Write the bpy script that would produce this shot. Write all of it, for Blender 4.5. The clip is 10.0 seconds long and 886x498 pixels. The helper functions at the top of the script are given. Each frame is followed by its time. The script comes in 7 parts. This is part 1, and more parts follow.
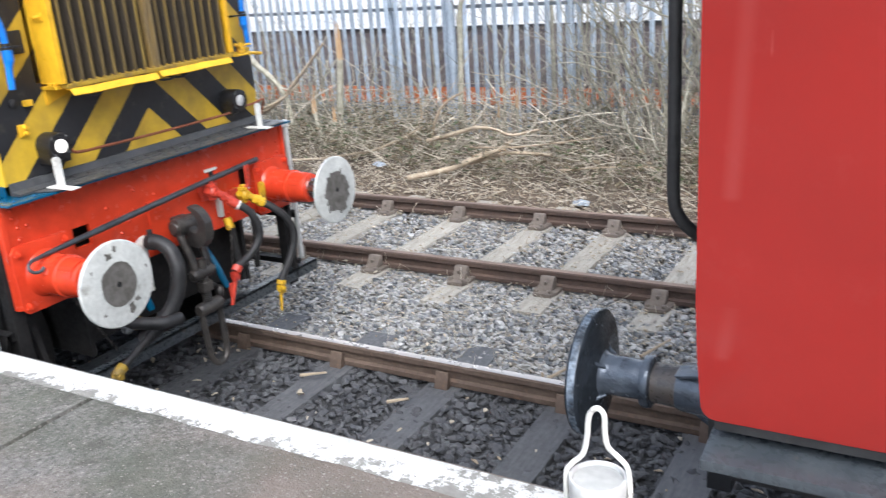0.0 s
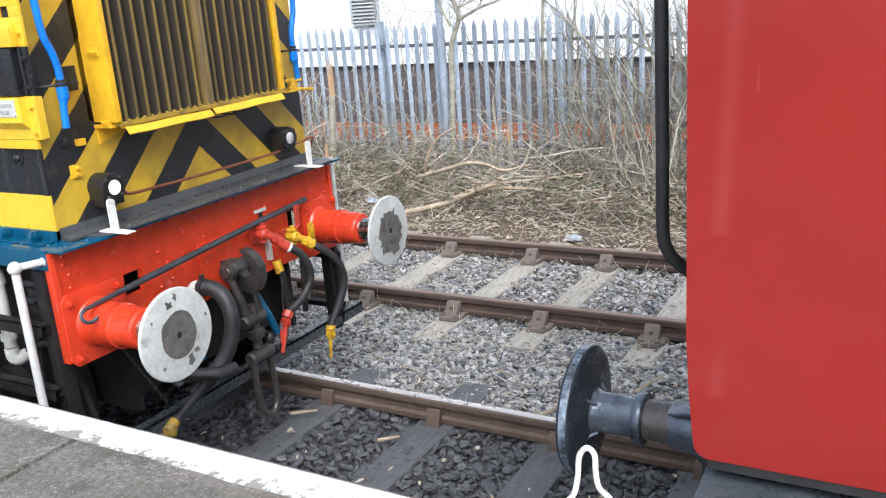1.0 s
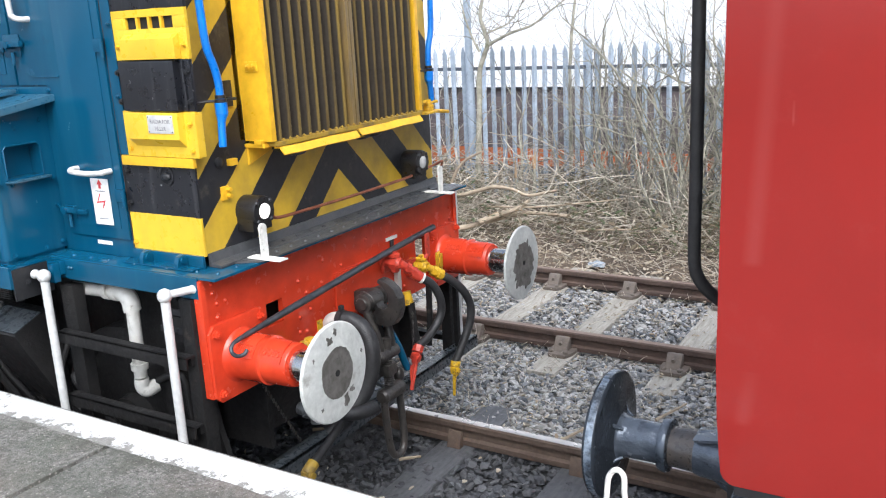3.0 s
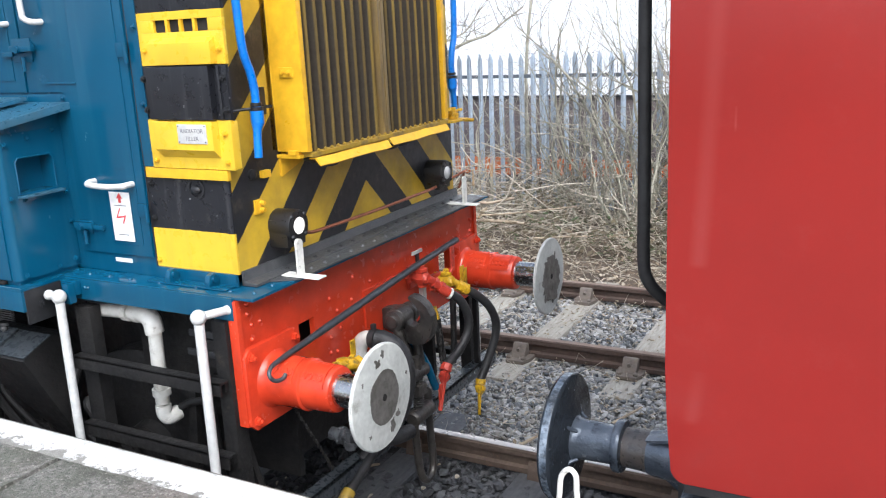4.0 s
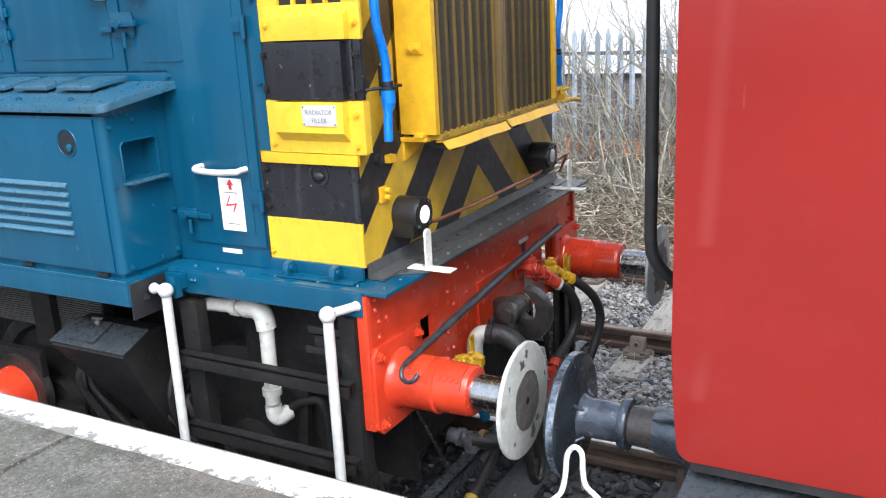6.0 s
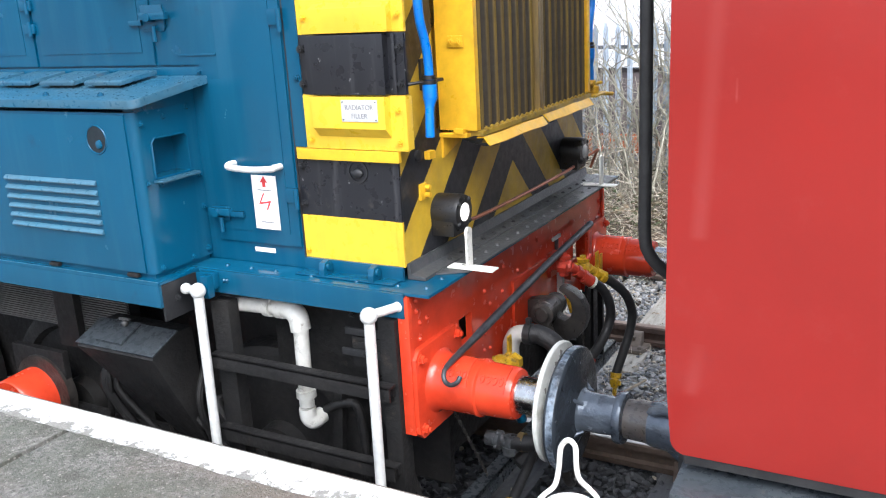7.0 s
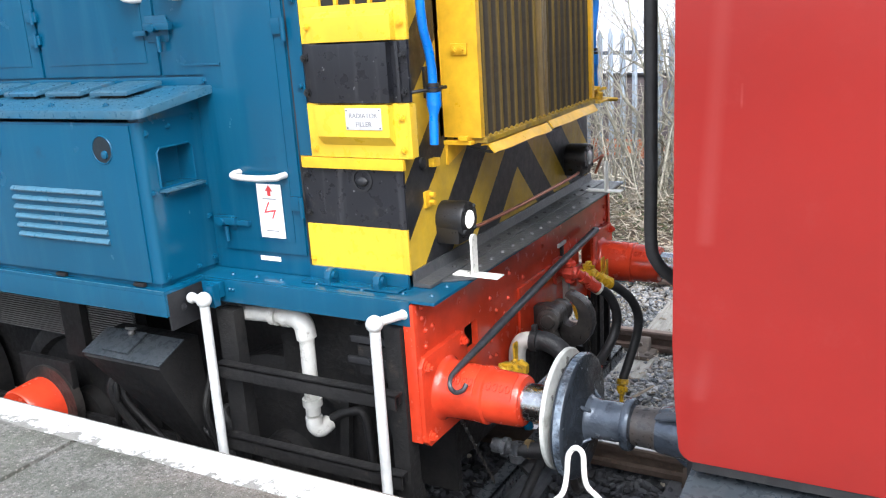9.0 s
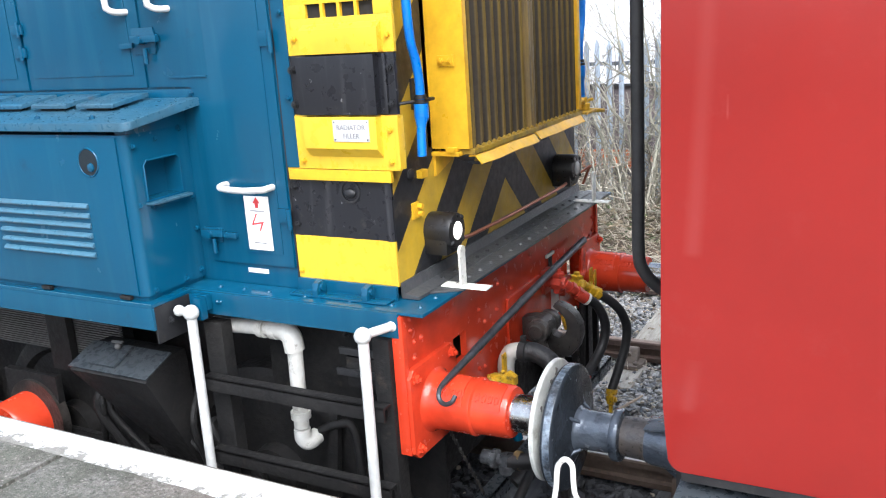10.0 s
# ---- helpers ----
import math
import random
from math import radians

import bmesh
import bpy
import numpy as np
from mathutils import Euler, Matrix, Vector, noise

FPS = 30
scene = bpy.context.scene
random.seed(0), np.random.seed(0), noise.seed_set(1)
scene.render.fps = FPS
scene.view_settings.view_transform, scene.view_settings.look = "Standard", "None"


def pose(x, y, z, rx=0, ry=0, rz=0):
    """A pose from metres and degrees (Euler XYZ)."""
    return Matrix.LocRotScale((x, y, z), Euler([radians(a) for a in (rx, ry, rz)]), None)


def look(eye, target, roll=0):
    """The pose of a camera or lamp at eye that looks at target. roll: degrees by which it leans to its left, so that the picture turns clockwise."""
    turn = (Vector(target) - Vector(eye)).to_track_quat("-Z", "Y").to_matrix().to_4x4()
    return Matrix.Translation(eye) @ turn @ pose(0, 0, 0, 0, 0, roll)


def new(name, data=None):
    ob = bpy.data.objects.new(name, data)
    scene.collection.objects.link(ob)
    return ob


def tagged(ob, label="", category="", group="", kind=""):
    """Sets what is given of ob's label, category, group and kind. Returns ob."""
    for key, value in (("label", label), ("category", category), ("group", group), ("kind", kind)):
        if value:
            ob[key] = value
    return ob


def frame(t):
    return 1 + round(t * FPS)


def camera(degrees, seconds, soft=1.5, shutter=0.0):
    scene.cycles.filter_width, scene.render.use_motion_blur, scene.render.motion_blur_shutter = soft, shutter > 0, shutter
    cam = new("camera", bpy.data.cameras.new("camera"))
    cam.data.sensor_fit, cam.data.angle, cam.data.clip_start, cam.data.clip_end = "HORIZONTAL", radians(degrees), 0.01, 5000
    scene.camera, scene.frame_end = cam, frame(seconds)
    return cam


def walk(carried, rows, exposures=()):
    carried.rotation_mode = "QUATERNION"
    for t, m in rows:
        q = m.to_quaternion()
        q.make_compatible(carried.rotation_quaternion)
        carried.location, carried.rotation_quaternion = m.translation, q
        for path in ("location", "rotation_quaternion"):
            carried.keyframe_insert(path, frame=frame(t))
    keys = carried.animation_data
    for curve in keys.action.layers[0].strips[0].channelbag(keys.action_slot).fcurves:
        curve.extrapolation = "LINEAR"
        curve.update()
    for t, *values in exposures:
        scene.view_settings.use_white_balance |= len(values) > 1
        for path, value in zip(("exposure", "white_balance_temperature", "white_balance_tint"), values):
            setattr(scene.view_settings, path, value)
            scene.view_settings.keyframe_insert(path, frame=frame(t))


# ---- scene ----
cam = camera(53.4, 10.0, soft=1.1, shutter=0.3)
walk(cam, [
    (0.0, pose(-0.015, -3.416, 2.372, 71.34, 4.14, 29.67)),
    (0.5, pose(-0.004, -3.383, 2.367, 72.92, 3.67, 34.51)),
    (1.0, pose(-0.013, -3.387, 2.368, 73.58, 4.28, 29.21)),
    (1.5, pose(-0.050, -3.418, 2.376, 74.46, 3.33, 31.29)),
    (2.0, pose(-0.037, -3.446, 2.381, 75.16, 2.69, 31.47)),
    (2.5, pose(-0.032, -3.451, 2.382, 74.85, 3.04, 31.48)),
    (2.7, pose(-0.030, -3.452, 2.382, 75.10, 3.02, 31.40)),
    (3.8, pose(0.002, -3.465, 2.377, 74.95, 2.82, 28.57)),
    (4.0, pose(0.003, -3.467, 2.376, 75.61, 2.78, 28.24)),
    (4.5, pose(0.011, -3.485, 2.381, 75.64, 2.59, 28.00)),
    (5.0, pose(0.004, -3.478, 2.380, 74.55, 2.92, 28.40)),
    (5.5, pose(0.000, -3.474, 2.379, 74.10, 2.82, 28.82)),
    (5.7, pose(0.002, -3.473, 2.378, 74.28, 2.84, 28.80)),
    (6.8, pose(0.019, -3.466, 2.375, 74.06, 3.03, 28.66)),
    (7.0, pose(0.020, -3.466, 2.374, 73.96, 3.03, 28.64)),
    (7.5, pose(0.022, -3.464, 2.377, 74.03, 3.07, 28.69)),
    (8.0, pose(0.020, -3.464, 2.381, 74.48, 3.06, 29.28)),
    (8.5, pose(0.013, -3.462, 2.374, 74.34, 3.19, 28.89)),
    (9.0, pose(0.020, -3.463, 2.376, 74.41, 3.56, 28.91)),
    (9.5, pose(0.021, -3.459, 2.379, 74.89, 3.89, 28.53)),
    (10.0, pose(0.020, -3.460, 2.378, 75.05, 3.63, 28.12)),
], exposures=[(0.0, 0.95, 5950, 10), (2.5, 0.95, 5950, 10), (5.0, 0.98, 5950, 10), (7.0, 1.24, 5950, 10), (10.0, 1.26, 5950, 10)])

# ---- daylight: bright overcast ----
SUN_AZ, SUN_EL = 142.0, 50.0
world = bpy.data.worlds.new("world")
scene.world = world
world.use_nodes = True
wn, wl = world.node_tree.nodes, world.node_tree.links
sky = wn.new("ShaderNodeTexSky")
sky.sky_type = "NISHITA"
sky.sun_disc = False
sky.sun_elevation, sky.sun_rotation = radians(SUN_EL), radians(SUN_AZ)
sky.dust_density, sky.ozone_density = 4.0, 1.0
grey = wn.new("ShaderNodeHueSaturation")
grey.inputs["Saturation"].default_value = 0.5
wl.new(sky.outputs[0], grey.inputs["Color"])
wl.new(grey.outputs[0], wn["Background"].inputs["Color"])
wn["Background"].inputs["Strength"].default_value = 0.15
sun_data = bpy.data.lights.new("sun", "SUN")
sun_data.energy, sun_data.angle, sun_data.color = 1.50, radians(50), (1.0, 0.97, 0.92)
sun = new("sun", sun_data)
_az = radians(SUN_AZ)
sun.matrix_world = look((10 * math.sin(_az), 10 * math.cos(_az), 10 * math.tan(radians(SUN_EL))), (0, 0, 0))


# ---- materials ----
def _noise(nt, scale, detail=4, vec=None, rough=0.55):
    n = nt.nodes.new("ShaderNodeTexNoise")
    n.inputs["Scale"].default_value, n.inputs["Detail"].default_value = scale, detail
    n.inputs["Roughness"].default_value = rough
    if vec is not None:
        nt.links.new(vec, n.inputs["Vector"])
    return n.outputs["Fac"]


def _range(nt, value, a, b, lo=0.0, hi=1.0):
    n = nt.nodes.new("ShaderNodeMapRange")
    nt.links.new(value, n.inputs[0])
    for i, v in enumerate((a, b, lo, hi)):
        n.inputs[i + 1].default_value = v
    return n.outputs[0]


def _mix(nt, fac, a, b, blend="MIX"):
    n = nt.nodes.new("ShaderNodeMix")
    n.data_type, n.blend_type = "RGBA", blend
    for sock, v in ((n.inputs[0], fac), (n.inputs[6], a), (n.inputs[7], b)):
        if isinstance(v, bpy.types.NodeSocket):
            nt.links.new(v, sock)
        elif isinstance(v, (int, float)):
            sock.default_value = v
        else:
            sock.default_value = (*v, 1)
    return n.outputs[2]


def _math(nt, op, a, b=0.0):
    n = nt.nodes.new("ShaderNodeMath")
    n.operation = op
    for sock, v in zip(n.inputs, (a, b)):
        if isinstance(v, bpy.types.NodeSocket):
            nt.links.new(v, sock)
        else:
            sock.default_value = v
    return n.outputs[0]


def base(name):
    m = bpy.data.materials.new(name)
    m.use_nodes = True
    nt = m.node_tree
    co = nt.nodes.new("ShaderNodeTexCoord").outputs["Object"]
    return m, nt, nt.nodes["Principled BSDF"], co


def finish(nt, bsdf, co, colour, rough, metal, bump, fine, spread=0.12):
    nt.links.new(colour, bsdf.inputs["Base Color"])
    bsdf.inputs["Metallic"].default_value = metal
    n = _noise(nt, fine, 5, co)
    nt.links.new(_range(nt, n, 0.3, 0.7, max(rough - spread, 0.03), min(rough + spread, 1)), bsdf.inputs["Roughness"])
    if bump:
        b = nt.nodes.new("ShaderNodeBump")
        b.inputs["Strength"].default_value, b.inputs["Distance"].default_value = bump, 0.01
        nt.links.new(n, b.inputs["Height"])
        nt.links.new(b.outputs[0], bsdf.inputs["Normal"])


def surface(name, a, b, scale=6, rough=0.6, metal=0.0, bump=0.15, fine=70, dirt=None, amount=0.45, rand=0.0, dirt_scale=9, stretch=None):
    """Two tones in large patches, fine grain, optional dirt in blotches, optional change from object to object."""
    m, nt, bsdf, co = base(name)
    vec = co
    if stretch:
        mp = nt.nodes.new("ShaderNodeMapping")
        mp.inputs["Scale"].default_value = stretch
        nt.links.new(co, mp.inputs["Vector"])
        vec = mp.outputs[0]
    c = _mix(nt, _range(nt, _noise(nt, scale, 5, vec), 0.35, 0.65), a, b)
    c = _mix(nt, 1.0, c, _mix(nt, _noise(nt, fine * 0.7, 3, vec), (0.72,) * 3, (1.25,) * 3), "MULTIPLY")
    if dirt:
        mask = _range(nt, _noise(nt, dirt_scale, 8, vec, 0.7), 0.72 - amount * 0.4, 0.80 - amount * 0.3)
        c = _mix(nt, _math(nt, "MULTIPLY", mask, 0.85), c, dirt)
    if rand:
        info = nt.nodes.new("ShaderNodeObjectInfo").outputs["Random"]
        c = _mix(nt, 1.0, c, _mix(nt, info, (1 - rand,) * 3, (1 + rand,) * 3), "MULTIPLY")
    finish(nt, bsdf, co, c, rough, metal, bump, fine)
    return m


def islands(name, tones, rough=0.9, bump=0.2, fine=90):
    """One tone per loose piece of a joined mesh."""
    m, nt, bsdf, co = base(name)
    r = nt.nodes.new("ShaderNodeNewGeometry").outputs["Random Per Island"]
    ramp = nt.nodes.new("ShaderNodeValToRGB")
    nt.links.new(r, ramp.inputs[0])
    el = ramp.color_ramp.elements
    for i, t in enumerate(tones):
        e = el[i] if i < 2 else el.new(0.5)
        e.position, e.color = i / (len(tones) - 1), (*t, 1)
    c = _mix(nt, 1.0, ramp.outputs[0], _mix(nt, _noise(nt, 40, 4, co), (0.65,) * 3, (1.3,) * 3), "MULTIPLY")
    finish(nt, bsdf, co, c, rough, 0, bump, fine)
    return m


def enamel(name, a, b, faded, grime, rough=0.20):
    """Brushed gloss paint: broad tone, faint runs down the panel, thin chalky bloom and sparse grime specks."""
    m, nt, bsdf, co = base(name)
    mp = nt.nodes.new("ShaderNodeMapping")
    mp.inputs["Scale"].default_value = (9, 9, 0.7)
    nt.links.new(co, mp.inputs["Vector"])
    c = _mix(nt, _range(nt, _noise(nt, 1.3, 3, co), 0.35, 0.65), a, b)
    c = _mix(nt, _range(nt, _noise(nt, 1.6, 4, mp.outputs[0]), 0.50, 0.80, 0, 0.45), c, faded)
    c = _mix(nt, _range(nt, _noise(nt, 5, 9, co, 0.72), 0.62, 0.74, 0, 0.5), c, grime)
    c = _mix(nt, _range(nt, _noise(nt, 120, 3, co, 0.6), 0.72, 0.78, 0, 0.35), c, grime)
    finish(nt, bsdf, co, c, rough, 0, 0.02, 7, 0.08)
    return m


M = {}
M["loco_red"] = surface("signal_red_paint", (0.64, 0.056, 0.020), (0.54, 0.044, 0.016), 5, 0.19, 0, 0.035, 20, (0.26, 0.020, 0.010), 0.16)
M["red_worn"] = surface("chipped_red_paint", (0.50, 0.05, 0.025), (0.38, 0.032, 0.018), 14, 0.45, 0, 0.25, 60, (0.10, 0.02, 0.015), 0.4, dirt_scale=25)
M["blue"] = enamel("rail_blue_paint", (0.003, 0.074, 0.150), (0.005, 0.066, 0.128), (0.020, 0.105, 0.175), (0.012, 0.040, 0.066))
M["blue_dusty"] = surface("dusty_blue_paint", (0.018, 0.092, 0.160), (0.040, 0.100, 0.145), 6, 0.34, 0, 0.06, 50, (0.115, 0.100, 0.090), 0.34, dirt_scale=5)
# paler blue: on the louvres it stands in for their reflected light
M["blue_light"] = surface("sheen_blue_paint", (0.05, 0.16, 0.24), (0.06, 0.14, 0.20), 6, 0.35, 0, 0.08, 40, (0.06, 0.10, 0.13), 0.3)
M["yellow"] = surface("warning_yellow_paint", (0.80, 0.47, 0.022), (0.72, 0.40, 0.018), 5, 0.38, 0, 0.06, 30, (0.42, 0.24, 0.02), 0.16)
M["yellow_dirty"] = surface("soiled_yellow_paint", (0.42, 0.27, 0.02), (0.26, 0.17, 0.03), 9, 0.5, 0, 0.2, 40, (0.14, 0.10, 0.04), 0.5)
M["mullion"] = surface("grimy_brown_yellow_paint", (0.24, 0.16, 0.05), (0.15, 0.11, 0.06), 9, 0.5, 0, 0.2, 40, (0.30, 0.22, 0.08), 0.3, stretch=(6, 6, 0.6))
M["cock_yellow"] = surface("chipped_yellow_paint", (0.66, 0.40, 0.012), (0.50, 0.29, 0.012), 18, 0.42, 0, 0.4, 60, (0.10, 0.07, 0.03), 0.55, dirt_scale=34)
M["black"] = surface("black_paint", (0.012, 0.013, 0.015), (0.020, 0.020, 0.022), 6, 0.5, 0, 0.12, 50, (0.045, 0.038, 0.032), 0.35)
M["underframe"] = surface("grimy_black_underframe", (0.0105, 0.0104, 0.0108), (0.018, 0.0172, 0.0168), 8, 0.62, 0, 0.5, 34, (0.045, 0.036, 0.029), 0.30, dirt_scale=14)
M["underframe"].node_tree.nodes["Principled BSDF"].inputs["Specular IOR Level"].default_value = 0.27
M["tread"] = surface("worn_grey_footplate", (0.052, 0.055, 0.059), (0.080, 0.081, 0.083), 8, 0.42, 0.1, 0.22, 70, (0.120, 0.108, 0.095), 0.30)
M["buffer_black"] = surface("glossy_black_buffer_paint", (0.018, 0.022, 0.028), (0.030, 0.036, 0.045), 10, 0.18, 0.0, 0.35, 22, (0.05, 0.042, 0.036), 0.14)
# blue-grey tones lighten the black here to stand in for sky highlights
M["shank_paint"] = surface("sheen_toned_black_paint", (0.070, 0.086, 0.110), (0.150, 0.172, 0.205), 10, 0.18, 0.35, 0.6, 22, (0.018, 0.022, 0.028), 0.42, dirt_scale=18)
# blue-white tones paint the sky's reflection on the black head's rim
M["rim_sheen"] = surface("bluish_sheen_rim_paint", (0.07, 0.095, 0.13), (0.26, 0.31, 0.37), 26, 0.25, 0.1, 0.4, 60, (0.014, 0.016, 0.020), 0.72, dirt_scale=20)
M["rusty_tube"] = surface("rubbed_rusty_steel", (0.070, 0.068, 0.070), (0.120, 0.098, 0.080), 9, 0.32, 0.2, 0.2, 60, (0.13, 0.062, 0.028), 0.35)
M["white"] = surface("white_paint", (0.62, 0.625, 0.61), (0.53, 0.535, 0.52), 8, 0.42, 0, 0.10, 40, (0.34, 0.32, 0.28), 0.22, dirt_scale=18)
# the lamp's white, darkened to paint the shading of its top face
M["lamp_top"] = surface("shaded_white_paint", (0.46, 0.47, 0.45), (0.40, 0.41, 0.39), 12, 0.5, 0, 0.1, 40, (0.28, 0.27, 0.25), 0.2)
M["white_worn"] = surface("chipped_white_paint", (0.78, 0.78, 0.74), (0.66, 0.65, 0.60), 12, 0.5, 0, 0.3, 50, (0.20, 0.18, 0.15), 0.35, dirt_scale=34)
M["disc"] = surface("scuffed_white_buffer_face", (0.60, 0.61, 0.58), (0.48, 0.495, 0.475), 7, 0.42, 0, 0.2, 60, (0.30, 0.29, 0.26), 0.34, dirt_scale=9)
M["disc_worn"] = surface("greasy_worn_steel", (0.13, 0.122, 0.108), (0.21, 0.20, 0.185), 22, 0.5, 0.4, 0.3, 60, (0.05, 0.045, 0.038), 0.4)
M["coupler_grey"] = surface("scuffed_grey_casting", (0.17, 0.18, 0.19), (0.09, 0.095, 0.10), 22, 0.4, 0.3, 0.4, 60, (0.03, 0.028, 0.026), 0.5, dirt_scale=26)
M["steel"] = surface("bright_steel", (0.62, 0.62, 0.60), (0.48, 0.48, 0.47), 20, 0.22, 1.0, 0.05, 60, (0.20, 0.18, 0.15), 0.25)
M["bar"] = surface("dull_steel_bar", (0.075, 0.085, 0.095), (0.050, 0.055, 0.062), 25, 0.45, 0.5, 0.2, 60, (0.16, 0.17, 0.18), 0.35)
M["oily"] = surface("oily_dark_steel", (0.036, 0.034, 0.033), (0.070, 0.063, 0.056), 14, 0.38, 0.35, 0.35, 50, (0.015, 0.013, 0.012), 0.4)
M["rubber"] = surface("black_rubber", (0.014, 0.014, 0.015), (0.026, 0.026, 0.027), 12, 0.55, 0, 0.2, 60, (0.06, 0.055, 0.05), 0.2)
M["copper"] = surface("dull_copper_pipe", (0.42, 0.16, 0.085), (0.30, 0.11, 0.07), 16, 0.38, 0.8, 0.1, 60)
M["blue_hose"] = surface("bright_blue_plastic", (0.010, 0.20, 0.72), (0.012, 0.17, 0.62), 10, 0.35, 0, 0.05, 40, (0.02, 0.08, 0.25), 0.15)
M["pvc"] = surface("grubby_white_pipe", (0.58, 0.58, 0.55), (0.47, 0.46, 0.42), 9, 0.45, 0, 0.1, 40, (0.16, 0.14, 0.11), 0.34, dirt_scale=22)
M["sign"] = surface("white_plastic_sign", (0.82, 0.82, 0.80), (0.78, 0.78, 0.76), 8, 0.4, 0, 0.03, 40)
M["sign_red"] = surface("red_print", (0.65, 0.05, 0.05), (0.60, 0.05, 0.05), 8, 0.5, 0, 0, 40)
M["grey_print"] = surface("faded_grey_print", (0.16, 0.16, 0.18), (0.26, 0.26, 0.27), 30, 0.5, 0, 0, 60)
M["plate"] = surface("engraved_silver_plate", (0.66, 0.66, 0.64), (0.56, 0.56, 0.55), 12, 0.4, 0.1, 0.05, 60)
# for flat discs: the hole's shade is painted into this colour
M["hole"] = surface("shaded_blue_black_recess", (0.004, 0.010, 0.016), (0.006, 0.014, 0.020), 12, 0.6, 0, 0.1, 40)
# near-black that paints the shade inside slots, gaps and the underfloor
M["dark_void"] = surface("shade_dark_interior", (0.012, 0.012, 0.012), (0.018, 0.017, 0.016), 8, 0.9, 0, 0.1, 40)
M["cooler"] = surface("dusty_aluminium_fin", (0.10, 0.10, 0.10), (0.16, 0.155, 0.15), 14, 0.5, 0.3, 0.1, 60)
M["rail"] = surface("rusty_rail_steel", (0.150, 0.108, 0.082), (0.100, 0.073, 0.058), 9, 0.75, 0.1, 0.35, 45, (0.17, 0.11, 0.075), 0.4)
M["rail_far"] = surface("dark_rusted_rail_steel", (0.120, 0.080, 0.062), (0.085, 0.060, 0.050), 9, 0.75, 0.1, 0.3, 45, (0.15, 0.095, 0.065), 0.35)
M["rail_top"] = surface("bright_worn_rail_head", (0.66, 0.63, 0.60), (0.54, 0.505, 0.475), 3, 0.30, 0.6, 0.0, 6, stretch=(0.12, 6, 1))
M["rail_rust_top"] = surface("brown_film_rail_head", (0.27, 0.195, 0.155), (0.20, 0.145, 0.115), 5, 0.5, 0.2, 0.05, 20, stretch=(0.2, 4, 1))
M["chair"] = surface("brown_cast_chair", (0.19, 0.158, 0.130), (0.135, 0.112, 0.095), 14, 0.8, 0, 0.4, 50, (0.15, 0.11, 0.08), 0.35)
M["sleeper_grey"] = surface("weathered_grey_timber", (0.40, 0.375, 0.325), (0.28, 0.26, 0.22), 7, 0.85, 0, 0.6, 26, (0.12, 0.10, 0.08), 0.4, rand=0.15, stretch=(6, 0.7, 2))
M["sleeper_dark"] = surface("oil_soaked_timber", (0.088, 0.091, 0.098), (0.130, 0.132, 0.137), 7, 0.6, 0, 0.4, 30, (0.085, 0.080, 0.075), 0.3, rand=0.15, stretch=(6, 0.7, 2))
M["ballast_grey"] = islands("grey_ballast_stone", [(0.072, 0.079, 0.088), (0.26, 0.268, 0.275), (0.118, 0.124, 0.133), (0.47, 0.47, 0.46), (0.092, 0.100, 0.112), (0.34, 0.325, 0.295), (0.172, 0.180, 0.193), (0.225, 0.205, 0.175)])
M["ballast_dark"] = islands("oily_ballast_stone", [(0.050, 0.052, 0.058), (0.120, 0.123, 0.130), (0.078, 0.079, 0.084), (0.20, 0.20, 0.204), (0.066, 0.068, 0.075)], rough=0.7)
M["chips"] = islands("pale_wood_chip", [(0.42, 0.355, 0.26), (0.28, 0.215, 0.145), (0.56, 0.50, 0.40), (0.19, 0.145, 0.10), (0.36, 0.305, 0.225)])
M["twig"] = islands("dead_twig_bark", [(0.11, 0.095, 0.075), (0.52, 0.46, 0.37), (0.20, 0.18, 0.135), (0.66, 0.60, 0.50), (0.085, 0.078, 0.06), (0.34, 0.225, 0.14), (0.16, 0.175, 0.10), (0.42, 0.37, 0.29)])
M["shrub_twig"] = islands("grey_shrub_twig", [(0.26, 0.24, 0.20), (0.50, 0.46, 0.39), (0.17, 0.155, 0.135), (0.36, 0.345, 0.28), (0.62, 0.57, 0.49), (0.22, 0.215, 0.165)])
M["bark"] = surface("grey_green_bark", (0.42, 0.395, 0.32), (0.27, 0.26, 0.20), 11, 0.9, 0, 0.5, 40, (0.14, 0.16, 0.09), 0.35)
M["wood_fresh"] = surface("splintered_fresh_wood", (0.50, 0.36, 0.22), (0.40, 0.24, 0.12), 14, 0.8, 0, 0.5, 40, (0.62, 0.48, 0.28), 0.4, stretch=(4, 4, 0.6))
M["log"] = surface("stripped_pale_branch", (0.44, 0.36, 0.26), (0.30, 0.24, 0.17), 9, 0.85, 0, 0.4, 40, (0.20, 0.15, 0.10), 0.35)
M["leaf"] = islands("bramble_leaf", [(0.06, 0.09, 0.035), (0.10, 0.105, 0.05), (0.13, 0.095, 0.055), (0.05, 0.075, 0.03), (0.16, 0.13, 0.08)], rough=0.6)
M["galv"] = surface("weathered_galvanised_steel", (0.42, 0.49, 0.57), (0.33, 0.39, 0.46), 5, 0.5, 0.12, 0.1, 50, (0.22, 0.25, 0.28), 0.35, rand=0.28)
M["fence_rail"] = surface("dark_weathered_rail_steel", (0.13, 0.15, 0.175), (0.09, 0.105, 0.125), 6, 0.55, 0.1, 0.1, 50)
M["clad"] = surface("white_sheet_cladding", (0.86, 0.88, 0.90), (0.82, 0.85, 0.88), 2, 0.45, 0, 0.03, 30)
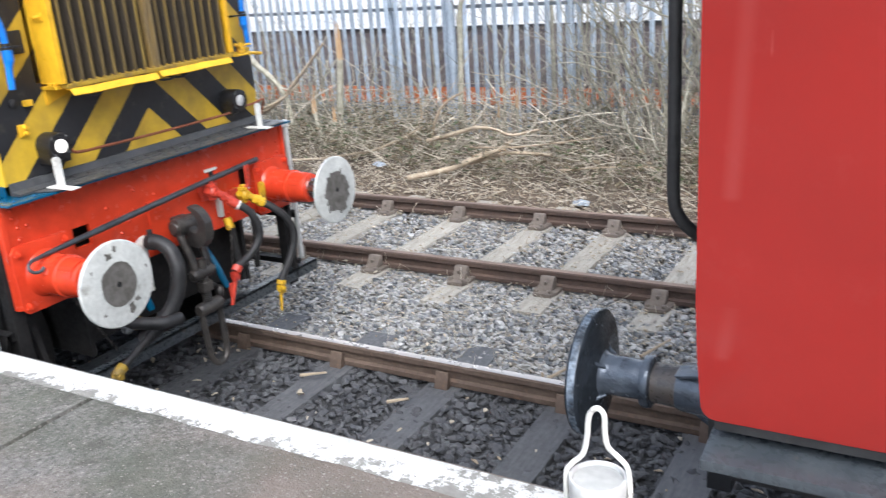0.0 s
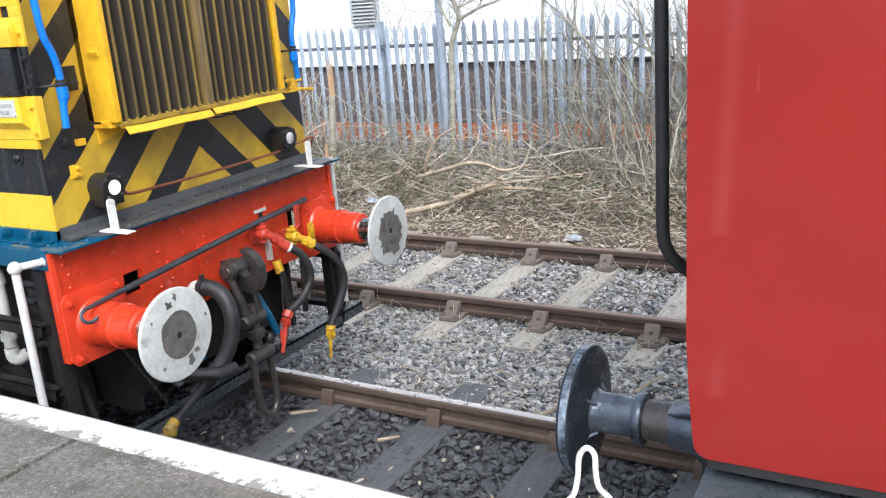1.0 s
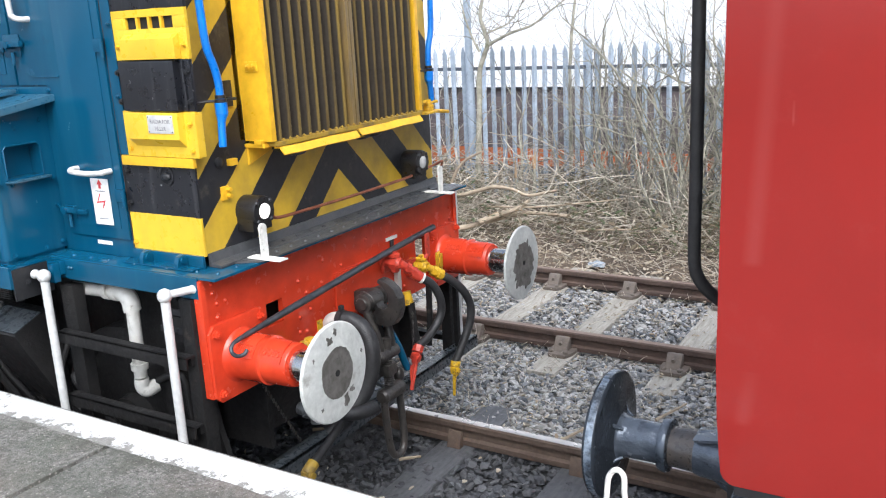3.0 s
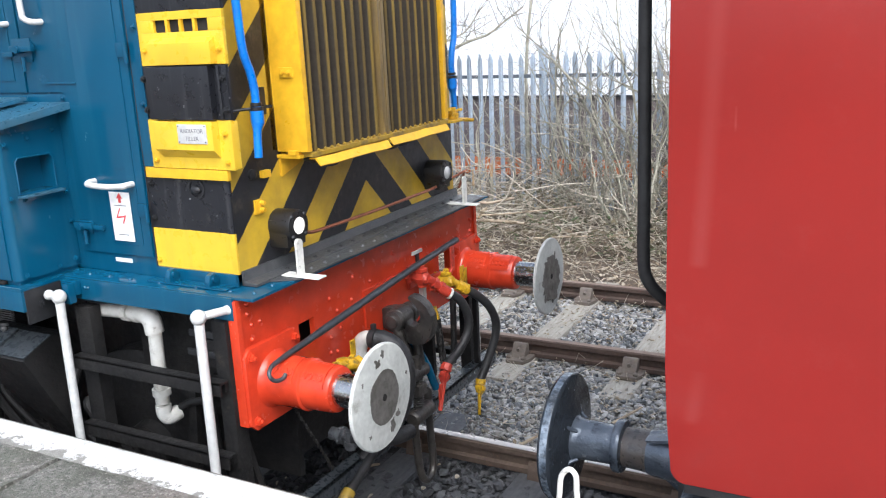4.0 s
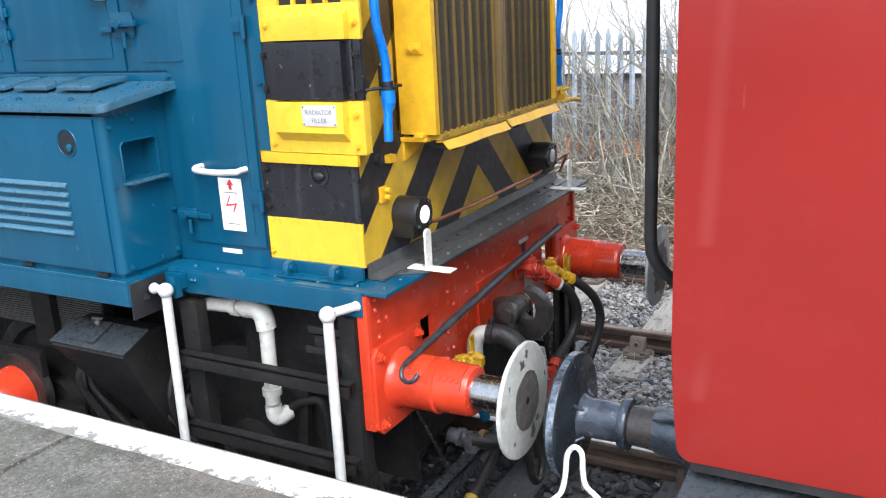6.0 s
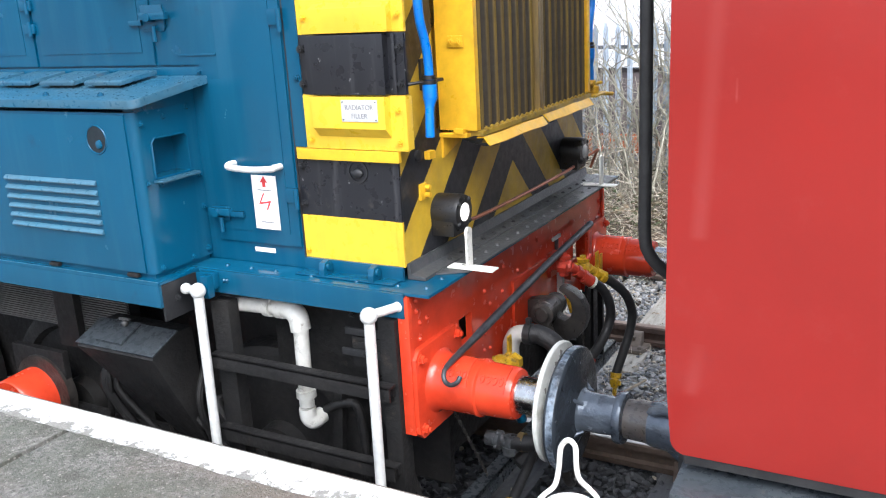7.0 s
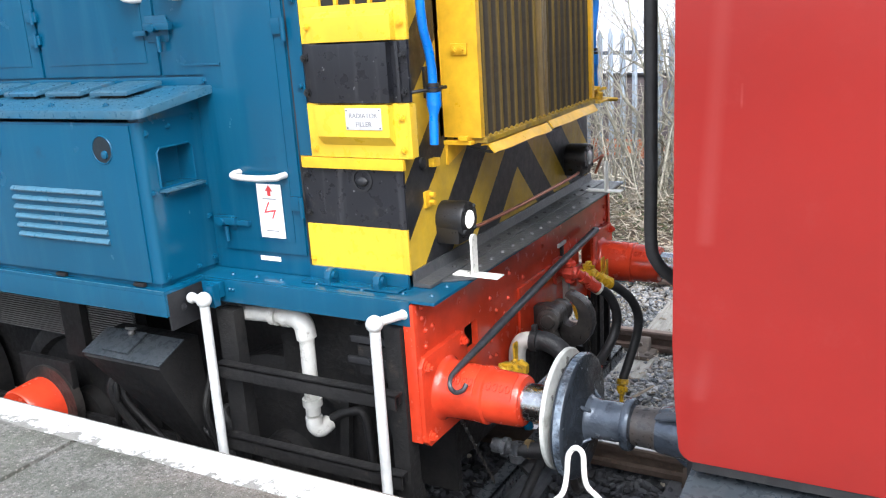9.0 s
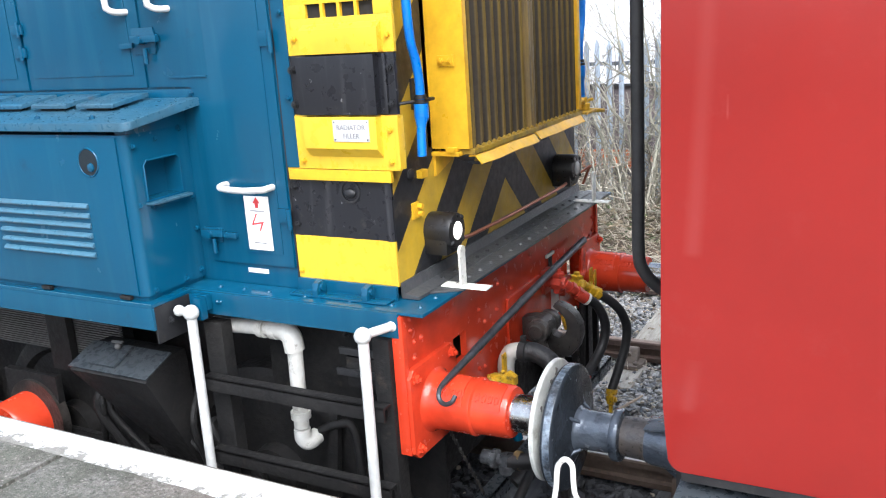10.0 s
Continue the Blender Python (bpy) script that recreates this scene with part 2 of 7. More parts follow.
M["vent"] = surface("grey_louvre_metal", (0.50, 0.52, 0.53), (0.44, 0.46, 0.47), 5, 0.5, 0.2, 0.05, 40)
M["trim"] = surface("dark_flashing", (0.035, 0.037, 0.042), (0.05, 0.052, 0.056), 5, 0.5, 0, 0.05, 40)
M["litter"] = surface("pale_plastic_litter", (0.42, 0.46, 0.50), (0.30, 0.34, 0.38), 14, 0.25, 0, 0.2, 40)
M["lens"] = surface("clear_lamp_glass", (0.34, 0.35, 0.36), (0.55, 0.55, 0.54), 20, 0.08, 0, 0.02, 60)
M["lens_lit"], _nt, _b, _co = base("lit_lamp_glass")
_b.inputs["Base Color"].default_value, _b.inputs["Roughness"].default_value = (0.85, 0.84, 0.80, 1), 0.15
_b.inputs["Emission Color"].default_value, _b.inputs["Emission Strength"].default_value = (1.0, 0.93, 0.82, 1), 0.6
M["headlamp_black"] = surface("black_lamp_housing", (0.010, 0.010, 0.011), (0.016, 0.016, 0.017), 10, 0.36, 0, 0.1, 60, (0.05, 0.045, 0.04), 0.2)
M["coach_under"] = surface("painted_grey_black_step", (0.036, 0.044, 0.052), (0.056, 0.064, 0.071), 6, 0.30, 0, 0.15, 40, (0.11, 0.09, 0.07), 0.22)


def concrete():
    m, nt, bsdf, co = base("rough_platform_concrete")
    c = _mix(nt, _range(nt, _noise(nt, 2.2, 6, co), 0.35, 0.65), (0.135, 0.130, 0.118), (0.225, 0.219, 0.205))
    c = _mix(nt, _range(nt, _noise(nt, 95, 5, co, 0.75), 0.40, 0.60), c, _mix(nt, _range(nt, _noise(nt, 55, 3, co), 0.35, 0.65), (0.055, 0.052, 0.045), (0.36, 0.345, 0.31)))
    c = _mix(nt, _range(nt, _noise(nt, 7, 9, co, 0.72), 0.48, 0.64, 0, 0.75), c, (0.085, 0.081, 0.066))
    c = _mix(nt, _range(nt, _noise(nt, 4.5, 7, co, 0.7), 0.58, 0.70, 0, 0.5), c, (0.29, 0.285, 0.265))
    c = _mix(nt, _range(nt, _noise(nt, 1.0, 5, co, 0.6), 0.42, 0.62, 0, 0.75), c, (0.215, 0.170, 0.140))
    c = _mix(nt, _range(nt, _noise(nt, 1.7, 6, co, 0.6), 0.52, 0.70, 0, 0.6), c, (0.095, 0.105, 0.075))
    pebble = nt.nodes.new("ShaderNodeTexVoronoi")
    pebble.inputs["Scale"].default_value = 46
    nt.links.new(co, pebble.inputs["Vector"])
    c = _mix(nt, _range(nt, pebble.outputs["Distance"], 0.26, 0.16, 0, 0.75), c, _mix(nt, pebble.outputs["Color"], (0.045, 0.042, 0.038), (0.46, 0.43, 0.38)))
    vor = nt.nodes.new("ShaderNodeTexVoronoi")
    vor.inputs["Scale"].default_value = 70
    nt.links.new(co, vor.inputs["Vector"])
    c = _mix(nt, _range(nt, vor.outputs["Distance"], 0.18, 0.10, 0, 0.5), c, (0.50, 0.48, 0.43))
    finish(nt, bsdf, co, c, 0.85, 0, 0.9, 130)
    return m


def edge_paint():
    m, nt, bsdf, co = base("flaking_white_edge_paint")
    sep = nt.nodes.new("ShaderNodeSeparateXYZ")
    nt.links.new(co, sep.inputs[0])
    n = _noise(nt, 17, 10, co, 0.78)
    ragged = _math(nt, "ADD", n, _range(nt, sep.outputs[1], -1.605, -1.50, -0.10, 0.10))
    fine = _noise(nt, 60, 8, co, 0.8)
    ragged = _math(nt, "ADD", ragged, _range(nt, fine, 0.3, 0.7, -0.05, 0.05))
    # some stretches keep their paint, others have lost most of it
    ragged = _math(nt, "ADD", ragged, _range(nt, _noise(nt, 1.9, 3, co), 0.35, 0.65, -0.12, 0.09))
    mask = _range(nt, ragged, 0.470, 0.49)
    c = _mix(nt, mask, _mix(nt, _noise(nt, 40, 5, co), (0.16, 0.155, 0.14), (0.33, 0.32, 0.29)), _mix(nt, _noise(nt, 9, 5, co), (0.50, 0.50, 0.475), (0.70, 0.70, 0.68)))
    finish(nt, bsdf, co, c, 0.75, 0, 0.6, 80)
    return m


def brickwork():
    m, nt, bsdf, co = base("dark_engineering_brick")
    mp = nt.nodes.new("ShaderNodeMapping")
    mp.inputs["Rotation"].default_value = (radians(90), 0, 0)
    nt.links.new(co, mp.inputs["Vector"])
    br = nt.nodes.new("ShaderNodeTexBrick")
    nt.links.new(mp.outputs[0], br.inputs["Vector"])
    for k, v in (("Scale", 1.0), ("Brick Width", 0.225), ("Row Height", 0.075), ("Mortar Size", 0.005), ("Mortar Smooth", 0.2)):
        br.inputs[k].default_value = v
    br.inputs["Color1"].default_value, br.inputs["Color2"].default_value = (0.10, 0.085, 0.092, 1), (0.15, 0.12, 0.118, 1)
    br.inputs["Mortar"].default_value = (0.15, 0.14, 0.13, 1)
    c = _mix(nt, 1.0, br.outputs["Color"], _mix(nt, _noise(nt, 4, 5, co), (0.7,) * 3, (1.3,) * 3), "MULTIPLY")
    finish(nt, bsdf, co, c, 0.8, 0, 0.2, 60)
    return m


def side_bands():
    """Horizontal yellow and black bands on the casing's side."""
    m, nt, bsdf, co = base("yellow_black_band_paint")
    sep = nt.nodes.new("ShaderNodeSeparateXYZ")
    nt.links.new(co, sep.inputs[0])
    z = _math(nt, "ADD", sep.outputs[2], _range(nt, _noise(nt, 25, 3, co), 0, 1, -0.003, 0.003))
    black = _math(nt, "MULTIPLY", _math(nt, "GREATER_THAN", z, 1.617), _math(nt, "LESS_THAN", z, 1.829))
    for lo, hi in ((2.064, 2.269), (2.468, 2.67)):
        black = _math(nt, "MAXIMUM", black, _math(nt, "MULTIPLY", _math(nt, "GREATER_THAN", z, lo), _math(nt, "LESS_THAN", z, hi)))
    # paler than the radiator's yellow: the side's brighter sheen is in the colour
    yellow = _mix(nt, _range(nt, _noise(nt, 5, 5, co), 0.35, 0.65), (0.80, 0.54, 0.035), (0.72, 0.45, 0.030))
    dark = _mix(nt, _range(nt, _noise(nt, 10, 8, co, 0.7), 0.58, 0.66), (0.014, 0.015, 0.019), (0.06, 0.055, 0.05))
    # rubbed runs down the panel and small chips
    mp = nt.nodes.new("ShaderNodeMapping")
    mp.inputs["Scale"].default_value = (22, 22, 1.2)
    nt.links.new(co, mp.inputs["Vector"])
    dark = _mix(nt, _range(nt, _noise(nt, 1.5, 4, mp.outputs[0]), 0.54, 0.74, 0, 0.5), dark, (0.075, 0.075, 0.08))
    dark = _mix(nt, _range(nt, _noise(nt, 34, 4, co, 0.6), 0.69, 0.72), dark, (0.22, 0.22, 0.22))
    yellow = _mix(nt, _range(nt, _noise(nt, 1.2, 4, mp.outputs[0]), 0.52, 0.78, 0, 0.35), yellow, (0.52, 0.33, 0.03))
    finish(nt, bsdf, co, _mix(nt, black, yellow, dark), 0.33, 0, 0.05, 24)
    return m


def chevrons():
    """Yellow and black chevrons that meet on the centre line of the front."""
    m, nt, bsdf, co = base("yellow_black_chevron_paint")
    sep = nt.nodes.new("ShaderNodeSeparateXYZ")
    nt.links.new(co, sep.inputs[0])
    c = _math(nt, "ADD", sep.outputs[2], _math(nt, "ABSOLUTE", _math(nt, "SUBTRACT", sep.outputs[1], 0.03)))
    c = _math(nt, "ADD", c, _range(nt, _noise(nt, 20, 3, co), 0, 1, -0.004, 0.004))
    f = _math(nt, "FRACT", _math(nt, "DIVIDE", _math(nt, "SUBTRACT", c, 1.875 - 0.42 * 4), 0.42))
    black = _math(nt, "GREATER_THAN", f, 0.5)
    yellow = _mix(nt, _range(nt, _noise(nt, 6, 6, co), 0.35, 0.68), (0.62, 0.40, 0.028), (0.38, 0.25, 0.03))
    dark = _mix(nt, _range(nt, _noise(nt, 9, 8, co, 0.7), 0.55, 0.68), (0.016, 0.017, 0.020), (0.06, 0.055, 0.045))
    finish(nt, bsdf, co, _mix(nt, black, yellow, dark), 0.45, 0, 0.1, 30)
    return m


def earth():
    m, nt, bsdf, co = base("leaf_littered_earth")
    c = _mix(nt, _range(nt, _noise(nt, 2.2, 6, co), 0.35, 0.65), (0.060, 0.046, 0.034), (0.12, 0.090, 0.064))
    c = _mix(nt, _range(nt, _noise(nt, 38, 6, co, 0.7), 0.50, 0.70), c, (0.26, 0.19, 0.125))
    finish(nt, bsdf, co, c, 0.95, 0, 0.8, 45)
    return m


def coach_paint():
    m, nt, bsdf, co = base("crimson_coach_paint")
    sep = nt.nodes.new("ShaderNodeSeparateXYZ")
    nt.links.new(co, sep.inputs[0])
    c = _mix(nt, _range(nt, _noise(nt, 2.0, 5, co), 0.35, 0.65), (0.298, 0.0205, 0.0165), (0.262, 0.0185, 0.0150))
    c = _mix(nt, _range(nt, _noise(nt, 7, 9, co, 0.75), 0.56, 0.75, 0, 0.30), c, (0.31, 0.040, 0.036))
    # pale streaks that run down the panel: foot height, top height, place along the side, lean, half width
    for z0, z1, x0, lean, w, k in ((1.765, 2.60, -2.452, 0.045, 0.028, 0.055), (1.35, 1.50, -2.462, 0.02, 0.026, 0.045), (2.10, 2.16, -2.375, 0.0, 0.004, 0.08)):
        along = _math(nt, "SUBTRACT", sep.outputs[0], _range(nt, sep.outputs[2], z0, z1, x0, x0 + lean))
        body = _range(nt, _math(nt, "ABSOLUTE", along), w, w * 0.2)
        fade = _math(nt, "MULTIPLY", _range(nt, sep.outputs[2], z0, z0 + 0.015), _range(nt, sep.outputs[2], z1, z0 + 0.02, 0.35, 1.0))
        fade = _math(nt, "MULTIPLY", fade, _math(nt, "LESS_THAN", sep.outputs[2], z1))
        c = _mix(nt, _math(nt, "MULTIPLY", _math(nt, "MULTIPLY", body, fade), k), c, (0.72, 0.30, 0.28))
    bsdf.inputs["Specular IOR Level"].default_value = 0.5
    finish(nt, bsdf, co, c, 0.20, 0, 0.010, 12, 0.05)
    return m


def shutter_paint():
    """Front lips keep some yellow; shade between the blades is painted on their backs."""
    m, nt, bsdf, co = base("gap_shaded_yellow_shutter")
    sep = nt.nodes.new("ShaderNodeSeparateXYZ")
    nt.links.new(co, sep.inputs[0])
    mp = nt.nodes.new("ShaderNodeMapping")
    mp.inputs["Scale"].default_value = (30, 30, 2.2)
    nt.links.new(co, mp.inputs["Vector"])
    info = nt.nodes.new("ShaderNodeObjectInfo").outputs["Random"]
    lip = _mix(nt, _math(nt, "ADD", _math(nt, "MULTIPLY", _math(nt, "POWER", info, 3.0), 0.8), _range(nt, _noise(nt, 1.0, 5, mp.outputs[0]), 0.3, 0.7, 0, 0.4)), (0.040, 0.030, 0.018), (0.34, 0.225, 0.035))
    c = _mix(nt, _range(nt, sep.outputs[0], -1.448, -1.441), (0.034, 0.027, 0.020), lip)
    finish(nt, bsdf, co, c, 0.6, 0, 0.15, 50)
    return m


def gravel(name, a, b, scale):
    m, nt, bsdf, co = base(name)
    c = _mix(nt, _range(nt, _noise(nt, scale, 6, co, 0.7), 0.35, 0.65), a, b)
    finish(nt, bsdf, co, c, 0.9, 0, 0.8, scale)
    return m


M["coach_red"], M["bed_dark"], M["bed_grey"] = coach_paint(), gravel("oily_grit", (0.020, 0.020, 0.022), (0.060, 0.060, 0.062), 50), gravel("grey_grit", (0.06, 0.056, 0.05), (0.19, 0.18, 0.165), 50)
M["concrete"], M["edge"], M["brick"], M["bands"], M["chevron"], M["earth"], M["grille"] = concrete(), edge_paint(), brickwork(), side_bands(), chevrons(), earth(), shutter_paint()
M["orange_brick"] = surface("orange_brick_band", (0.56, 0.165, 0.055), (0.42, 0.125, 0.05), 9, 0.85, 0, 0.3, 40, (0.14, 0.06, 0.04), 0.4)


# ---- mesh tools ----
def box(bm, x0, x1, y0, y1, z0, z1, bevel=0.0):
    vs = [bm.verts.new((x, y, z)) for x in (x0, x1) for y in (y0, y1) for z in (z0, z1)]
    fs = [bm.faces.new([vs[i] for i in q]) for q in ((0, 1, 3, 2), (4, 6, 7, 5), (0, 4, 5, 1), (2, 3, 7, 6), (0, 2, 6, 4), (1, 5, 7, 3))]
    if bevel:
        es = list({e for f in fs for e in f.edges})
        bmesh.ops.bevel(bm, geom=es, offset=bevel, segments=2, affect="EDGES", profile=0.7)
    return vs


def prism(bm, outline, axis, a, b, bevel=0.0):
    """An outline in the plane across an axis, drawn from a to b along it."""
    def at(p, h):
        q = list(p)
        q.insert("xyz".index(axis), h)
        return q
    lo, hi = [bm.verts.new(at(p, a)) for p in outline], [bm.verts.new(at(p, b)) for p in outline]
    n = len(outline)
    fs = [bm.faces.new(lo[::-1]), bm.faces.new(hi)] + [bm.faces.new((lo[i], lo[(i + 1) % n], hi[(i + 1) % n], hi[i])) for i in range(n)]
    bmesh.ops.recalc_face_normals(bm, faces=fs)
    if bevel:
        bmesh.ops.bevel(bm, geom=list({e for f in fs for e in f.edges}), offset=bevel, segments=2, affect="EDGES", profile=0.7)


def lathe(bm, axis, centre, profile, n=40, cap=True):
    """Profile rows (distance along the axis, radius) turned round it."""
    c = Vector(centre)
    k = "xyz".index(axis)
    u, v = [(1, 2), (2, 0), (0, 1)][k]
    rings = []
    for d, r in profile:
        ring = []
        for i in range(n):
            p = Vector((0, 0, 0))
            a = 2 * math.pi * i / n
            p[k], p[u], p[v] = d, r * math.cos(a), r * math.sin(a)
            ring.append(bm.verts.new(c + p))
        rings.append(ring)
    fs = []
    for a, b in zip(rings, rings[1:]):
        fs += [bm.faces.new((a[i], a[(i + 1) % n], b[(i + 1) % n], b[i])) for i in range(n)]
    if cap:
        fs += [bm.faces.new(rings[0][::-1]), bm.faces.new(rings[-1])]
    bmesh.ops.recalc_face_normals(bm, faces=fs)


def smooth_path(pts, steps=6):
    """A rounded line through the points."""
    p = [Vector(q) for q in pts]
    if len(p) < 3:
        return p
    e = [p[0] * 2 - p[1]] + p + [p[-1] * 2 - p[-2]]
    out = []
    for i in range(1, len(e) - 2):
        a, b, c, d = e[i - 1:i + 3]
        for s in range(steps):
            t = s / steps
            out.append(0.5 * (2 * b + (c - a) * t + (2 * a - 5 * b + 4 * c - d) * t * t + (3 * b - a - 3 * c + d) * t ** 3))
    return out + [p[-1]]


def tube(bm, pts, radius, n=12, smooth=True, steps=6):
    """A round bar along a line; radius is one number or a function of 0..1."""
    p = smooth_path(pts, steps) if smooth else [Vector(q) for q in pts]
    t0 = (p[1] - p[0]).normalized()
    side = t0.orthogonal().normalized()
    rings = []
    for i, q in enumerate(p):
        t = (p[min(i + 1, len(p) - 1)] - p[max(i - 1, 0)]).normalized()
        side = (side - t * side.dot(t)).normalized()
        up = t.cross(side)
        r = radius(i / (len(p) - 1)) if callable(radius) else radius
        rings.append([bm.verts.new(q + (side * math.cos(2 * math.pi * k / n) + up * math.sin(2 * math.pi * k / n)) * r) for k in range(n)])
    for a, b in zip(rings, rings[1:]):
        for k in range(n):
            bm.faces.new((a[k], a[(k + 1) % n], b[(k + 1) % n], b[k]))
    bm.faces.new(rings[0][::-1]), bm.faces.new(rings[-1])


def ball(bm, c, r, sx=1, sy=1, sz=1, u=14, v=9):
    bmesh.ops.create_uvsphere(bm, u_segments=u, v_segments=v, radius=r, matrix=Matrix.Translation(c) @ Matrix.Diagonal((sx, sy, sz, 1)))


ORIGIN = {}


def mesh_from(name, bm, material, origin=(0, 0, 0), angle=38):
    bmesh.ops.translate(bm, verts=bm.verts, vec=-Vector(origin))
    me = bpy.data.meshes.new(name)
    bm.normal_update()
    bm.to_mesh(me)
    bm.free()
    me.materials.append(material)
    me.shade_smooth()
    me.set_sharp_from_angle(angle=radians(angle))
    return me


def thing(name, at, label, category, group="", kind=""):
    """An empty at the thing's base, which parents its parts."""
    ob = new(name)
    ob.empty_display_size = 0.1
    ob.location = at
    ORIGIN[ob.name] = Vector(at)
    return tagged(ob, label, category, group, kind)


def part(name, bm, material, parent, label="", angle=38):
    """One mesh under a thing or a part; the mesh is given where it stands in the place."""
    o = ORIGIN[parent.name]
    ob = new(name, mesh_from(name, bm, material, o, angle))
    ob.parent = parent
    ORIGIN[ob.name] = o
    return tagged(ob, label)


def piece(name, mesh, parent, at, turn=None):
    """A repeat on shared mesh data, placed in the parent's space."""
    ob = new(name, mesh)
    ob.parent = parent
    ob.location = Vector(at) - ORIGIN[parent.name]
    if turn:
        ob.rotation_euler = turn
    return ob


def single(name, bm, material, at, label, category="", group="", kind="", angle=38):
    """A thing or a piece of the setting that is one mesh."""
    ob = new(name, mesh_from(name, bm, material, at, angle))
    ob.location = at
    ORIGIN[ob.name] = Vector(at)
    return tagged(ob, label, category, group, kind)


def boxes(*rows, bevel=0.0):
    bm = bmesh.new()
    for r in rows:
        box(bm, *r, bevel=bevel)
    return bm


# ---- ground ----
RAIL_Y = 0.7525
TRACK_2 = 3.19
bm = bmesh.new()
xs = [-600, -120, -40] + [-16 + 0.5 * i for i in range(49)] + [20, 60, 200, 600]
ys = [-400, -60, -9, -1.4] + [-1.0 + 0.25 * i for i in range(42)] + [12, 30, 100, 600]


def ground_height(x, y):
    h = -0.215
    if 4.3 < y < 12:
        h = -0.20 + 0.14 * min((y - 4.3) / 1.5, 1)
    if -14 < x < 6 and 4.5 < y < 9:
        h += 0.05 * noise.noise(Vector((x * 0.9, y * 0.9, 0)))
    return h


grid = [[bm.verts.new((x, y, ground_height(x, y))) for y in ys] for x in xs]
for a, b in zip(grid, grid[1:]):
    for j in range(len(ys) - 1):
        bm.faces.new((a[j], b[j], b[j + 1], a[j + 1]))
single("ground", bm, M["earth"], (0, 0, 0), "brown earth strewn with dead leaves beside the tracks", "ground", kind="structure")

for nm, mt, y0, y1, z in (("ballast_bed", "bed_dark", -1.52, 0.95, -0.196), ("far_ballast_bed", "bed_grey", 0.95, 4.35, -0.194)):
    bm = bmesh.new()
    n = 60
    row = [[bm.verts.new((-16 + 20 * i / n, y + (0.06 * noise.noise(Vector((i * 0.7, y, 1))) if y > 0 else 0), z - (0.03 if y > 4 else 0))) for y in (y0, y1)] for i in range(n + 1)]
    for a, b in zip(row, row[1:]):
        bm.faces.new((a[0], b[0], b[1], a[1]))
    single(nm, bm, M[mt], (0, 0, 0), "fine grit bed under the ballast stones", "ballast", kind="structure")

# ---- platform ----
PZ = 0.915
slab_x = [-14.0, -11.0, -8.2, -5.45, -2.665, 0.15, 2.95, 5.75, 8.5]
for i, (a, b) in enumerate(zip(slab_x, slab_x[1:])):
    bm = boxes((a + 0.013, b - 0.013, -5.0, -1.45, PZ - 0.14, PZ), bevel=0.008)
    slab = single("platform_slab", bm, M["concrete"], (0, 0, 0), "grey rough concrete platform slab with open joints", "platform", "platform slabs", "structure")
    bm = bmesh.new()
    n = 110
    xs_ = [a + 0.0005 + (b - a - 0.001) * k / n for k in range(n + 1)]
    top = [[bm.verts.new((x, y, PZ + 0.0012)) for y in (-1.460 - 0.005 * abs(noise.noise(Vector((x * 9, 5, 0)))), -1.50, -1.545, -1.600 - 0.012 * noise.noise(Vector((x * 5, 3, 0))))] for x in xs_]
    low = [bm.verts.new((x, -1.4465, PZ - 0.006)) for x in xs_]
    foot = [bm.verts.new((x, -1.4465, PZ - 0.11 - 0.01 * noise.noise(Vector((x * 6, 9, 0))))) for x in xs_]
    for k in range(n):
        bm.faces.new((top[k][0], top[k][1], top[k + 1][1], top[k + 1][0]))
        bm.faces.new((top[k][1], top[k][2], top[k + 1][2], top[k + 1][1]))
        bm.faces.new((top[k][2], top[k][3], top[k + 1][3], top[k + 1][2]))
        bm.faces.new((low[k], top[k][0], top[k + 1][0], low[k + 1]))
        bm.faces.new((foot[k], low[k], low[k + 1], foot[k + 1]))
    edge = new("edge_paint", mesh_from("edge_paint", bm, M["edge"], (0, 0, 0), 60))
    edge.parent = slab
    tagged(edge, "flaking white painted platform edge")
bm = boxes((-14, 8.5, -9.0, -5.0, PZ - 0.3, PZ - 0.01))
single("platform_back", bm, M["concrete"], (0, 0, 0), "grey concrete platform surface", "platform", kind="structure")
bm = boxes((-14, 8.5, -1.75, -1.52, -0.3, PZ - 0.142))
single("platform_wall", bm, M["brick"], (0, 0, 0), "sooty brick wall under the platform edge", "wall", kind="structure")


# ---- tracks ----
def rail(y, x0, x1, label):
    """Bullhead rail: head, web and foot in section, running along x."""
    half = [(0.0, -0.145), (0.030, -0.145), (0.033, -0.135), (0.033, -0.112), (0.011, -0.100), (0.010, -0.052), (0.034, -0.040), (0.035, -0.008), (0.029, -0.001), (0.0, 0.0)]
    outline = half[:-1] + [(0.0, 0.0)] + [(-a, b) for a, b in half[-2:0:-1]]
    root = thing("rail", (x0, y, -0.145), label, "rail", "rails", "structure")
    bm = bmesh.new()
    prism(bm, [(y + a, b) for a, b in outline], "x", x0, x1)
    part("rail_section", bm, M["rail"] if abs(y) < 1 else M["rail_far"], root, angle=25)
    part("running_surface", boxes((x0, x1, y - 0.024, y + 0.026, -0.003, 0.002), bevel=0.001), M["rail_top"] if abs(y) < 1 else M["rail_rust_top"], root, "worn running surface")
    return root


for yy, lab in ((-RAIL_Y, "rusty steel rail beside the platform wall"), (RAIL_Y, "rusty steel rail with a worn bright head"),
                (TRACK_2 - RAIL_Y, "rusty brown disused steel rail on cast chairs"), (TRACK_2 + RAIL_Y, "rusty brown disused steel rail on cast chairs")):
    rail(yy, -40, 20, lab)


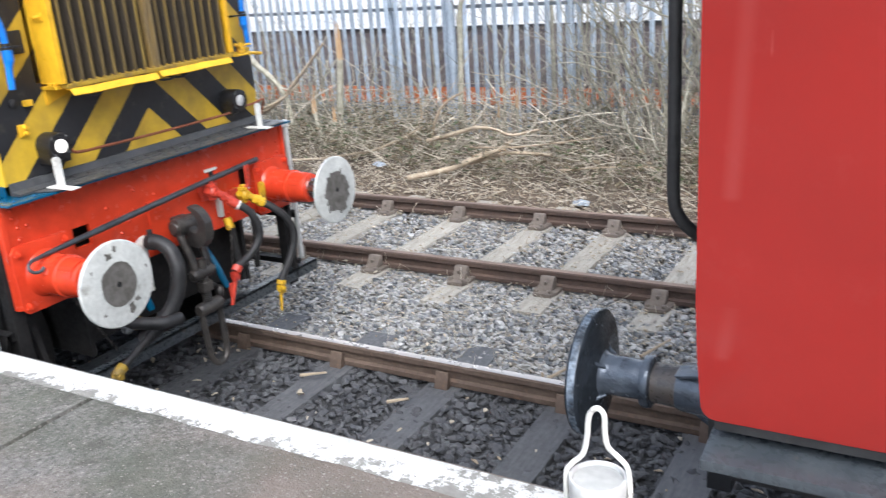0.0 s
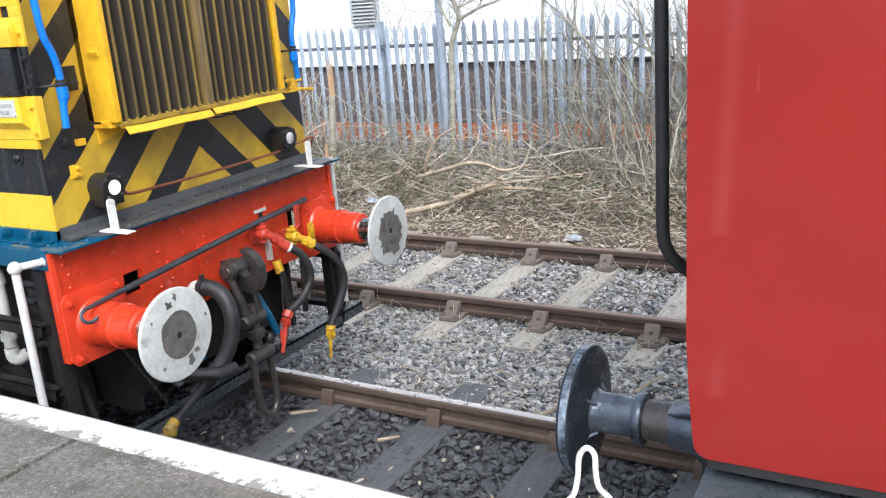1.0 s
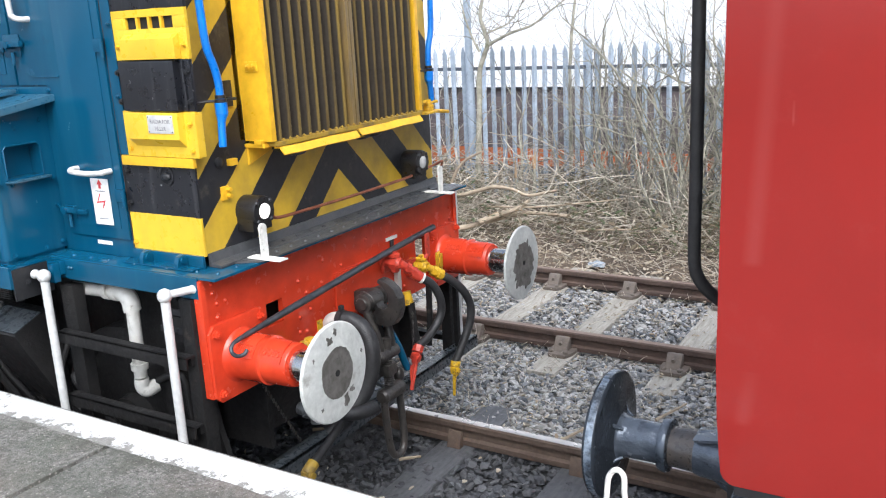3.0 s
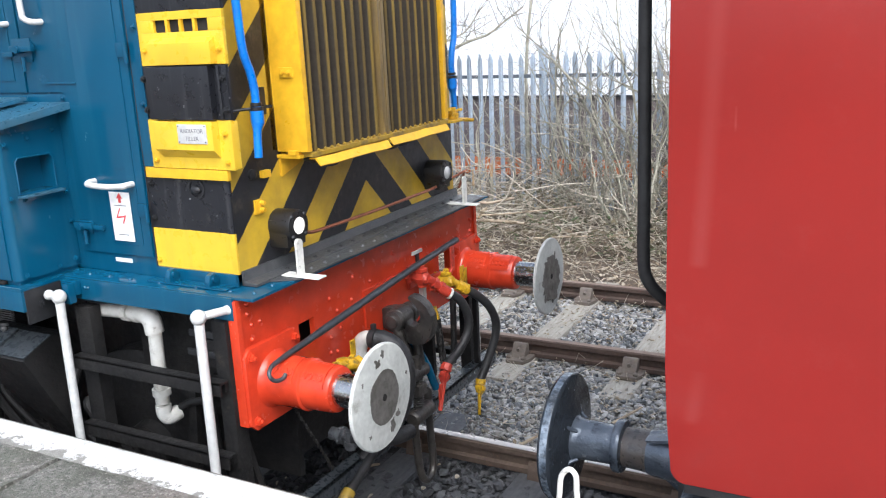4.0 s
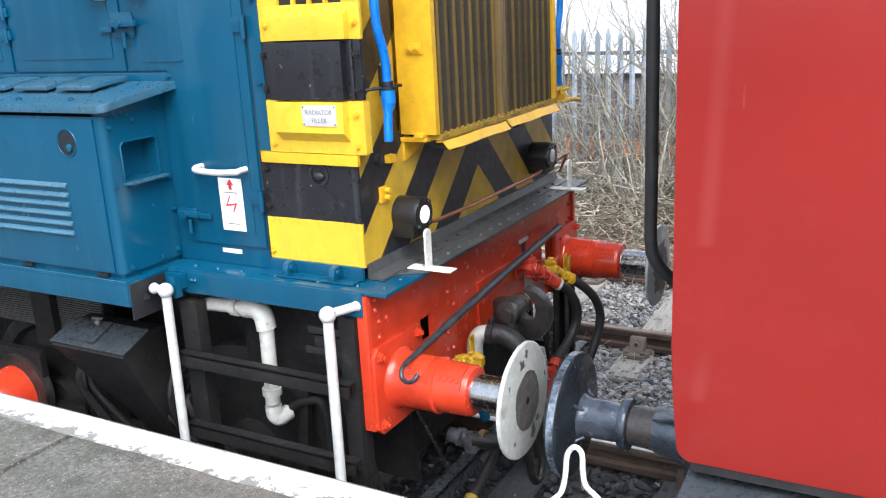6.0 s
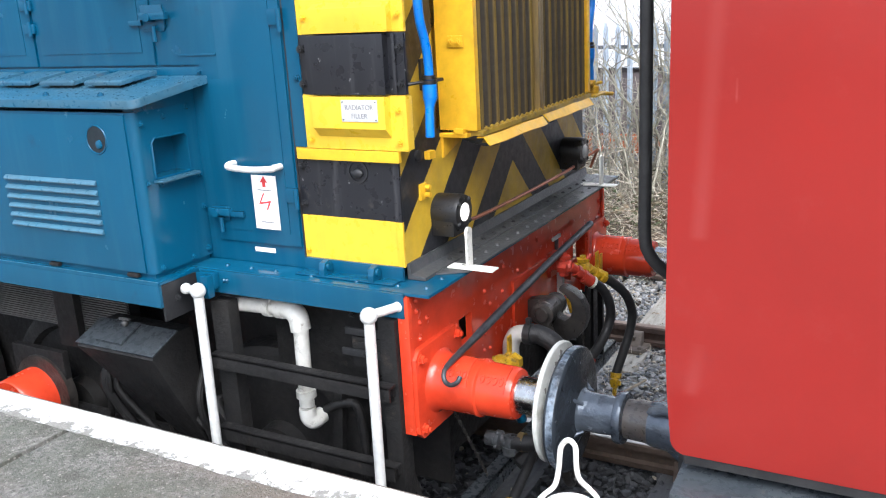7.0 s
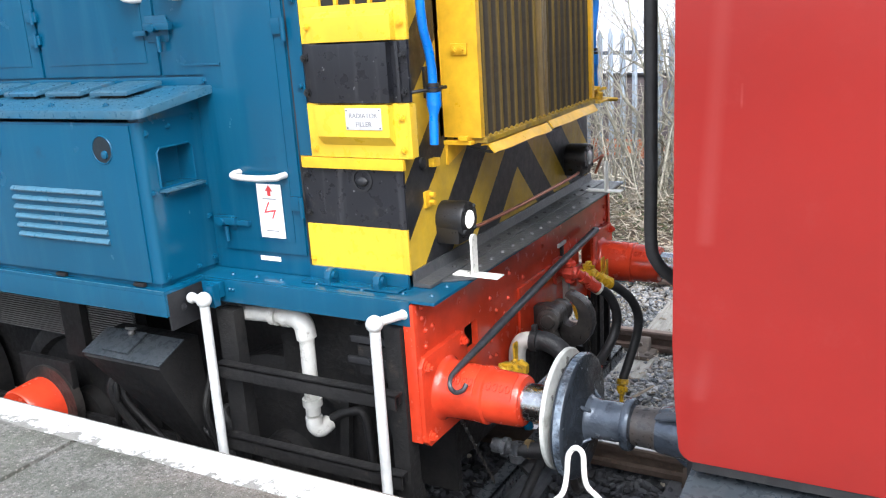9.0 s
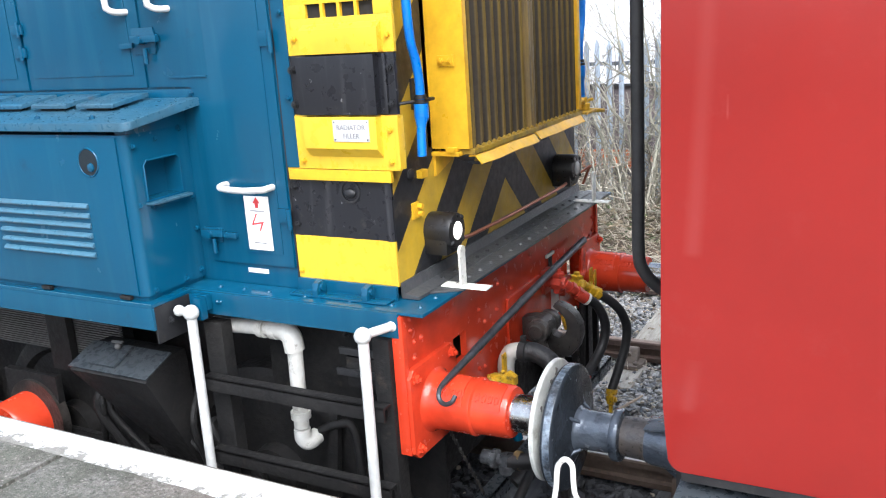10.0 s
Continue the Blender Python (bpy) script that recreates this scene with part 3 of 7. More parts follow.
def chair_mesh():
    bm = bmesh.new()
    prism(bm, [(-0.100, -0.12), (-0.07, -0.205), (0.07, -0.205), (0.100, -0.12), (0.100, 0.12), (0.07, 0.205), (-0.07, 0.205), (-0.100, 0.12)], "z", 0.0, 0.030, 0.007)
    for s in (-1, 1):
        prism(bm, [(s * 0.038, 0.030), (s * 0.150, 0.028), (s * 0.118, 0.072), (s * 0.090, 0.118), (s * 0.066, 0.128), (s * 0.038, 0.120)], "x", -0.056, 0.056, 0.014)
        for dx in (-0.058, 0.058):
            lathe(bm, "z", (dx, s * 0.165, 0.030), [(0, 0.020), (0.014, 0.020), (0.022, 0.011)], 8)
    lathe(bm, "y", (0, 0, 0.085), [(-0.128, 0.014), (-0.085, 0.014)], 8)
    return mesh_from("chair", bm, M["chair"])


CHAIR = chair_mesh()
bm = bmesh.new()
box(bm, -0.03, 0.03, -0.06, 0.06, -0.02, 0.004)
for s in (-1, 1):
    prism(bm, [(s * 0.036, 0.0), (s * 0.085, 0.0), (s * 0.070, 0.055), (s * 0.052, 0.100), (s * 0.036, 0.100)], "x", -0.045, 0.045, 0.005)
CHAIR_SUNK = mesh_from("chair", bm, M["rail"])


def sleeper(x, yc, material, seed, lab, group, skew=0.0, chair=None):
    r = random.Random(seed)
    root = thing("railway_sleeper", (x, yc, -0.29), lab, "sleeper", group)
    bm = bmesh.new()
    w = 0.116 + r.uniform(-0.008, 0.008)
    ends = (1.30 + r.uniform(-0.06, 0.05), 1.30 + r.uniform(-0.06, 0.05))
    box(bm, x - w, x + w, yc - ends[0], yc + ends[1], -0.29, -0.150 + r.uniform(-0.004, 0.004), 0.010)
    bmesh.ops.subdivide_edges(bm, edges=[e for e in bm.edges if e.calc_length() > 0.5], cuts=10, use_grid_fill=True)
    for v in bm.verts:
        v.co.x += 0.008 * noise.noise(Vector((v.co.x * 3, v.co.y * 4, seed)))
        v.co.z += 0.005 * noise.noise(Vector((v.co.x * 9, v.co.y * 5, seed + 7)))
    part("timber", bm, material, root)
    for s in (-1, 1):
        piece("rail_chair", chair or CHAIR, root, (x, yc + s * RAIL_Y, -0.150))
    root.rotation_euler = (0, 0, radians(skew))
    return root


for i in range(-22, 9):
    sleeper(-2.57 + 0.80 * i, 0.0, M["sleeper_dark"], 50 + i, "black oil-soaked timber sleeper with cast rail chairs", "sleepers of the platform track", 0.4 * math.sin(i * 2.1), CHAIR_SUNK)
second = {-4: -5.85, -3: -5.02, -2: -4.18, -1: -3.325, 0: -2.585, 1: -1.735, 2: -0.95}
for i in range(-22, 9):
    sleeper(second.get(i, -2.6 + 0.81 * i), TRACK_2, M["sleeper_grey"], 90 + i, "split weathered grey timber sleeper with rusty chairs", "sleepers of the far track", 0.9 * math.sin(i * 1.7))


# ---- fence and works building behind it ----
FENCE_Y = 7.2
fence = thing("palisade_fence", (-4.5, FENCE_Y, -0.1), "galvanised steel palisade fence with pointed pales", "fence")
bm = bmesh.new()
W = 0.034
sec = [(-W, 0.0), (-0.018, 0.0), (-0.011, -0.012), (0.011, -0.012), (0.018, 0.0), (W, 0.0), (W, 0.004), (-W, 0.004)]
bot, mid = [bm.verts.new((a, b, 0)) for a, b in sec], [bm.verts.new((a, b, 1.96)) for a, b in sec]
for i in range(8):
    bm.faces.new((bot[i], bot[(i + 1) % 8], mid[(i + 1) % 8], mid[i]))
heights = (1.99, 2.03, 2.065, 2.065, 2.03, 1.99)
tips = [bm.verts.new((a, b, h)) for (a, b), h in zip(sec[:6], heights)] + [bm.verts.new((sec[6][0], sec[6][1], 1.99)), bm.verts.new((sec[7][0], sec[7][1], 1.99))]
for i in range(8):
    bm.faces.new((mid[i], mid[(i + 1) % 8], tips[(i + 1) % 8], tips[i]))
bm.faces.new(tips)
PALE = mesh_from("pale", bm, M["galv"], (0, 0, 0), 20)
fr = random.Random(4)
for i in range(104):
    x = -13.2 + 0.1505 * i
    piece("pale", PALE, fence, (x, FENCE_Y, -0.12 + fr.uniform(-0.012, 0.012)), (0, radians(fr.uniform(-0.7, 0.7)), radians(fr.uniform(-4, 4))))
for z in (0.28, 1.66):
    bm = boxes((-13.4, 2.4, FENCE_Y + 0.008, FENCE_Y + 0.014, z - 0.022, z + 0.022), (-13.4, 2.4, FENCE_Y + 0.008, FENCE_Y + 0.05, z + 0.016, z + 0.022))
    part("fence_rail", bm, M["fence_rail"], fence, "dark weathered horizontal rail")
for x in (-12.55, -9.80, -7.05, -4.35, -1.60):
    bm = boxes((x - 0.042, x + 0.042, FENCE_Y + 0.055, FENCE_Y + 0.063, -0.15, 2.0), (x - 0.042, x + 0.042, FENCE_Y + 0.147, FENCE_Y + 0.155, -0.15, 2.0), (x - 0.004, x + 0.004, FENCE_Y + 0.063, FENCE_Y + 0.147, -0.15, 2.0))
    part("fence_post", bm, M["galv"], fence)
bm = bmesh.new()
lathe(bm, "z", (-5.955, FENCE_Y - 0.12, -0.15), [(0, 0.052), (4.6, 0.046), (4.62, 0.03)], 20)
single("steel_post", bm, M["galv"], (-5.955, FENCE_Y - 0.12, -0.15), "pale grey round steel post before the fence", "post")

B_Y = 9.0
works = thing("works_building", (-4.0, B_Y, -0.1), "long works building of dark brick under white sheeting", "building")
part("brick_plinth", boxes((-40, 30, B_Y, B_Y + 0.3, -0.2, 1.235)), M["brick"], works, "dark brick lower wall")
part("brick_band", boxes((-40, 30, B_Y - 0.006, B_Y - 0.001, 0.03, 0.30)), M["orange_brick"], works, "orange brick band")
part("flashing", boxes((-40, 30, B_Y - 0.05, B_Y + 0.1, 1.225, 1.255), bevel=0.004), M["trim"], works)
bm = bmesh.new()
prof = []
x = -40.0
while x < 30:
    prof += [(x, 0.0), (x + 0.14, 0.0), (x + 0.155, -0.012), (x + 0.185, -0.012)]
    x += 0.2
lo, hi = [bm.verts.new((a, B_Y - 0.01 + b, 1.255)) for a, b in prof], [bm.verts.new((a, B_Y - 0.01 + b, 5.6)) for a, b in prof]
for i in range(len(prof) - 1):
    bm.faces.new((lo[i], lo[i + 1], hi[i + 1], hi[i]))
part("cladding", bm, M["clad"], works, "white ribbed sheet cladding", 20)
part("roof", boxes((-40.2, 30.2, B_Y - 0.15, B_Y + 20, 5.6, 5.75)), M["vent"], works)
bm = boxes((-40, 30, B_Y + 0.3, B_Y + 20, -0.2, 5.6))
part("core_wall", bm, M["brick"], works)
VX0, VX1, VZ0, VZ1 = -8.62, -8.16, 1.93, 2.46
vent = part("vent_frame", boxes((VX0, VX1, B_Y - 0.10, B_Y - 0.03, VZ1, VZ1 + 0.03), (VX0, VX1, B_Y - 0.10, B_Y - 0.03, VZ0 - 0.03, VZ0), (VX0 - 0.03, VX0, B_Y - 0.10, B_Y - 0.03, VZ0, VZ1), (VX1, VX1 + 0.03, B_Y - 0.10, B_Y - 0.03, VZ0, VZ1)), M["vent"], works, "grey louvred wall vent")
bm = bmesh.new()
prism(bm, [(0, 0), (-0.06, -0.045), (-0.06, -0.055), (0, -0.01)], "x", VX0, VX1)
SLAT = mesh_from("slat", bm, M["vent"])
for i in range(9):
    piece("slat", SLAT, vent, (0, B_Y - 0.035, VZ1 - i * 0.057))

# ---- carriage ----
CX, CY = -0.53, -1.37
coach = thing("railway_carriage", (2.0, 0, 0), "crimson red painted railway carriage with black underframe", "carriage")
bm = bmesh.new()
# side sheet with a rounded lower corner, standing a little proud of the end
out = [(CX, 3.55), (CX, 1.50), (CX + 0.006, 1.36), (CX + 0.014, 1.26)] + [(CX + 0.060 - 0.042 * math.cos(a), 1.222 - 0.042 * math.sin(a)) for a in [math.pi / 2 * k / 8 for k in range(1, 9)]] + [(9.0, 1.18), (9.0, 3.55)]
prism(bm, out, "y", CY, CY + 0.035, 0.007)
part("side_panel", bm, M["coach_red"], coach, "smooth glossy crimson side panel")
bm = boxes((CX + 0.02, CX + 0.06, CY + 0.036, -CY, 1.2, 3.55), bevel=0.004)
part("end_wall", bm, M["black"], coach, "black painted carriage end")
part("far_side", boxes((CX, 9.0, -CY - 0.034, -CY, 1.18, 3.55)), M["coach_red"], coach)
bm = bmesh.new()
prism(bm, [(CY, 3.55), (CY + 0.25, 3.78), (CY + 0.8, 3.92), (0, 3.96), (-CY - 0.8, 3.92), (-CY - 0.25, 3.78), (-CY, 3.55)], "x", CX, 9.0)
part("roof", bm, M["tread"], coach)
part("solebar", boxes((CX + 0.07, 9.0, CY + 0.10, CY + 0.16, 0.95, 1.20)), M["black"], coach)
part("floor", boxes((CX + 0.07, 9.0, CY + 0.16, -CY - 0.04, 1.1, 1.2)), M["black"], coach)
part("far_solebar", boxes((CX + 0.07, 9.0, -CY - 0.16, -CY - 0.10, 0.95, 1.20)), M["black"], coach)
# added black strip stands in for the dark gap below the side panel
part("gap_strip", boxes((CX + 0.055, 9.0, CY + 0.004, CY + 0.05, 1.155, 1.182)), M["rubber"], coach, "black strip below the side panel")
bm = bmesh.new()
prism(bm, [(CY + 0.09, 1.135), (CY - 0.085, 1.112), (CY - 0.090, 1.085), (CY + 0.09, 1.105)], "x", CX + 0.04, 9.0, 0.006)
step = part("footboard", bm, M["coach_under"], coach, "worn dark grey footboard")
part("headstock", boxes((CX + 0.0, CX + 0.07, -1.20, 1.20, 0.86, 1.17), bevel=0.006), M["black"], coach)
bm = bmesh.new()
PX, PY = -0.648, -1.15
tube(bm, [(PX - 0.004, PY, 3.3), (PX - 0.002, PY, 2.6), (PX, PY, 1.95), (PX, PY, 1.72), (PX + 0.012, PY + 0.005, 1.655), (PX + 0.05, PY + 0.03, 1.60), (PX + 0.13, PY + 0.08, 1.53), (PX + 0.20, PY + 0.1, 1.50)], 0.0175, 14)
part("end_conduit", bm, M["rubber"], coach, "black upright conduit bent into the carriage end")


def coach_buffer(y):
    z = 0.988
    bm = bmesh.new()
    lathe(bm, "x", (0, y, z), [(-0.940, 0.085), (-0.952, 0.12), (-0.958, 0.200), (-0.962, 0.213), (-0.967, 0.2165), (-0.992, 0.2165), (-0.999, 0.212), (-1.006, 0.17), (-1.013, 0.10), (-1.016, 0.03)], 72)
    head = part("buffer_head", bm, M["buffer_black"], coach, "large round black carriage buffer head")
    bm = bmesh.new()
    lathe(bm, "x", (0, y, z), [(-0.990, 0.2168), (-0.969, 0.2172), (-0.966, 0.2165), (-0.988, 0.2158)], 72, False)
    # band that carries the painted reflection round the rim
    part("sheen_rim", bm, M["rim_sheen"], head, "dark rim with a painted bluish sheen")
    bm = bmesh.new()
    lathe(bm, "x", (0, y, z), [(-0.948, 0.086), (-0.940, 0.078), (-0.930, 0.071), (-0.905, 0.0685), (-0.80, 0.0665), (-0.795, 0.0665)], 40)
    for k in range(4):
        a = k * math.pi / 2 + 0.8
        # weld webs between head and shank
        ca, sa = math.cos(a), math.sin(a)
        tube(bm, [(-0.957, y + 0.102 * ca, z + 0.102 * sa), (-0.940, y + 0.086 * ca, z + 0.086 * sa), (-0.918, y + 0.072 * ca, z + 0.072 * sa)], lambda t: 0.009 - 0.003 * t, 8)
    part("buffer_shank", bm, M["shank_paint"], head, "shiny black buffer shank")
    bm = bmesh.new()
    lathe(bm, "x", (0, y, z), [(-0.818, 0.068), (-0.814, 0.086), (-0.808, 0.089), (-0.792, 0.089), (-0.786, 0.086), (-0.782, 0.068)], 40)
    part("buffer_collar", bm, M["shank_paint"], coach)
    bm = bmesh.new()
    lathe(bm, "x", (0, y, z), [(-0.80, 0.0655), (-0.72, 0.069), (-0.66, 0.074)], 40)
    part("buffer_tube", bm, M["rusty_tube"], coach, "rubbed rusty buffer tube")
    bm = bmesh.new()
    lathe(bm, "x", (0, y, z), [(-0.70, 0.0735), (-0.685, 0.078), (CX - 0.09, 0.083), (CX - 0.03, 0.098), (CX, 0.105)], 32)
    box(bm, CX - 0.02, CX + 0.0, y - 0.16, y + 0.16, z - 0.16, z + 0.16, 0.005)
    part("buffer_socket", bm, M["shank_paint"], coach)
    # web plate under the socket
    bm = bmesh.new()
    prism(bm, [(-0.665, z - 0.068), (-0.60, z - 0.115), (CX, z - 0.190), (CX, z - 0.07), (-0.66, z - 0.060)], "y", y - 0.020, y - 0.006, 0.002)
    part("socket_web", bm, M["shank_paint"], coach)
    bm = bmesh.new()
    prism(bm, [(-0.70, z + 0.072), (CX - 0.05, z + 0.094), (CX, z + 0.12), (CX, z + 0.086), (-0.69, z + 0.066)], "y", y - 0.075, y + 0.03, 0.003)
    part("socket_web", bm, M["shank_paint"], coach)
    return head


COACH_HEADS = [coach_buffer(-0.8635), coach_buffer(0.8635)]
for x in (1.2, 3.7):
    for y in (-RAIL_Y, RAIL_Y):
        bm = bmesh.new()
        lathe(bm, "y", (x, y, 0.457), [(-0.065, 0.457), (-0.05, 0.457), (0.055, 0.447), (0.065, 0.44)], 40)
        part("wheel", bm, M["underframe"], coach)

# ---- white hand lamp on the platform ----
LX, LY = -0.645, -1.76
lamp = thing("hand_lamp", (LX, LY, PZ), "white painted metal hand lamp standing on the platform", "lamp")
bm = bmesh.new()
lathe(bm, "z", (LX, LY, PZ), [(0, 0.070), (0.012, 0.072), (0.02, 0.068), (0.255, 0.066), (0.273, 0.068), (0.288, 0.068), (0.293, 0.0655), (0.293, 0.060), (0.282, 0.058), (0.281, 0.01)], 40)
part("lamp_body", bm, M["white"], lamp)
bm = bmesh.new()
lathe(bm, "z", (LX, LY, PZ), [(0.2815, 0.0575), (0.2845, 0.0570), (0.2870, 0.004)], 36)
# greyer than the body, which puts the top's shading into colour
part("lamp_top", bm, M["lamp_top"], lamp, "greyish white flat top")
bm = bmesh.new()
tube(bm, [(LX - 0.074, LY - 0.01, PZ + 0.18), (LX - 0.074, LY - 0.01, PZ + 0.285), (LX - 0.060, LY - 0.008, PZ + 0.315), (LX - 0.034, LY - 0.003, PZ + 0.345), (LX - 0.024, LY, PZ + 0.39), (LX - 0.018, LY, PZ + 0.445), (LX + 0.0, LY, PZ + 0.468),
          (LX + 0.017, LY, PZ + 0.455), (LX + 0.019, LY, PZ + 0.41), (LX + 0.026, LY, PZ + 0.375), (LX + 0.050, LY + 0.004, PZ + 0.350), (LX + 0.068, LY + 0.008, PZ + 0.325), (LX + 0.073, LY + 0.01, PZ + 0.27), (LX + 0.073, LY + 0.01, PZ + 0.18)], 0.0066, 10)
part("carrying_handle", bm, M["white_worn"], lamp, "bent chipped white wire handle")

# ---- shunting locomotive (built where it comes to rest) ----
BX = -1.52
loco = thing("shunting_locomotive", (-3.0, 0, 0), "blue diesel shunting locomotive with striped front and red buffer beam", "locomotive")


def dome(r, h, material, n=8, name="rivet"):
    bm = bmesh.new()
    lathe(bm, "z", (0, 0, 0), [(0, r), (h * 0.55, r * 0.85), (h, r * 0.4)], n)
    return mesh_from(name, bm, material)


def hexbolt(r, h, material, name="bolt"):
    bm = bmesh.new()
    lathe(bm, "z", (0, 0, 0), [(0, r * 1.35), (h * 0.25, r * 1.35), (h * 0.25, r), (h, r), (h, r * 0.55), (h * 1.5, r * 0.5)], 6)
    return mesh_from(name, bm, material)


FRONT, NEAR, UP = (0, radians(90), 0), (radians(90), 0, 0), (0, 0, 0)
RIV_RED, RIV_GREY, RIV_BLUE, RIV_BLACK = dome(0.011, 0.010, M["loco_red"]), dome(0.010, 0.008, M["tread"]), dome(0.010, 0.008, M["blue"]), dome(0.011, 0.008, M["black"])
BOLT_RED, BOLT_BLUE, BOLT_YEL, BOLT_BLACK = hexbolt(0.017, 0.018, M["loco_red"]), hexbolt(0.011, 0.010, M["blue"]), hexbolt(0.010, 0.009, M["yellow"]), hexbolt(0.012, 0.012, M["black"])

# buffer beam: a plate with two slots, and an edge angle at the side
T0, T1 = BX - 0.028, BX
bm = bmesh.new()
HALF, Z0, Z1 = 1.03, 0.858, 1.388
slots = [(-0.66, -0.55, 1.055, 1.165), (0.585, 0.70, 1.03, 1.17)]
ycut, zcut = [-HALF, -0.66, -0.55, 0.585, 0.70, HALF], [Z0, 1.03, 1.055, 1.165, 1.17, Z1]
for a, b in zip(ycut, ycut[1:]):
    for c, d in zip(zcut, zcut[1:]):
        if not any(h[0] - 1e-6 <= a and b <= h[1] + 1e-6 and h[2] - 1e-6 <= c and d <= h[3] + 1e-6 for h in slots):
            box(bm, T0, T1, a, b, c, d)
bmesh.ops.remove_doubles(bm, verts=bm.verts, dist=1e-5)
bm.verts.index_update()
seen = {}
for f in bm.faces:
    seen.setdefault(frozenset(v.index for v in f.verts), []).append(f)
bmesh.ops.delete(bm, geom=[f for fs in seen.values() if len(fs) > 1 for f in fs], context="FACES")
beam = part("buffer_beam", bm, M["loco_red"], loco, "bright red buffer beam plate")
part("beam_edge", boxes((BX - 0.032, BX + 0.012, -HALF - 0.012, -HALF + 0.018, Z0, Z1 - 0.005), bevel=0.003), M["loco_red"], beam)
part("beam_edge", boxes((BX - 0.032, BX + 0.012, HALF - 0.018, HALF + 0.012, Z0, Z1 - 0.005), bevel=0.003), M["loco_red"], beam)
# dark sheet behind the slots stands in for the shade inside
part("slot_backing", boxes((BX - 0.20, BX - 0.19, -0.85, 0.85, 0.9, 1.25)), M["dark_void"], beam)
for y in [-0.97 + 0.125 * k for k in range(16)]:
    piece("rivet", RIV_RED, beam, (BX, y, 1.352), FRONT)
for y, z in ((-0.95, 1.26), (-0.90, 1.26), (-0.955, 1.20), (0.97, 1.2), (0.93, 1.18), (-0.43, 1.21), (-0.38, 1.14), (-0.30, 1.10), (-0.26, 1.155), (-0.36, 1.05), (-0.44, 1.03), (-0.45, 0.96),
             (-0.40, 0.95), (-0.62, 0.95), (-0.58, 0.97), (-0.24, 1.26), (0.12, 1.28), (0.33, 1.10), (0.40, 1.0), (0.40, 0.92), (0.45, 0.93), (0.97, 1.27), (-0.97, 1.31), (0.40, 1.24), (-0.1, 1.2)):
    piece("rivet", RIV_RED, beam, (BX, y, z), FRONT)
# stiffening plate behind the drawhook
part("draw_plate", boxes((BX + 0.0005, BX + 0.014, -0.17, 0.20, 0.88, 1.17), bevel=0.004), M["loco_red"], beam)
part("number_tab", boxes((BX + 0.001, BX + 0.010, 0.30, 0.40, 1.222, 1.240), bevel=0.002), M["white_worn"], beam, "small white enamel tab")
part("tab_stalk", boxes((BX + 0.001, BX + 0.012, 0.335, 0.362, 1.13, 1.221), bevel=0.003), M["black"], beam)
part("hose_bracket", boxes((BX + 0.0005, BX + 0.03, 0.355, 0.385, 0.93, 1.08), bevel=0.004), M["pvc"], beam, "grey-white upright hose bracket")


# footplate, valances, walkway
fp = part("footplate", boxes((-6.0, -1.425, -1.035, 1.035, 1.388, 1.400), bevel=0.003), M["blue"], loco, "blue footplate with worn grey front")
bm = bmesh.new()
prism(bm, [(-1.56, -0.86), (-1.408, -0.76), (-1.414, -0.50), (-1.408, -0.2), (-1.415, 0.2), (-1.408, 0.55), (-1.416, 0.96), (-1.56, 1.0)], "z", 1.4015, 1.409, 0.002)
part("tread_plate", bm, M["tread"], fp, "worn grey tread plate along the beam")
bm = bmesh.new()
prism(bm, [(-1.584, 1.402), (-1.51, 1.402), (-1.51, 1.414), (-1.568, 1.422), (-1.575, 1.46), (-1.584, 1.46)], "y", -0.905, 0.935, 0.002)
part("casing_angle", bm, M["tread"], fp, "worn dark grey angle along the casing's foot")
for y in [-0.72 + 0.098 * k for k in range(16)]:
    piece("rivet", RIV_GREY, fp, (-1.455, y, 1.409), UP)
    piece("rivet", RIV_BLACK, fp, (-1.535, y + 0.04, 1.416), UP)
for x, y in ((-1.47, -0.97), (-1.47, -0.86), (-1.58, -0.98), (-1.75, -0.99), (-1.95, -0.99), (-2.12, -0.99), (-2.24, -0.99), (-2.36, -0.99)):
    piece("rivet", RIV_BLUE, fp, (x, y, 1.400), UP)
part("valance", boxes((-2.46, -1.522, -1.045, -1.030, 1.305, 1.396), bevel=0.003), M["blue"], loco, "blue side valance")
part("far_valance", boxes((-6.0, -1.522, 1.030, 1.045, 1.305, 1.396), bevel=0.003), M["blue"], loco)
bm = boxes((-6.0, -2.463, -1.258, -1.037, 1.386, 1.400), (-6.0, -2.463, -1.258, -1.244, 1.2985, 1.386), bevel=0.003)
walkway = part("side_walkway", bm, M["blue"], loco, "blue walkway with deep valance")
part("walkway_lip", boxes((-6.0, -2.4635, -1.2587, -1.2557, 1.4002, 1.4020), bevel=0.0005), M["blue_light"], walkway, "thin pale blue lip of the walkway")
part("walkway_end", boxes((-2.472, -2.4635, -1.243, -1.046, 1.24, 1.385), bevel=0.002), M["black"], walkway)
part("corner_bracket", boxes((-2.452, -2.36, -1.075, -1.047, 1.33, 1.392), (-2.40, -2.362, -1.11, -1.0755, 1.30, 1.389), bevel=0.004), M["blue"], walkway)
piece("bolt", BOLT_BLACK, walkway, (-2.463, -1.17, 1.315), FRONT)
for x in (-2.335, -2.318):
    piece("rivet", RIV_BLUE, walkway, (x, -1.047, 1.36), NEAR)

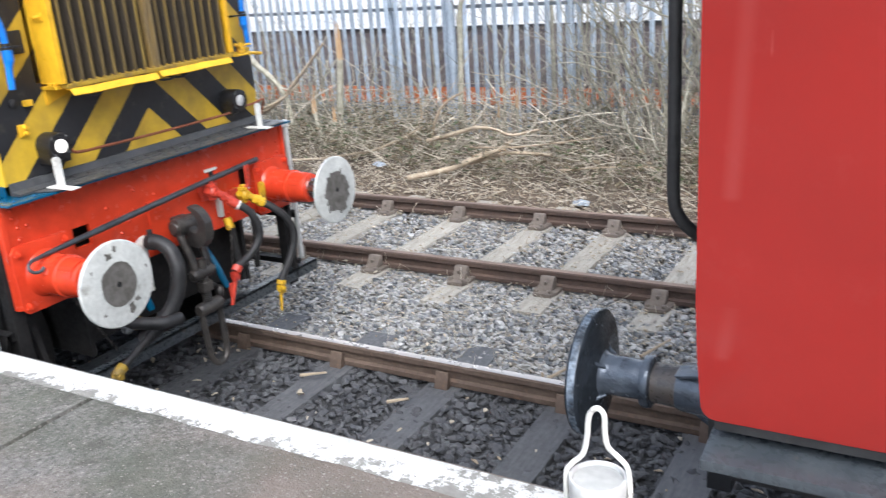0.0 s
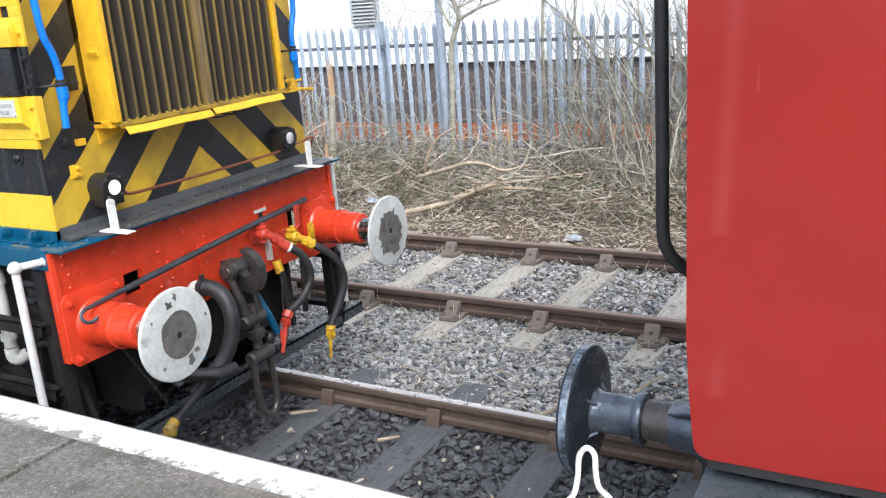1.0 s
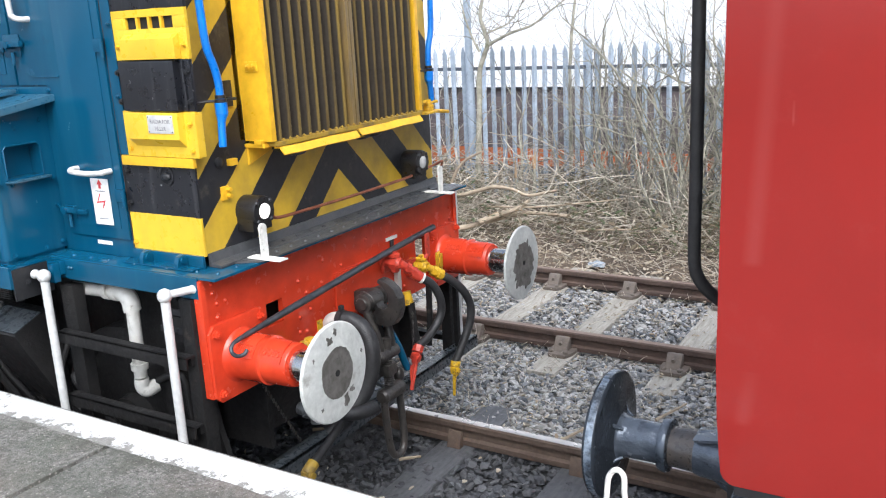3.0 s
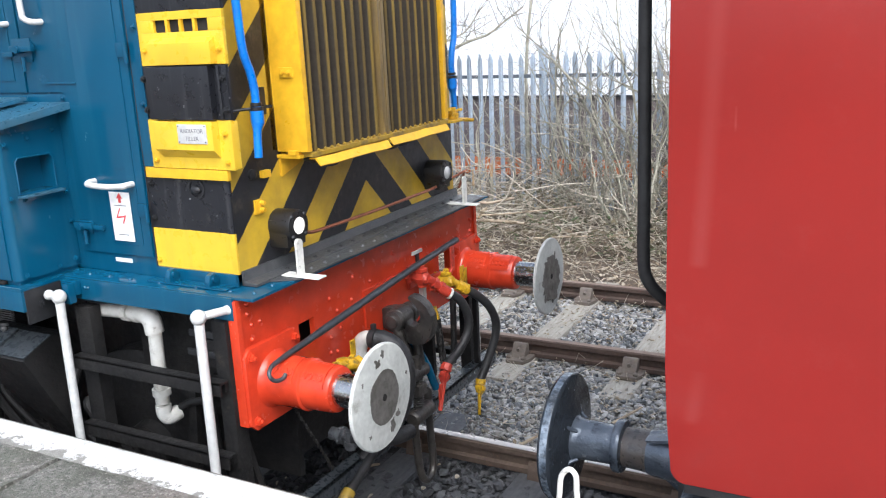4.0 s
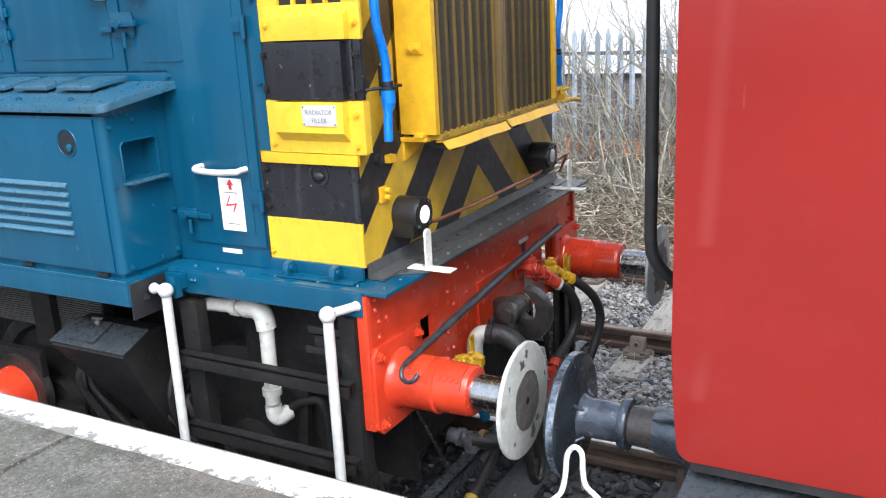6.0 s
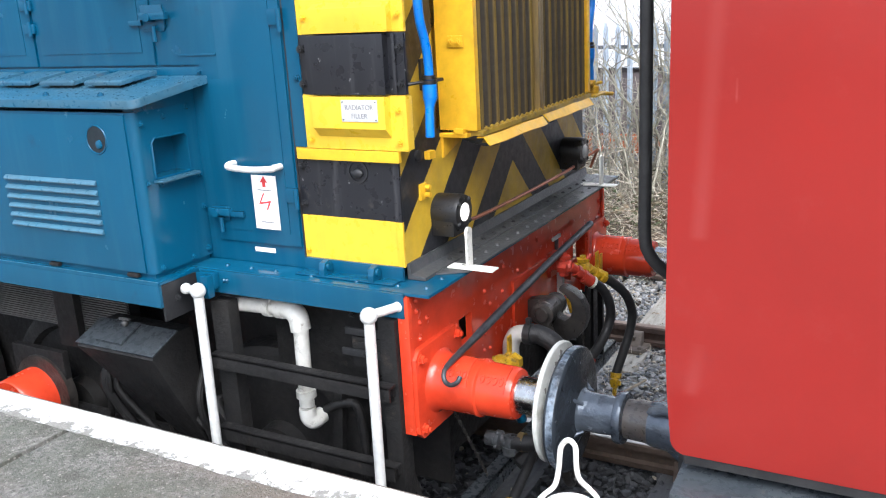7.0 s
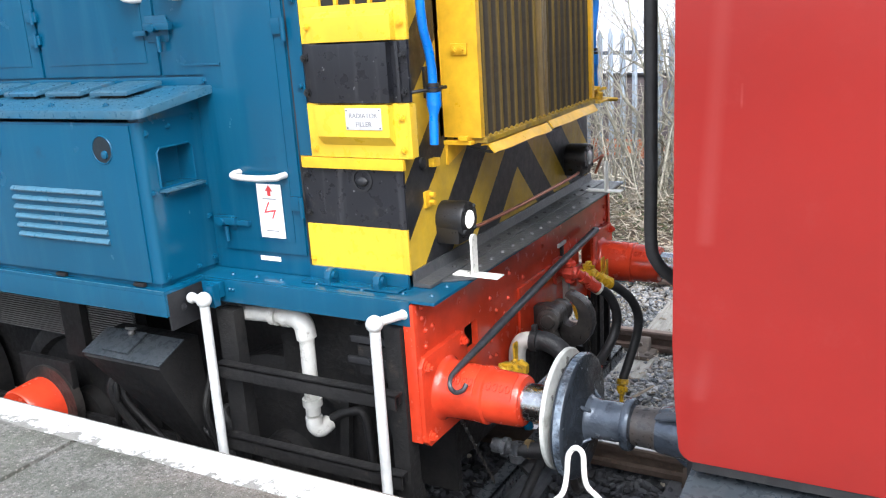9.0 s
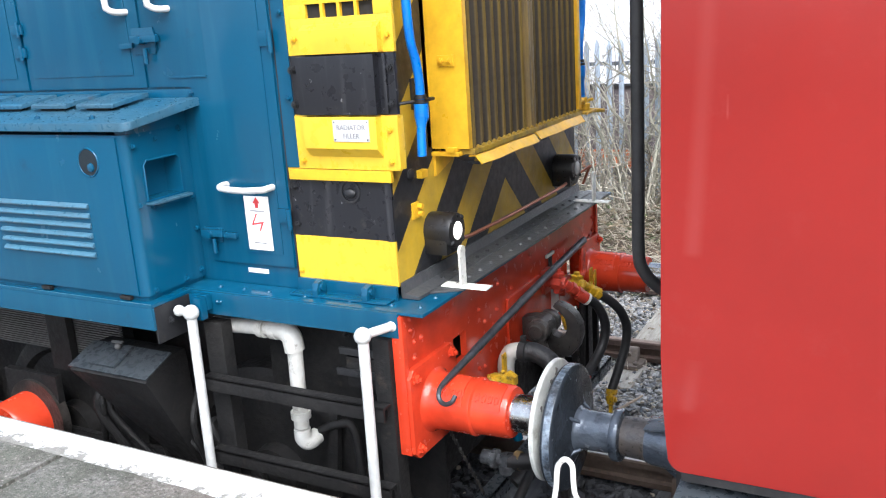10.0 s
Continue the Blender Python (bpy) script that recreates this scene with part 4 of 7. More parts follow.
# casing: blue engine bonnet and striped radiator end
bonnet = part("bonnet", boxes((-6.0, -2.024, -0.92, 0.92, 1.40, 2.95), bevel=0.012), M["blue"], loco, "blue engine bonnet with side doors")
bm = boxes((-2.020, -1.591, -0.92, 0.92, 1.45, 2.90))
nose = part("radiator_casing", bm, M["bands"], loco, "yellow and black banded radiator casing")
part("front_panel", boxes((-1.5905, -1.585, -0.918, 0.918, 1.45, 2.90)), M["chevron"], nose, "front panel in yellow and black chevrons")
part("casing_base", boxes((-2.02, -1.585, -0.935, -0.921, 1.40, 1.453), (-2.02, -1.593, -0.995, -0.935, 1.402, 1.409), bevel=0.003), M["blue"], nose)
part("corner_strip", boxes((-1.609, -1.580, -0.924, -0.912, 1.45, 1.85), bevel=0.003), M["bands"], nose)
lip = part("band_lip", boxes((-2.002, -1.568, -0.938, -0.919, 1.830, 1.870), bevel=0.003), M["yellow"], nose, "yellow lip under the filler covers")
part("seam", boxes((-2.026, -2.019, -0.9225, -0.9185, 1.40, 2.90)), M["black"], nose)
part("edge_strip", boxes((-2.0185, -1.962, -0.9245, -0.9205, 1.872, 2.90), bevel=0.001), M["blue"], nose, "blue upright edge strip")
for z in (2.122, 2.42):
    piece("bolt", BOLT_BLUE, nose, (-1.982, -0.925, z), NEAR)
for z in (1.80, 1.66):
    piece("bolt", BOLT_BLACK, nose, (-2.0, -0.921, z), NEAR)
piece("bolt", BOLT_YEL, nose, (-2.003, -0.921, 1.480), NEAR)
bm = bmesh.new()
lathe(bm, "y", (-1.754, 0, 1.790), [(-0.919, 0.044), (-0.925, 0.043), (-0.925, 0.034), (-0.919, 0.033)], 24, False)
ball(bm, (-1.754, -0.925, 1.785), 0.022, 1.2, 0.6, 0.8)
part("lifting_boss", bm, M["black"], nose)
for x in (-1.90, -1.685):
    bm = bmesh.new()
    prism(bm, [(-0.995, 1.405), (-0.936, 1.405), (-0.936, 1.44), (-0.96, 1.462), (-0.985, 1.455), (-0.995, 1.43)], "x", x - 0.012, x + 0.012, 0.004)
    lathe(bm, "x", (x, -0.968, 1.437), [(-0.022, 0.013), (0.022, 0.013)], 10)
    part("lifting_lug", bm, M["blue"], nose)


def filler_cover(z0, z1, slotted):
    """A side cover with a folded surround and a raised middle; the upper one has a slotted air opening."""
    x0, x1, y = -1.955, -1.528, -0.936
    bm = boxes((x0, x1, y, -0.9205, z0, z1), (x1 - 0.012, x1 + 0.004, y - 0.004, -0.90, z0 + 0.004, z1 - 0.004), bevel=0.003)
    c = part("filler_cover", bm, M["bands"], nose)
    bm = bmesh.new()
    xa, xb = x0 + 0.062, x1 - 0.062
    if slotted:
        za, zb = z0 + 0.02, z1 - 0.19
    else:
        za, zb = z0 + 0.045, z1 - 0.002
    prism(bm, [(y - 0.0005, za), (y - 0.0005, zb), (y - 0.036, zb), (y - 0.036, za + 0.034)], "x", xa, xb, 0.002)
    part("raised_panel", bm, M["bands"], c)
    for px, pz in ((x1 - 0.03, z0 + 0.03), (x1 - 0.03, z1 - 0.05), (x0 + 0.025, z0 + 0.03)):
        piece("bolt", BOLT_YEL, c, (px, y - 0.001, pz), NEAR)
    return c


lower = filler_cover(1.872, 2.062, False)
bm = boxes((-1.942, -1.522, -0.936, -0.9205, 2.064, 2.268), (-1.905, -1.585, -0.966, -0.9365, 2.066, 2.266), (-1.565, -1.552, -0.945, -0.9365, 2.066, 2.266), bevel=0.003)
middle = part("black_cover", bm, M["bands"], nose)
for z in (2.10, 2.22):
    piece("bolt", BOLT_BLACK, middle, (-1.538, -0.937, z), NEAR)
    piece("bolt", BOLT_BLACK, middle, (-1.943, -0.937, z), NEAR)
# upper cover with the slotted opening
bm = boxes((-1.930, -1.518, -0.936, -0.9205, 2.270, 2.392), (-1.930, -1.518, -0.936, -0.9205, 2.438, 2.60), (-1.930, -1.862, -0.936, -0.9205, 2.392, 2.438), (-1.588, -1.518, -0.936, -0.9205, 2.392, 2.438), bevel=0.002)
upper = part("slotted_cover", bm, M["bands"], nose)
bm = bmesh.new()
prism(bm, [(-0.9365, 2.272), (-0.9365, 2.372), (-0.968, 2.352), (-0.968, 2.272)], "x", -1.876, -1.562, 0.002)
part("raised_panel", bm, M["bands"], upper)
for x in (-1.794, -1.725, -1.656):
    part("slot_bar", boxes((x - 0.006, x + 0.006, -0.936, -0.922, 2.392, 2.438)), M["yellow"], upper)
# near-black plate puts the slots' shade into colour
part("slot_shade", boxes((-1.862, -1.588, -0.9215, -0.9203, 2.392, 2.438)), M["dark_void"], upper)
for px, pz in ((-1.540, 2.325), (-1.922, 2.325)):
    piece("bolt", BOLT_YEL, upper, (px, -0.937, pz), NEAR)
# engraved plate
plate = part("name_plate", boxes((-1.764, -1.617, -0.9755, -0.9725, 1.976, 2.050), bevel=0.001), M["plate"], lower, "silver plate reading RADIATOR FILLER")
for x in (-1.757, -1.624):
    for z in (1.983, 2.043):
        piece("rivet", dome(0.003, 0.002, M["black"]), lower, (x, -0.976, z), NEAR)


def lettering(text, size, at, turn, material, parent):
    cu = bpy.data.curves.new("lettering", "FONT")
    cu.body, cu.size, cu.align_x, cu.extrude = text, size, "CENTER", 0.0004
    cu.materials.append(material)
    ob = new("lettering", cu)
    ob.parent = parent
    ob.location = Vector(at) - ORIGIN[parent.name]
    ob.rotation_euler = turn
    return ob


lettering("RADIATOR", 0.0235, (-1.6905, -0.9762, 2.017), NEAR, M["grey_print"], lower)
lettering("FILLER", 0.0235, (-1.6905, -0.9762, 1.988), NEAR, M["grey_print"], lower)

# bonnet doors, hinges, latches
D = -0.9205


def door(x0, x1, z0, z1, inset=True):
    d = part("bonnet_door", boxes((x0, x1, D - 0.010, D, z0, z1), bevel=0.003), M["blue"], bonnet)
    if inset:
        part("door_pressing", boxes((x0 + 0.05, x1 - 0.06, D - 0.0135, D - 0.0105, z0 + 0.05, z1 - 0.06), bevel=0.002), M["blue"], d)
    return d


DZ = 2.172
bm = bmesh.new()
prism(bm, [(-2.438, 1.487), (-2.032, 1.487), (-2.032, 2.88), (-2.645, 2.88), (-2.645, DZ), (-2.438, DZ)], "y", D - 0.010, D, 0.003)
da = part("bonnet_door", bm, M["blue"], bonnet, "tall blue bonnet door with a cut-out corner")
bm = bmesh.new()
prism(bm, [(-2.40, 1.535), (-2.076, 1.535), (-2.076, 2.86), (-2.34, 2.86), (-2.34, 2.12), (-2.40, 2.12)], "y", D - 0.0135, D - 0.0105, 0.002)
part("door_pressing", bm, M["blue"], da)
db = door(-3.342, -2.662, DZ, 2.88)
dc = door(-4.06, -3.360, DZ, 2.88)
part("swage", boxes((-2.535, -2.345, D - 0.0150, D - 0.0105, 2.206, 2.214), bevel=0.001), M["blue"], da)
for z in (1.690, 2.335):
    bm = bmesh.new()
    box(bm, -2.075, -2.02, D - 0.022, D - 0.011, z - 0.028, z + 0.028, 0.004)
    lathe(bm, "z", (-2.023, D - 0.022, z - 0.012), [(-0.04, 0.010), (0.04, 0.010)], 10)
    part("hinge", bm, M["blue"], bonnet)
for z in (2.33, 2.425):
    bm = bmesh.new()
    box(bm, -3.40, -3.33, D - 0.022, D - 0.011, z - 0.02, z + 0.02, 0.004)
    lathe(bm, "z", (-3.355, D - 0.022, z), [(-0.03, 0.010), (0.03, 0.010)], 10)
    part("hinge", bm, M["blue"], bonnet)


def latch(x, z, s):
    bm = boxes((x - 0.05 * s, x + 0.05 * s, D - 0.020, D - 0.011, z - 0.035 * s, z + 0.03 * s), bevel=0.003)
    box(bm, x - 0.045 * s, x + 0.075 * s, D - 0.045, D - 0.022, z - 0.006, z + 0.022, 0.005)
    lathe(bm, "y", (x, 0, z + 0.004), [(D - 0.055, 0.016), (D - 0.02, 0.018)], 10)
    lathe(bm, "z", (x + 0.01, D - 0.03, z - 0.05 * s), [(-0.03, 0.009), (0.03, 0.009)], 8)
    return part("door_latch", bm, M["blue"], bonnet)


latch(-2.635, 2.350, 1.15)
bm = boxes((-2.70, -2.585, D - 0.016, D - 0.011, 2.30, 2.40), (-2.76, -2.69, D - 0.030, D - 0.016, 2.325, 2.345), bevel=0.003)
part("latch_plate", bm, M["blue"], bonnet)
latch(-2.41, 1.600, 0.9)
bm = boxes((-2.37, -2.285, D - 0.032, D - 0.014, 1.590, 1.612), bevel=0.004)
part("latch_bolt", bm, M["blue"], bonnet)


def white_handle(pts):
    bm = bmesh.new()
    tube(bm, pts, 0.0125, 12)
    return part("grab_handle", bm, M["white"], bonnet, "white painted grab handle")


white_handle([(-2.312, D, 1.800), (-2.312, D - 0.045, 1.800), (-2.300, D - 0.06, 1.793), (-2.20, D - 0.06, 1.788), (-2.105, D - 0.058, 1.794), (-2.092, D - 0.045, 1.797), (-2.090, D, 1.797)])
for x in (-2.56, -2.78):
    white_handle([(x, D, 2.80), (x, D - 0.05, 2.79), (x, D - 0.055, 2.70), (x + 0.005, D - 0.055, 2.505), (x + 0.015, D - 0.052, 2.475), (x + 0.05, D - 0.045, 2.462), (x + 0.065, D, 2.462)])
# warning sign
sg = part("warning_sign", boxes((-2.234, -2.116, D - 0.0195, D - 0.0172, 1.550, 1.760), bevel=0.0008), M["sign"], bonnet, "white electrical warning sign with red arrow and flash")
bm = bmesh.new()
sy = D - 0.0203
prism(bm, [(-2.1820, 1.715), (-2.1670, 1.715), (-2.1670, 1.733), (-2.1570, 1.733), (-2.1745, 1.757), (-2.1920, 1.733), (-2.1820, 1.733)], "y", sy, sy + 0.0006)
part("arrow", bm, M["sign_red"], sg)
bm = bmesh.new()
prism(bm, [(-2.1770, 1.690), (-2.1970, 1.655), (-2.1470, 1.663), (-2.1670, 1.625), (-2.1720, 1.628), (-2.1600, 1.654), (-2.2080, 1.646), (-2.1830, 1.692)], "y", sy, sy + 0.0006)
part("flash", bm, M["sign_red"], sg)
for z, w in ((1.703, 0.034), (1.578, 0.03)):
    part("print_line", boxes((-2.1745 - w, -2.1745 + w, sy, sy + 0.0006, z - 0.002, z + 0.002)), M["grey_print"], sg)
part("white_label", boxes((-2.268, -2.168, D - 0.0025, D - 0.0005, 1.450, 1.468)), M["sign"], bonnet, "small white label strip")

# radiator: side cheeks, front frame, shutters
RX, RY = -1.430, 0.585
bm = boxes((-1.597, RX, -RY - 0.022, -RY, 1.895, 2.90), (RX - 0.03, RX, -RY, -RY + 0.008, 1.895, 2.90), bevel=0.003)
rad = part("radiator_frame", bm, M["yellow"], loco, "bright yellow radiator frame")
part("frame_cheek", boxes((-1.597, RX, RY, RY + 0.022, 1.895, 2.90), (RX - 0.03, RX, RY - 0.008, RY, 1.895, 2.90), bevel=0.003), M["yellow"], rad)
part("frame_flange", boxes((-1.597, -1.585, -RY - 0.055, -RY - 0.023, 1.90, 2.90), bevel=0.003), M["yellow"], rad)
# the core's near-black also carries the shade behind the shutters
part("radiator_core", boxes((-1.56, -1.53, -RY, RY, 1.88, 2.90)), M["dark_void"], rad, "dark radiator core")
part("radiator_top", boxes((-1.597, RX + 0.01, -RY - 0.022, RY + 0.022, 2.88, 2.92)), M["yellow"], rad)
bm = bmesh.new()
prism(bm, [(-1.515, -0.030), (-1.452, -0.006), (-1.440, -0.004), (-1.436, 0.005), (-1.442, 0.013), (-1.450, 0.012), (-1.454, 0.004), (-1.518, -0.022)], "z", 1.885, 2.88)
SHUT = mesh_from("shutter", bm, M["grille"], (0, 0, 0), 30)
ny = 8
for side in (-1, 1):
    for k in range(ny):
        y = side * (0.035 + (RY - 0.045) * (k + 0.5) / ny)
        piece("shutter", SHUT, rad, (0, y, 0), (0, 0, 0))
for y in (-0.014, 0.016):
    part("mullion", boxes((-1.47, RX + 0.004, y - 0.012, y + 0.012, 1.885, 2.88), bevel=0.004), M["mullion"], rad, "grimy brown centre post")
bm = boxes((-1.53, RX + 0.012, -RY, RY, 1.872, 1.890), bevel=0.002)
sill = part("radiator_sill", bm, M["yellow_dirty"], rad)
BOLT_SILL = hexbolt(0.008, 0.008, M["yellow_dirty"])
for k in range(24):
    y = -0.54 + 1.08 * k / 23
    piece("bolt", BOLT_SILL, sill, (RX + 0.004, y, 1.891), UP)
for y0, y1, dz in ((-0.575, -0.020, 0.0), (0.0, 0.555, 0.006)):
    bm = bmesh.new()
    prism(bm, [(RX - 0.02, 1.866 + dz), (RX + 0.012, 1.868 + dz), (RX + 0.036, 1.836 + dz), (RX + 0.033, 1.832 + dz), (RX + 0.008, 1.862 + dz), (RX - 0.02, 1.860 + dz)], "y", y0, y1)
    bmesh.ops.subdivide_edges(bm, edges=[e for e in bm.edges if e.calc_length() > 0.3], cuts=10, use_grid_fill=True)
    for v in bm.verts:
        v.co.z += 0.004 * noise.noise(Vector((v.co.y * 6, 0, dz * 90)))
        v.co.x += 0.006 * noise.noise(Vector((v.co.y * 5, 4, dz * 90)))
    part("drip_lip", bm, M["yellow"], rad, "bent bright yellow drip lip")
bm = boxes((-1.597, -1.47, -RY - 0.03, -0.40, 1.868, 1.884), bevel=0.003)
box(bm, -1.52, -1.48, -RY - 0.040, -RY + 0.01, 1.884, 1.902, 0.003)
part("lower_shelf", bm, M["yellow"], rad)
bm = bmesh.new()
prism(bm, [(-RY - 0.02, 1.868), (-0.36, 1.868), (-RY - 0.02, 1.79)], "x", -1.597, -1.575, 0.002)
part("gusset", bm, M["yellow"], rad)
for y in (-0.40, 0.10, 0.20):
    bm = bmesh.new()
    tube(bm, [(-1.59, y - 0.05, 1.845), (-1.52, y - 0.04, 1.82), (-1.47, y - 0.02, 1.812), (-1.46, y + 0.03, 1.815), (-1.47, y + 0.06, 1.83)], 0.006, 8)
    part("wire_hook", bm, M["bar"], rad)
bm = boxes((-1.535, -1.47, -RY - 0.031, -RY - 0.0225, 2.195, 2.235), bevel=0.003)
clip = part("cheek_plate", bm, M["yellow"], rad)
for x in (-1.52, -1.488):
    piece("bolt", BOLT_YEL, clip, (x, -RY - 0.031, 2.215), NEAR)
# fittings on the casing front by the corner
bm = boxes((-1.597, -1.575, -0.79, -0.745, 1.665, 1.725), bevel=0.004)
lathe(bm, "x", (0, -0.757, 1.71), [(-1.577, 0.010), (-1.555, 0.010)], 8)
lathe(bm, "x", (0, -0.757, 1.682), [(-1.577, 0.010), (-1.555, 0.010)], 8)
part("hinge_lug", bm, M["yellow"], nose)
bm = boxes((-1.597, -1.562, -0.735, -0.69, 1.806, 1.836), bevel=0.004)
part("catch_block", bm, M["yellow"], nose)
bm = bmesh.new()
lathe(bm, "x", (0, -0.785, 1.83), [(-1.597, 0.022), (-1.575, 0.022), (-1.57, 0.012)], 12)
part("plug", bm, M["black"], nose)
# black bracket and blue hoses beside the radiator
for s in (-1, 1):
    ys = s * 0.808
    bm = boxes((-1.597, -1.575, s * 0.70 - 0.04, s * 0.70 + 0.035, 2.055, 2.165), bevel=0.004)
    box(bm, -1.513, -1.497, min(ys, s * 0.72), max(ys, s * 0.72), 2.088, 2.098, 0.002)
    box(bm, -1.59, -1.50, min(s * 0.735, s * 0.72), max(s * 0.735, s * 0.72), 2.087, 2.099, 0.002)
    lathe(bm, "z", (-1.505, ys, 2.093), [(-0.006, 0.026), (0.006, 0.026)], 20)
    lathe(bm, "z", (-1.505, ys, 2.110), [(-0.008, 0.022), (0.006, 0.022)], 20)
    tube(bm, [(-1.505, ys, 2.093), (-1.54, ys + s * 0.05, 2.093), (-1.59, ys + s * 0.09, 2.085)], 0.006, 8)
    part("hose_clamp", bm, M["black"], nose, "black iron clamp")
    bm = bmesh.new()
    tube(bm, [(-1.505, s * 0.872, 2.70), (-1.505, s * 0.862, 2.45), (-1.505, s * 0.852, 2.31), (-1.505, s * 0.825, 2.235), (-1.505, s * 0.810, 2.17), (-1.505, s * 0.808, 2.10), (-1.505, s * 0.808, 2.06)], 0.0165, 14)
    tube(bm, [(-1.505, s * 0.808, 2.085), (-1.505, s * 0.808, 2.045), (-1.505, s * 0.812, 2.025), (-1.505, s * 0.818, 1.99), (-1.505, s * 0.824, 1.905)], lambda t: (0.026 if t < 0.35 else max(0.026 - (t - 0.35) * 0.03, 0.0165)), 14)
    part("drain_hose", bm, M["blue_hose"], nose, "bright blue plastic drain hose")
# yellow tap on the far side
bm = boxes((-1.56, -1.40, 0.60, 0.78, 1.868, 1.878), bevel=0.002)
lathe(bm, "z", (-1.45, 0.70, 1.88), [(0, 0.03), (0.03, 0.03), (0.035, 0.016), (0.06, 0.016)], 12)
tube(bm, [(-1.45, 0.70, 1.915), (-1.435, 0.735, 1.924), (-1.425, 0.755, 1.924)], 0.008, 8)
tube(bm, [(-1.45, 0.70, 1.90), (-1.44, 0.64, 1.935)], 0.010, 8, False)
tube(bm, [(-1.44, 0.72, 1.875), (-1.40, 0.765, 1.868), (-1.385, 0.80, 1.864)], 0.010, 10)
part("drain_tap", bm, M["cock_yellow"], rad, "yellow painted drain tap")

# marker lamps
for s in (-1, 1):
    y, z = s * 0.650, 1.598
    bm = boxes((-1.597, -1.492, y - 0.062, y + 0.058, z - 0.085, z + 0.030), bevel=0.008)
    lathe(bm, "x", (0, y, z), [(-1.597, 0.066), (-1.49, 0.068), (-1.478, 0.064), (-1.476, 0.038)], 32)
    lampbody = part("marker_lamp", bm, M["headlamp_black"], loco, "black marker lamp with a white lens")
    bm = bmesh.new()
    lathe(bm, "x", (0, y, z), [(-1.482, 0.036), (-1.474, 0.034), (-1.468, 0.024), (-1.466, 0.006)], 28)
    part("lens", bm, M["lens_lit"] if s < 0 else M["lens"], lampbody, "milky white round lens")
    for k in range(4):
        a = math.pi / 4 + k * math.pi / 2
        piece("rivet", RIV_BLACK, lampbody, (-1.479, y + 0.058 * math.cos(a), z + 0.058 * math.sin(a)), FRONT)
# lamp irons
for s, x0 in ((-1, -1.50), (1, -1.525)):
    y = s * 0.735
    bm = boxes((x0, x0 + 0.185, y - 0.028, y + 0.028, 1.4105, 1.4165), bevel=0.002)
    box(bm, -1.425, -1.416, y - 0.022, y + 0.022, 1.416, 1.545, 0.003)
    lathe(bm, "x", (0, y, 1.545), [(-1.4262, 0.0215), (-1.4148, 0.0215)], 16)
    part("lamp_iron", bm, M["white_worn"], loco, "chipped white lamp iron")
bm = bmesh.new()
tube(bm, [(-1.50, -0.585, 1.572), (-1.50, -0.55, 1.545), (-1.50, -0.4, 1.538), (-1.50, 0.0, 1.532), (-1.505, 0.45, 1.530), (-1.51, 0.58, 1.532)], 0.008, 10)
tube(bm, [(-1.52, 0.71, 1.545), (-1.50, 0.80, 1.555), (-1.48, 0.86, 1.57), (-1.50, 0.885, 1.545), (-1.53, 0.88, 1.47)], 0.007, 10)
part("copper_pipe", bm, M["copper"], loco, "thin copper pipe along the front")


# buffers
bm = bmesh.new()
lathe(bm, "z", (0, 0, 0), [(0, 0.0105), (0.004, 0.0098), (0.004, 0.0062), (0.0, 0.0055)], 14, False)
for v in bm.verts:
    v.co.y *= 1.6
MARK = mesh_from("raised_mark", bm, M["loco_red"])


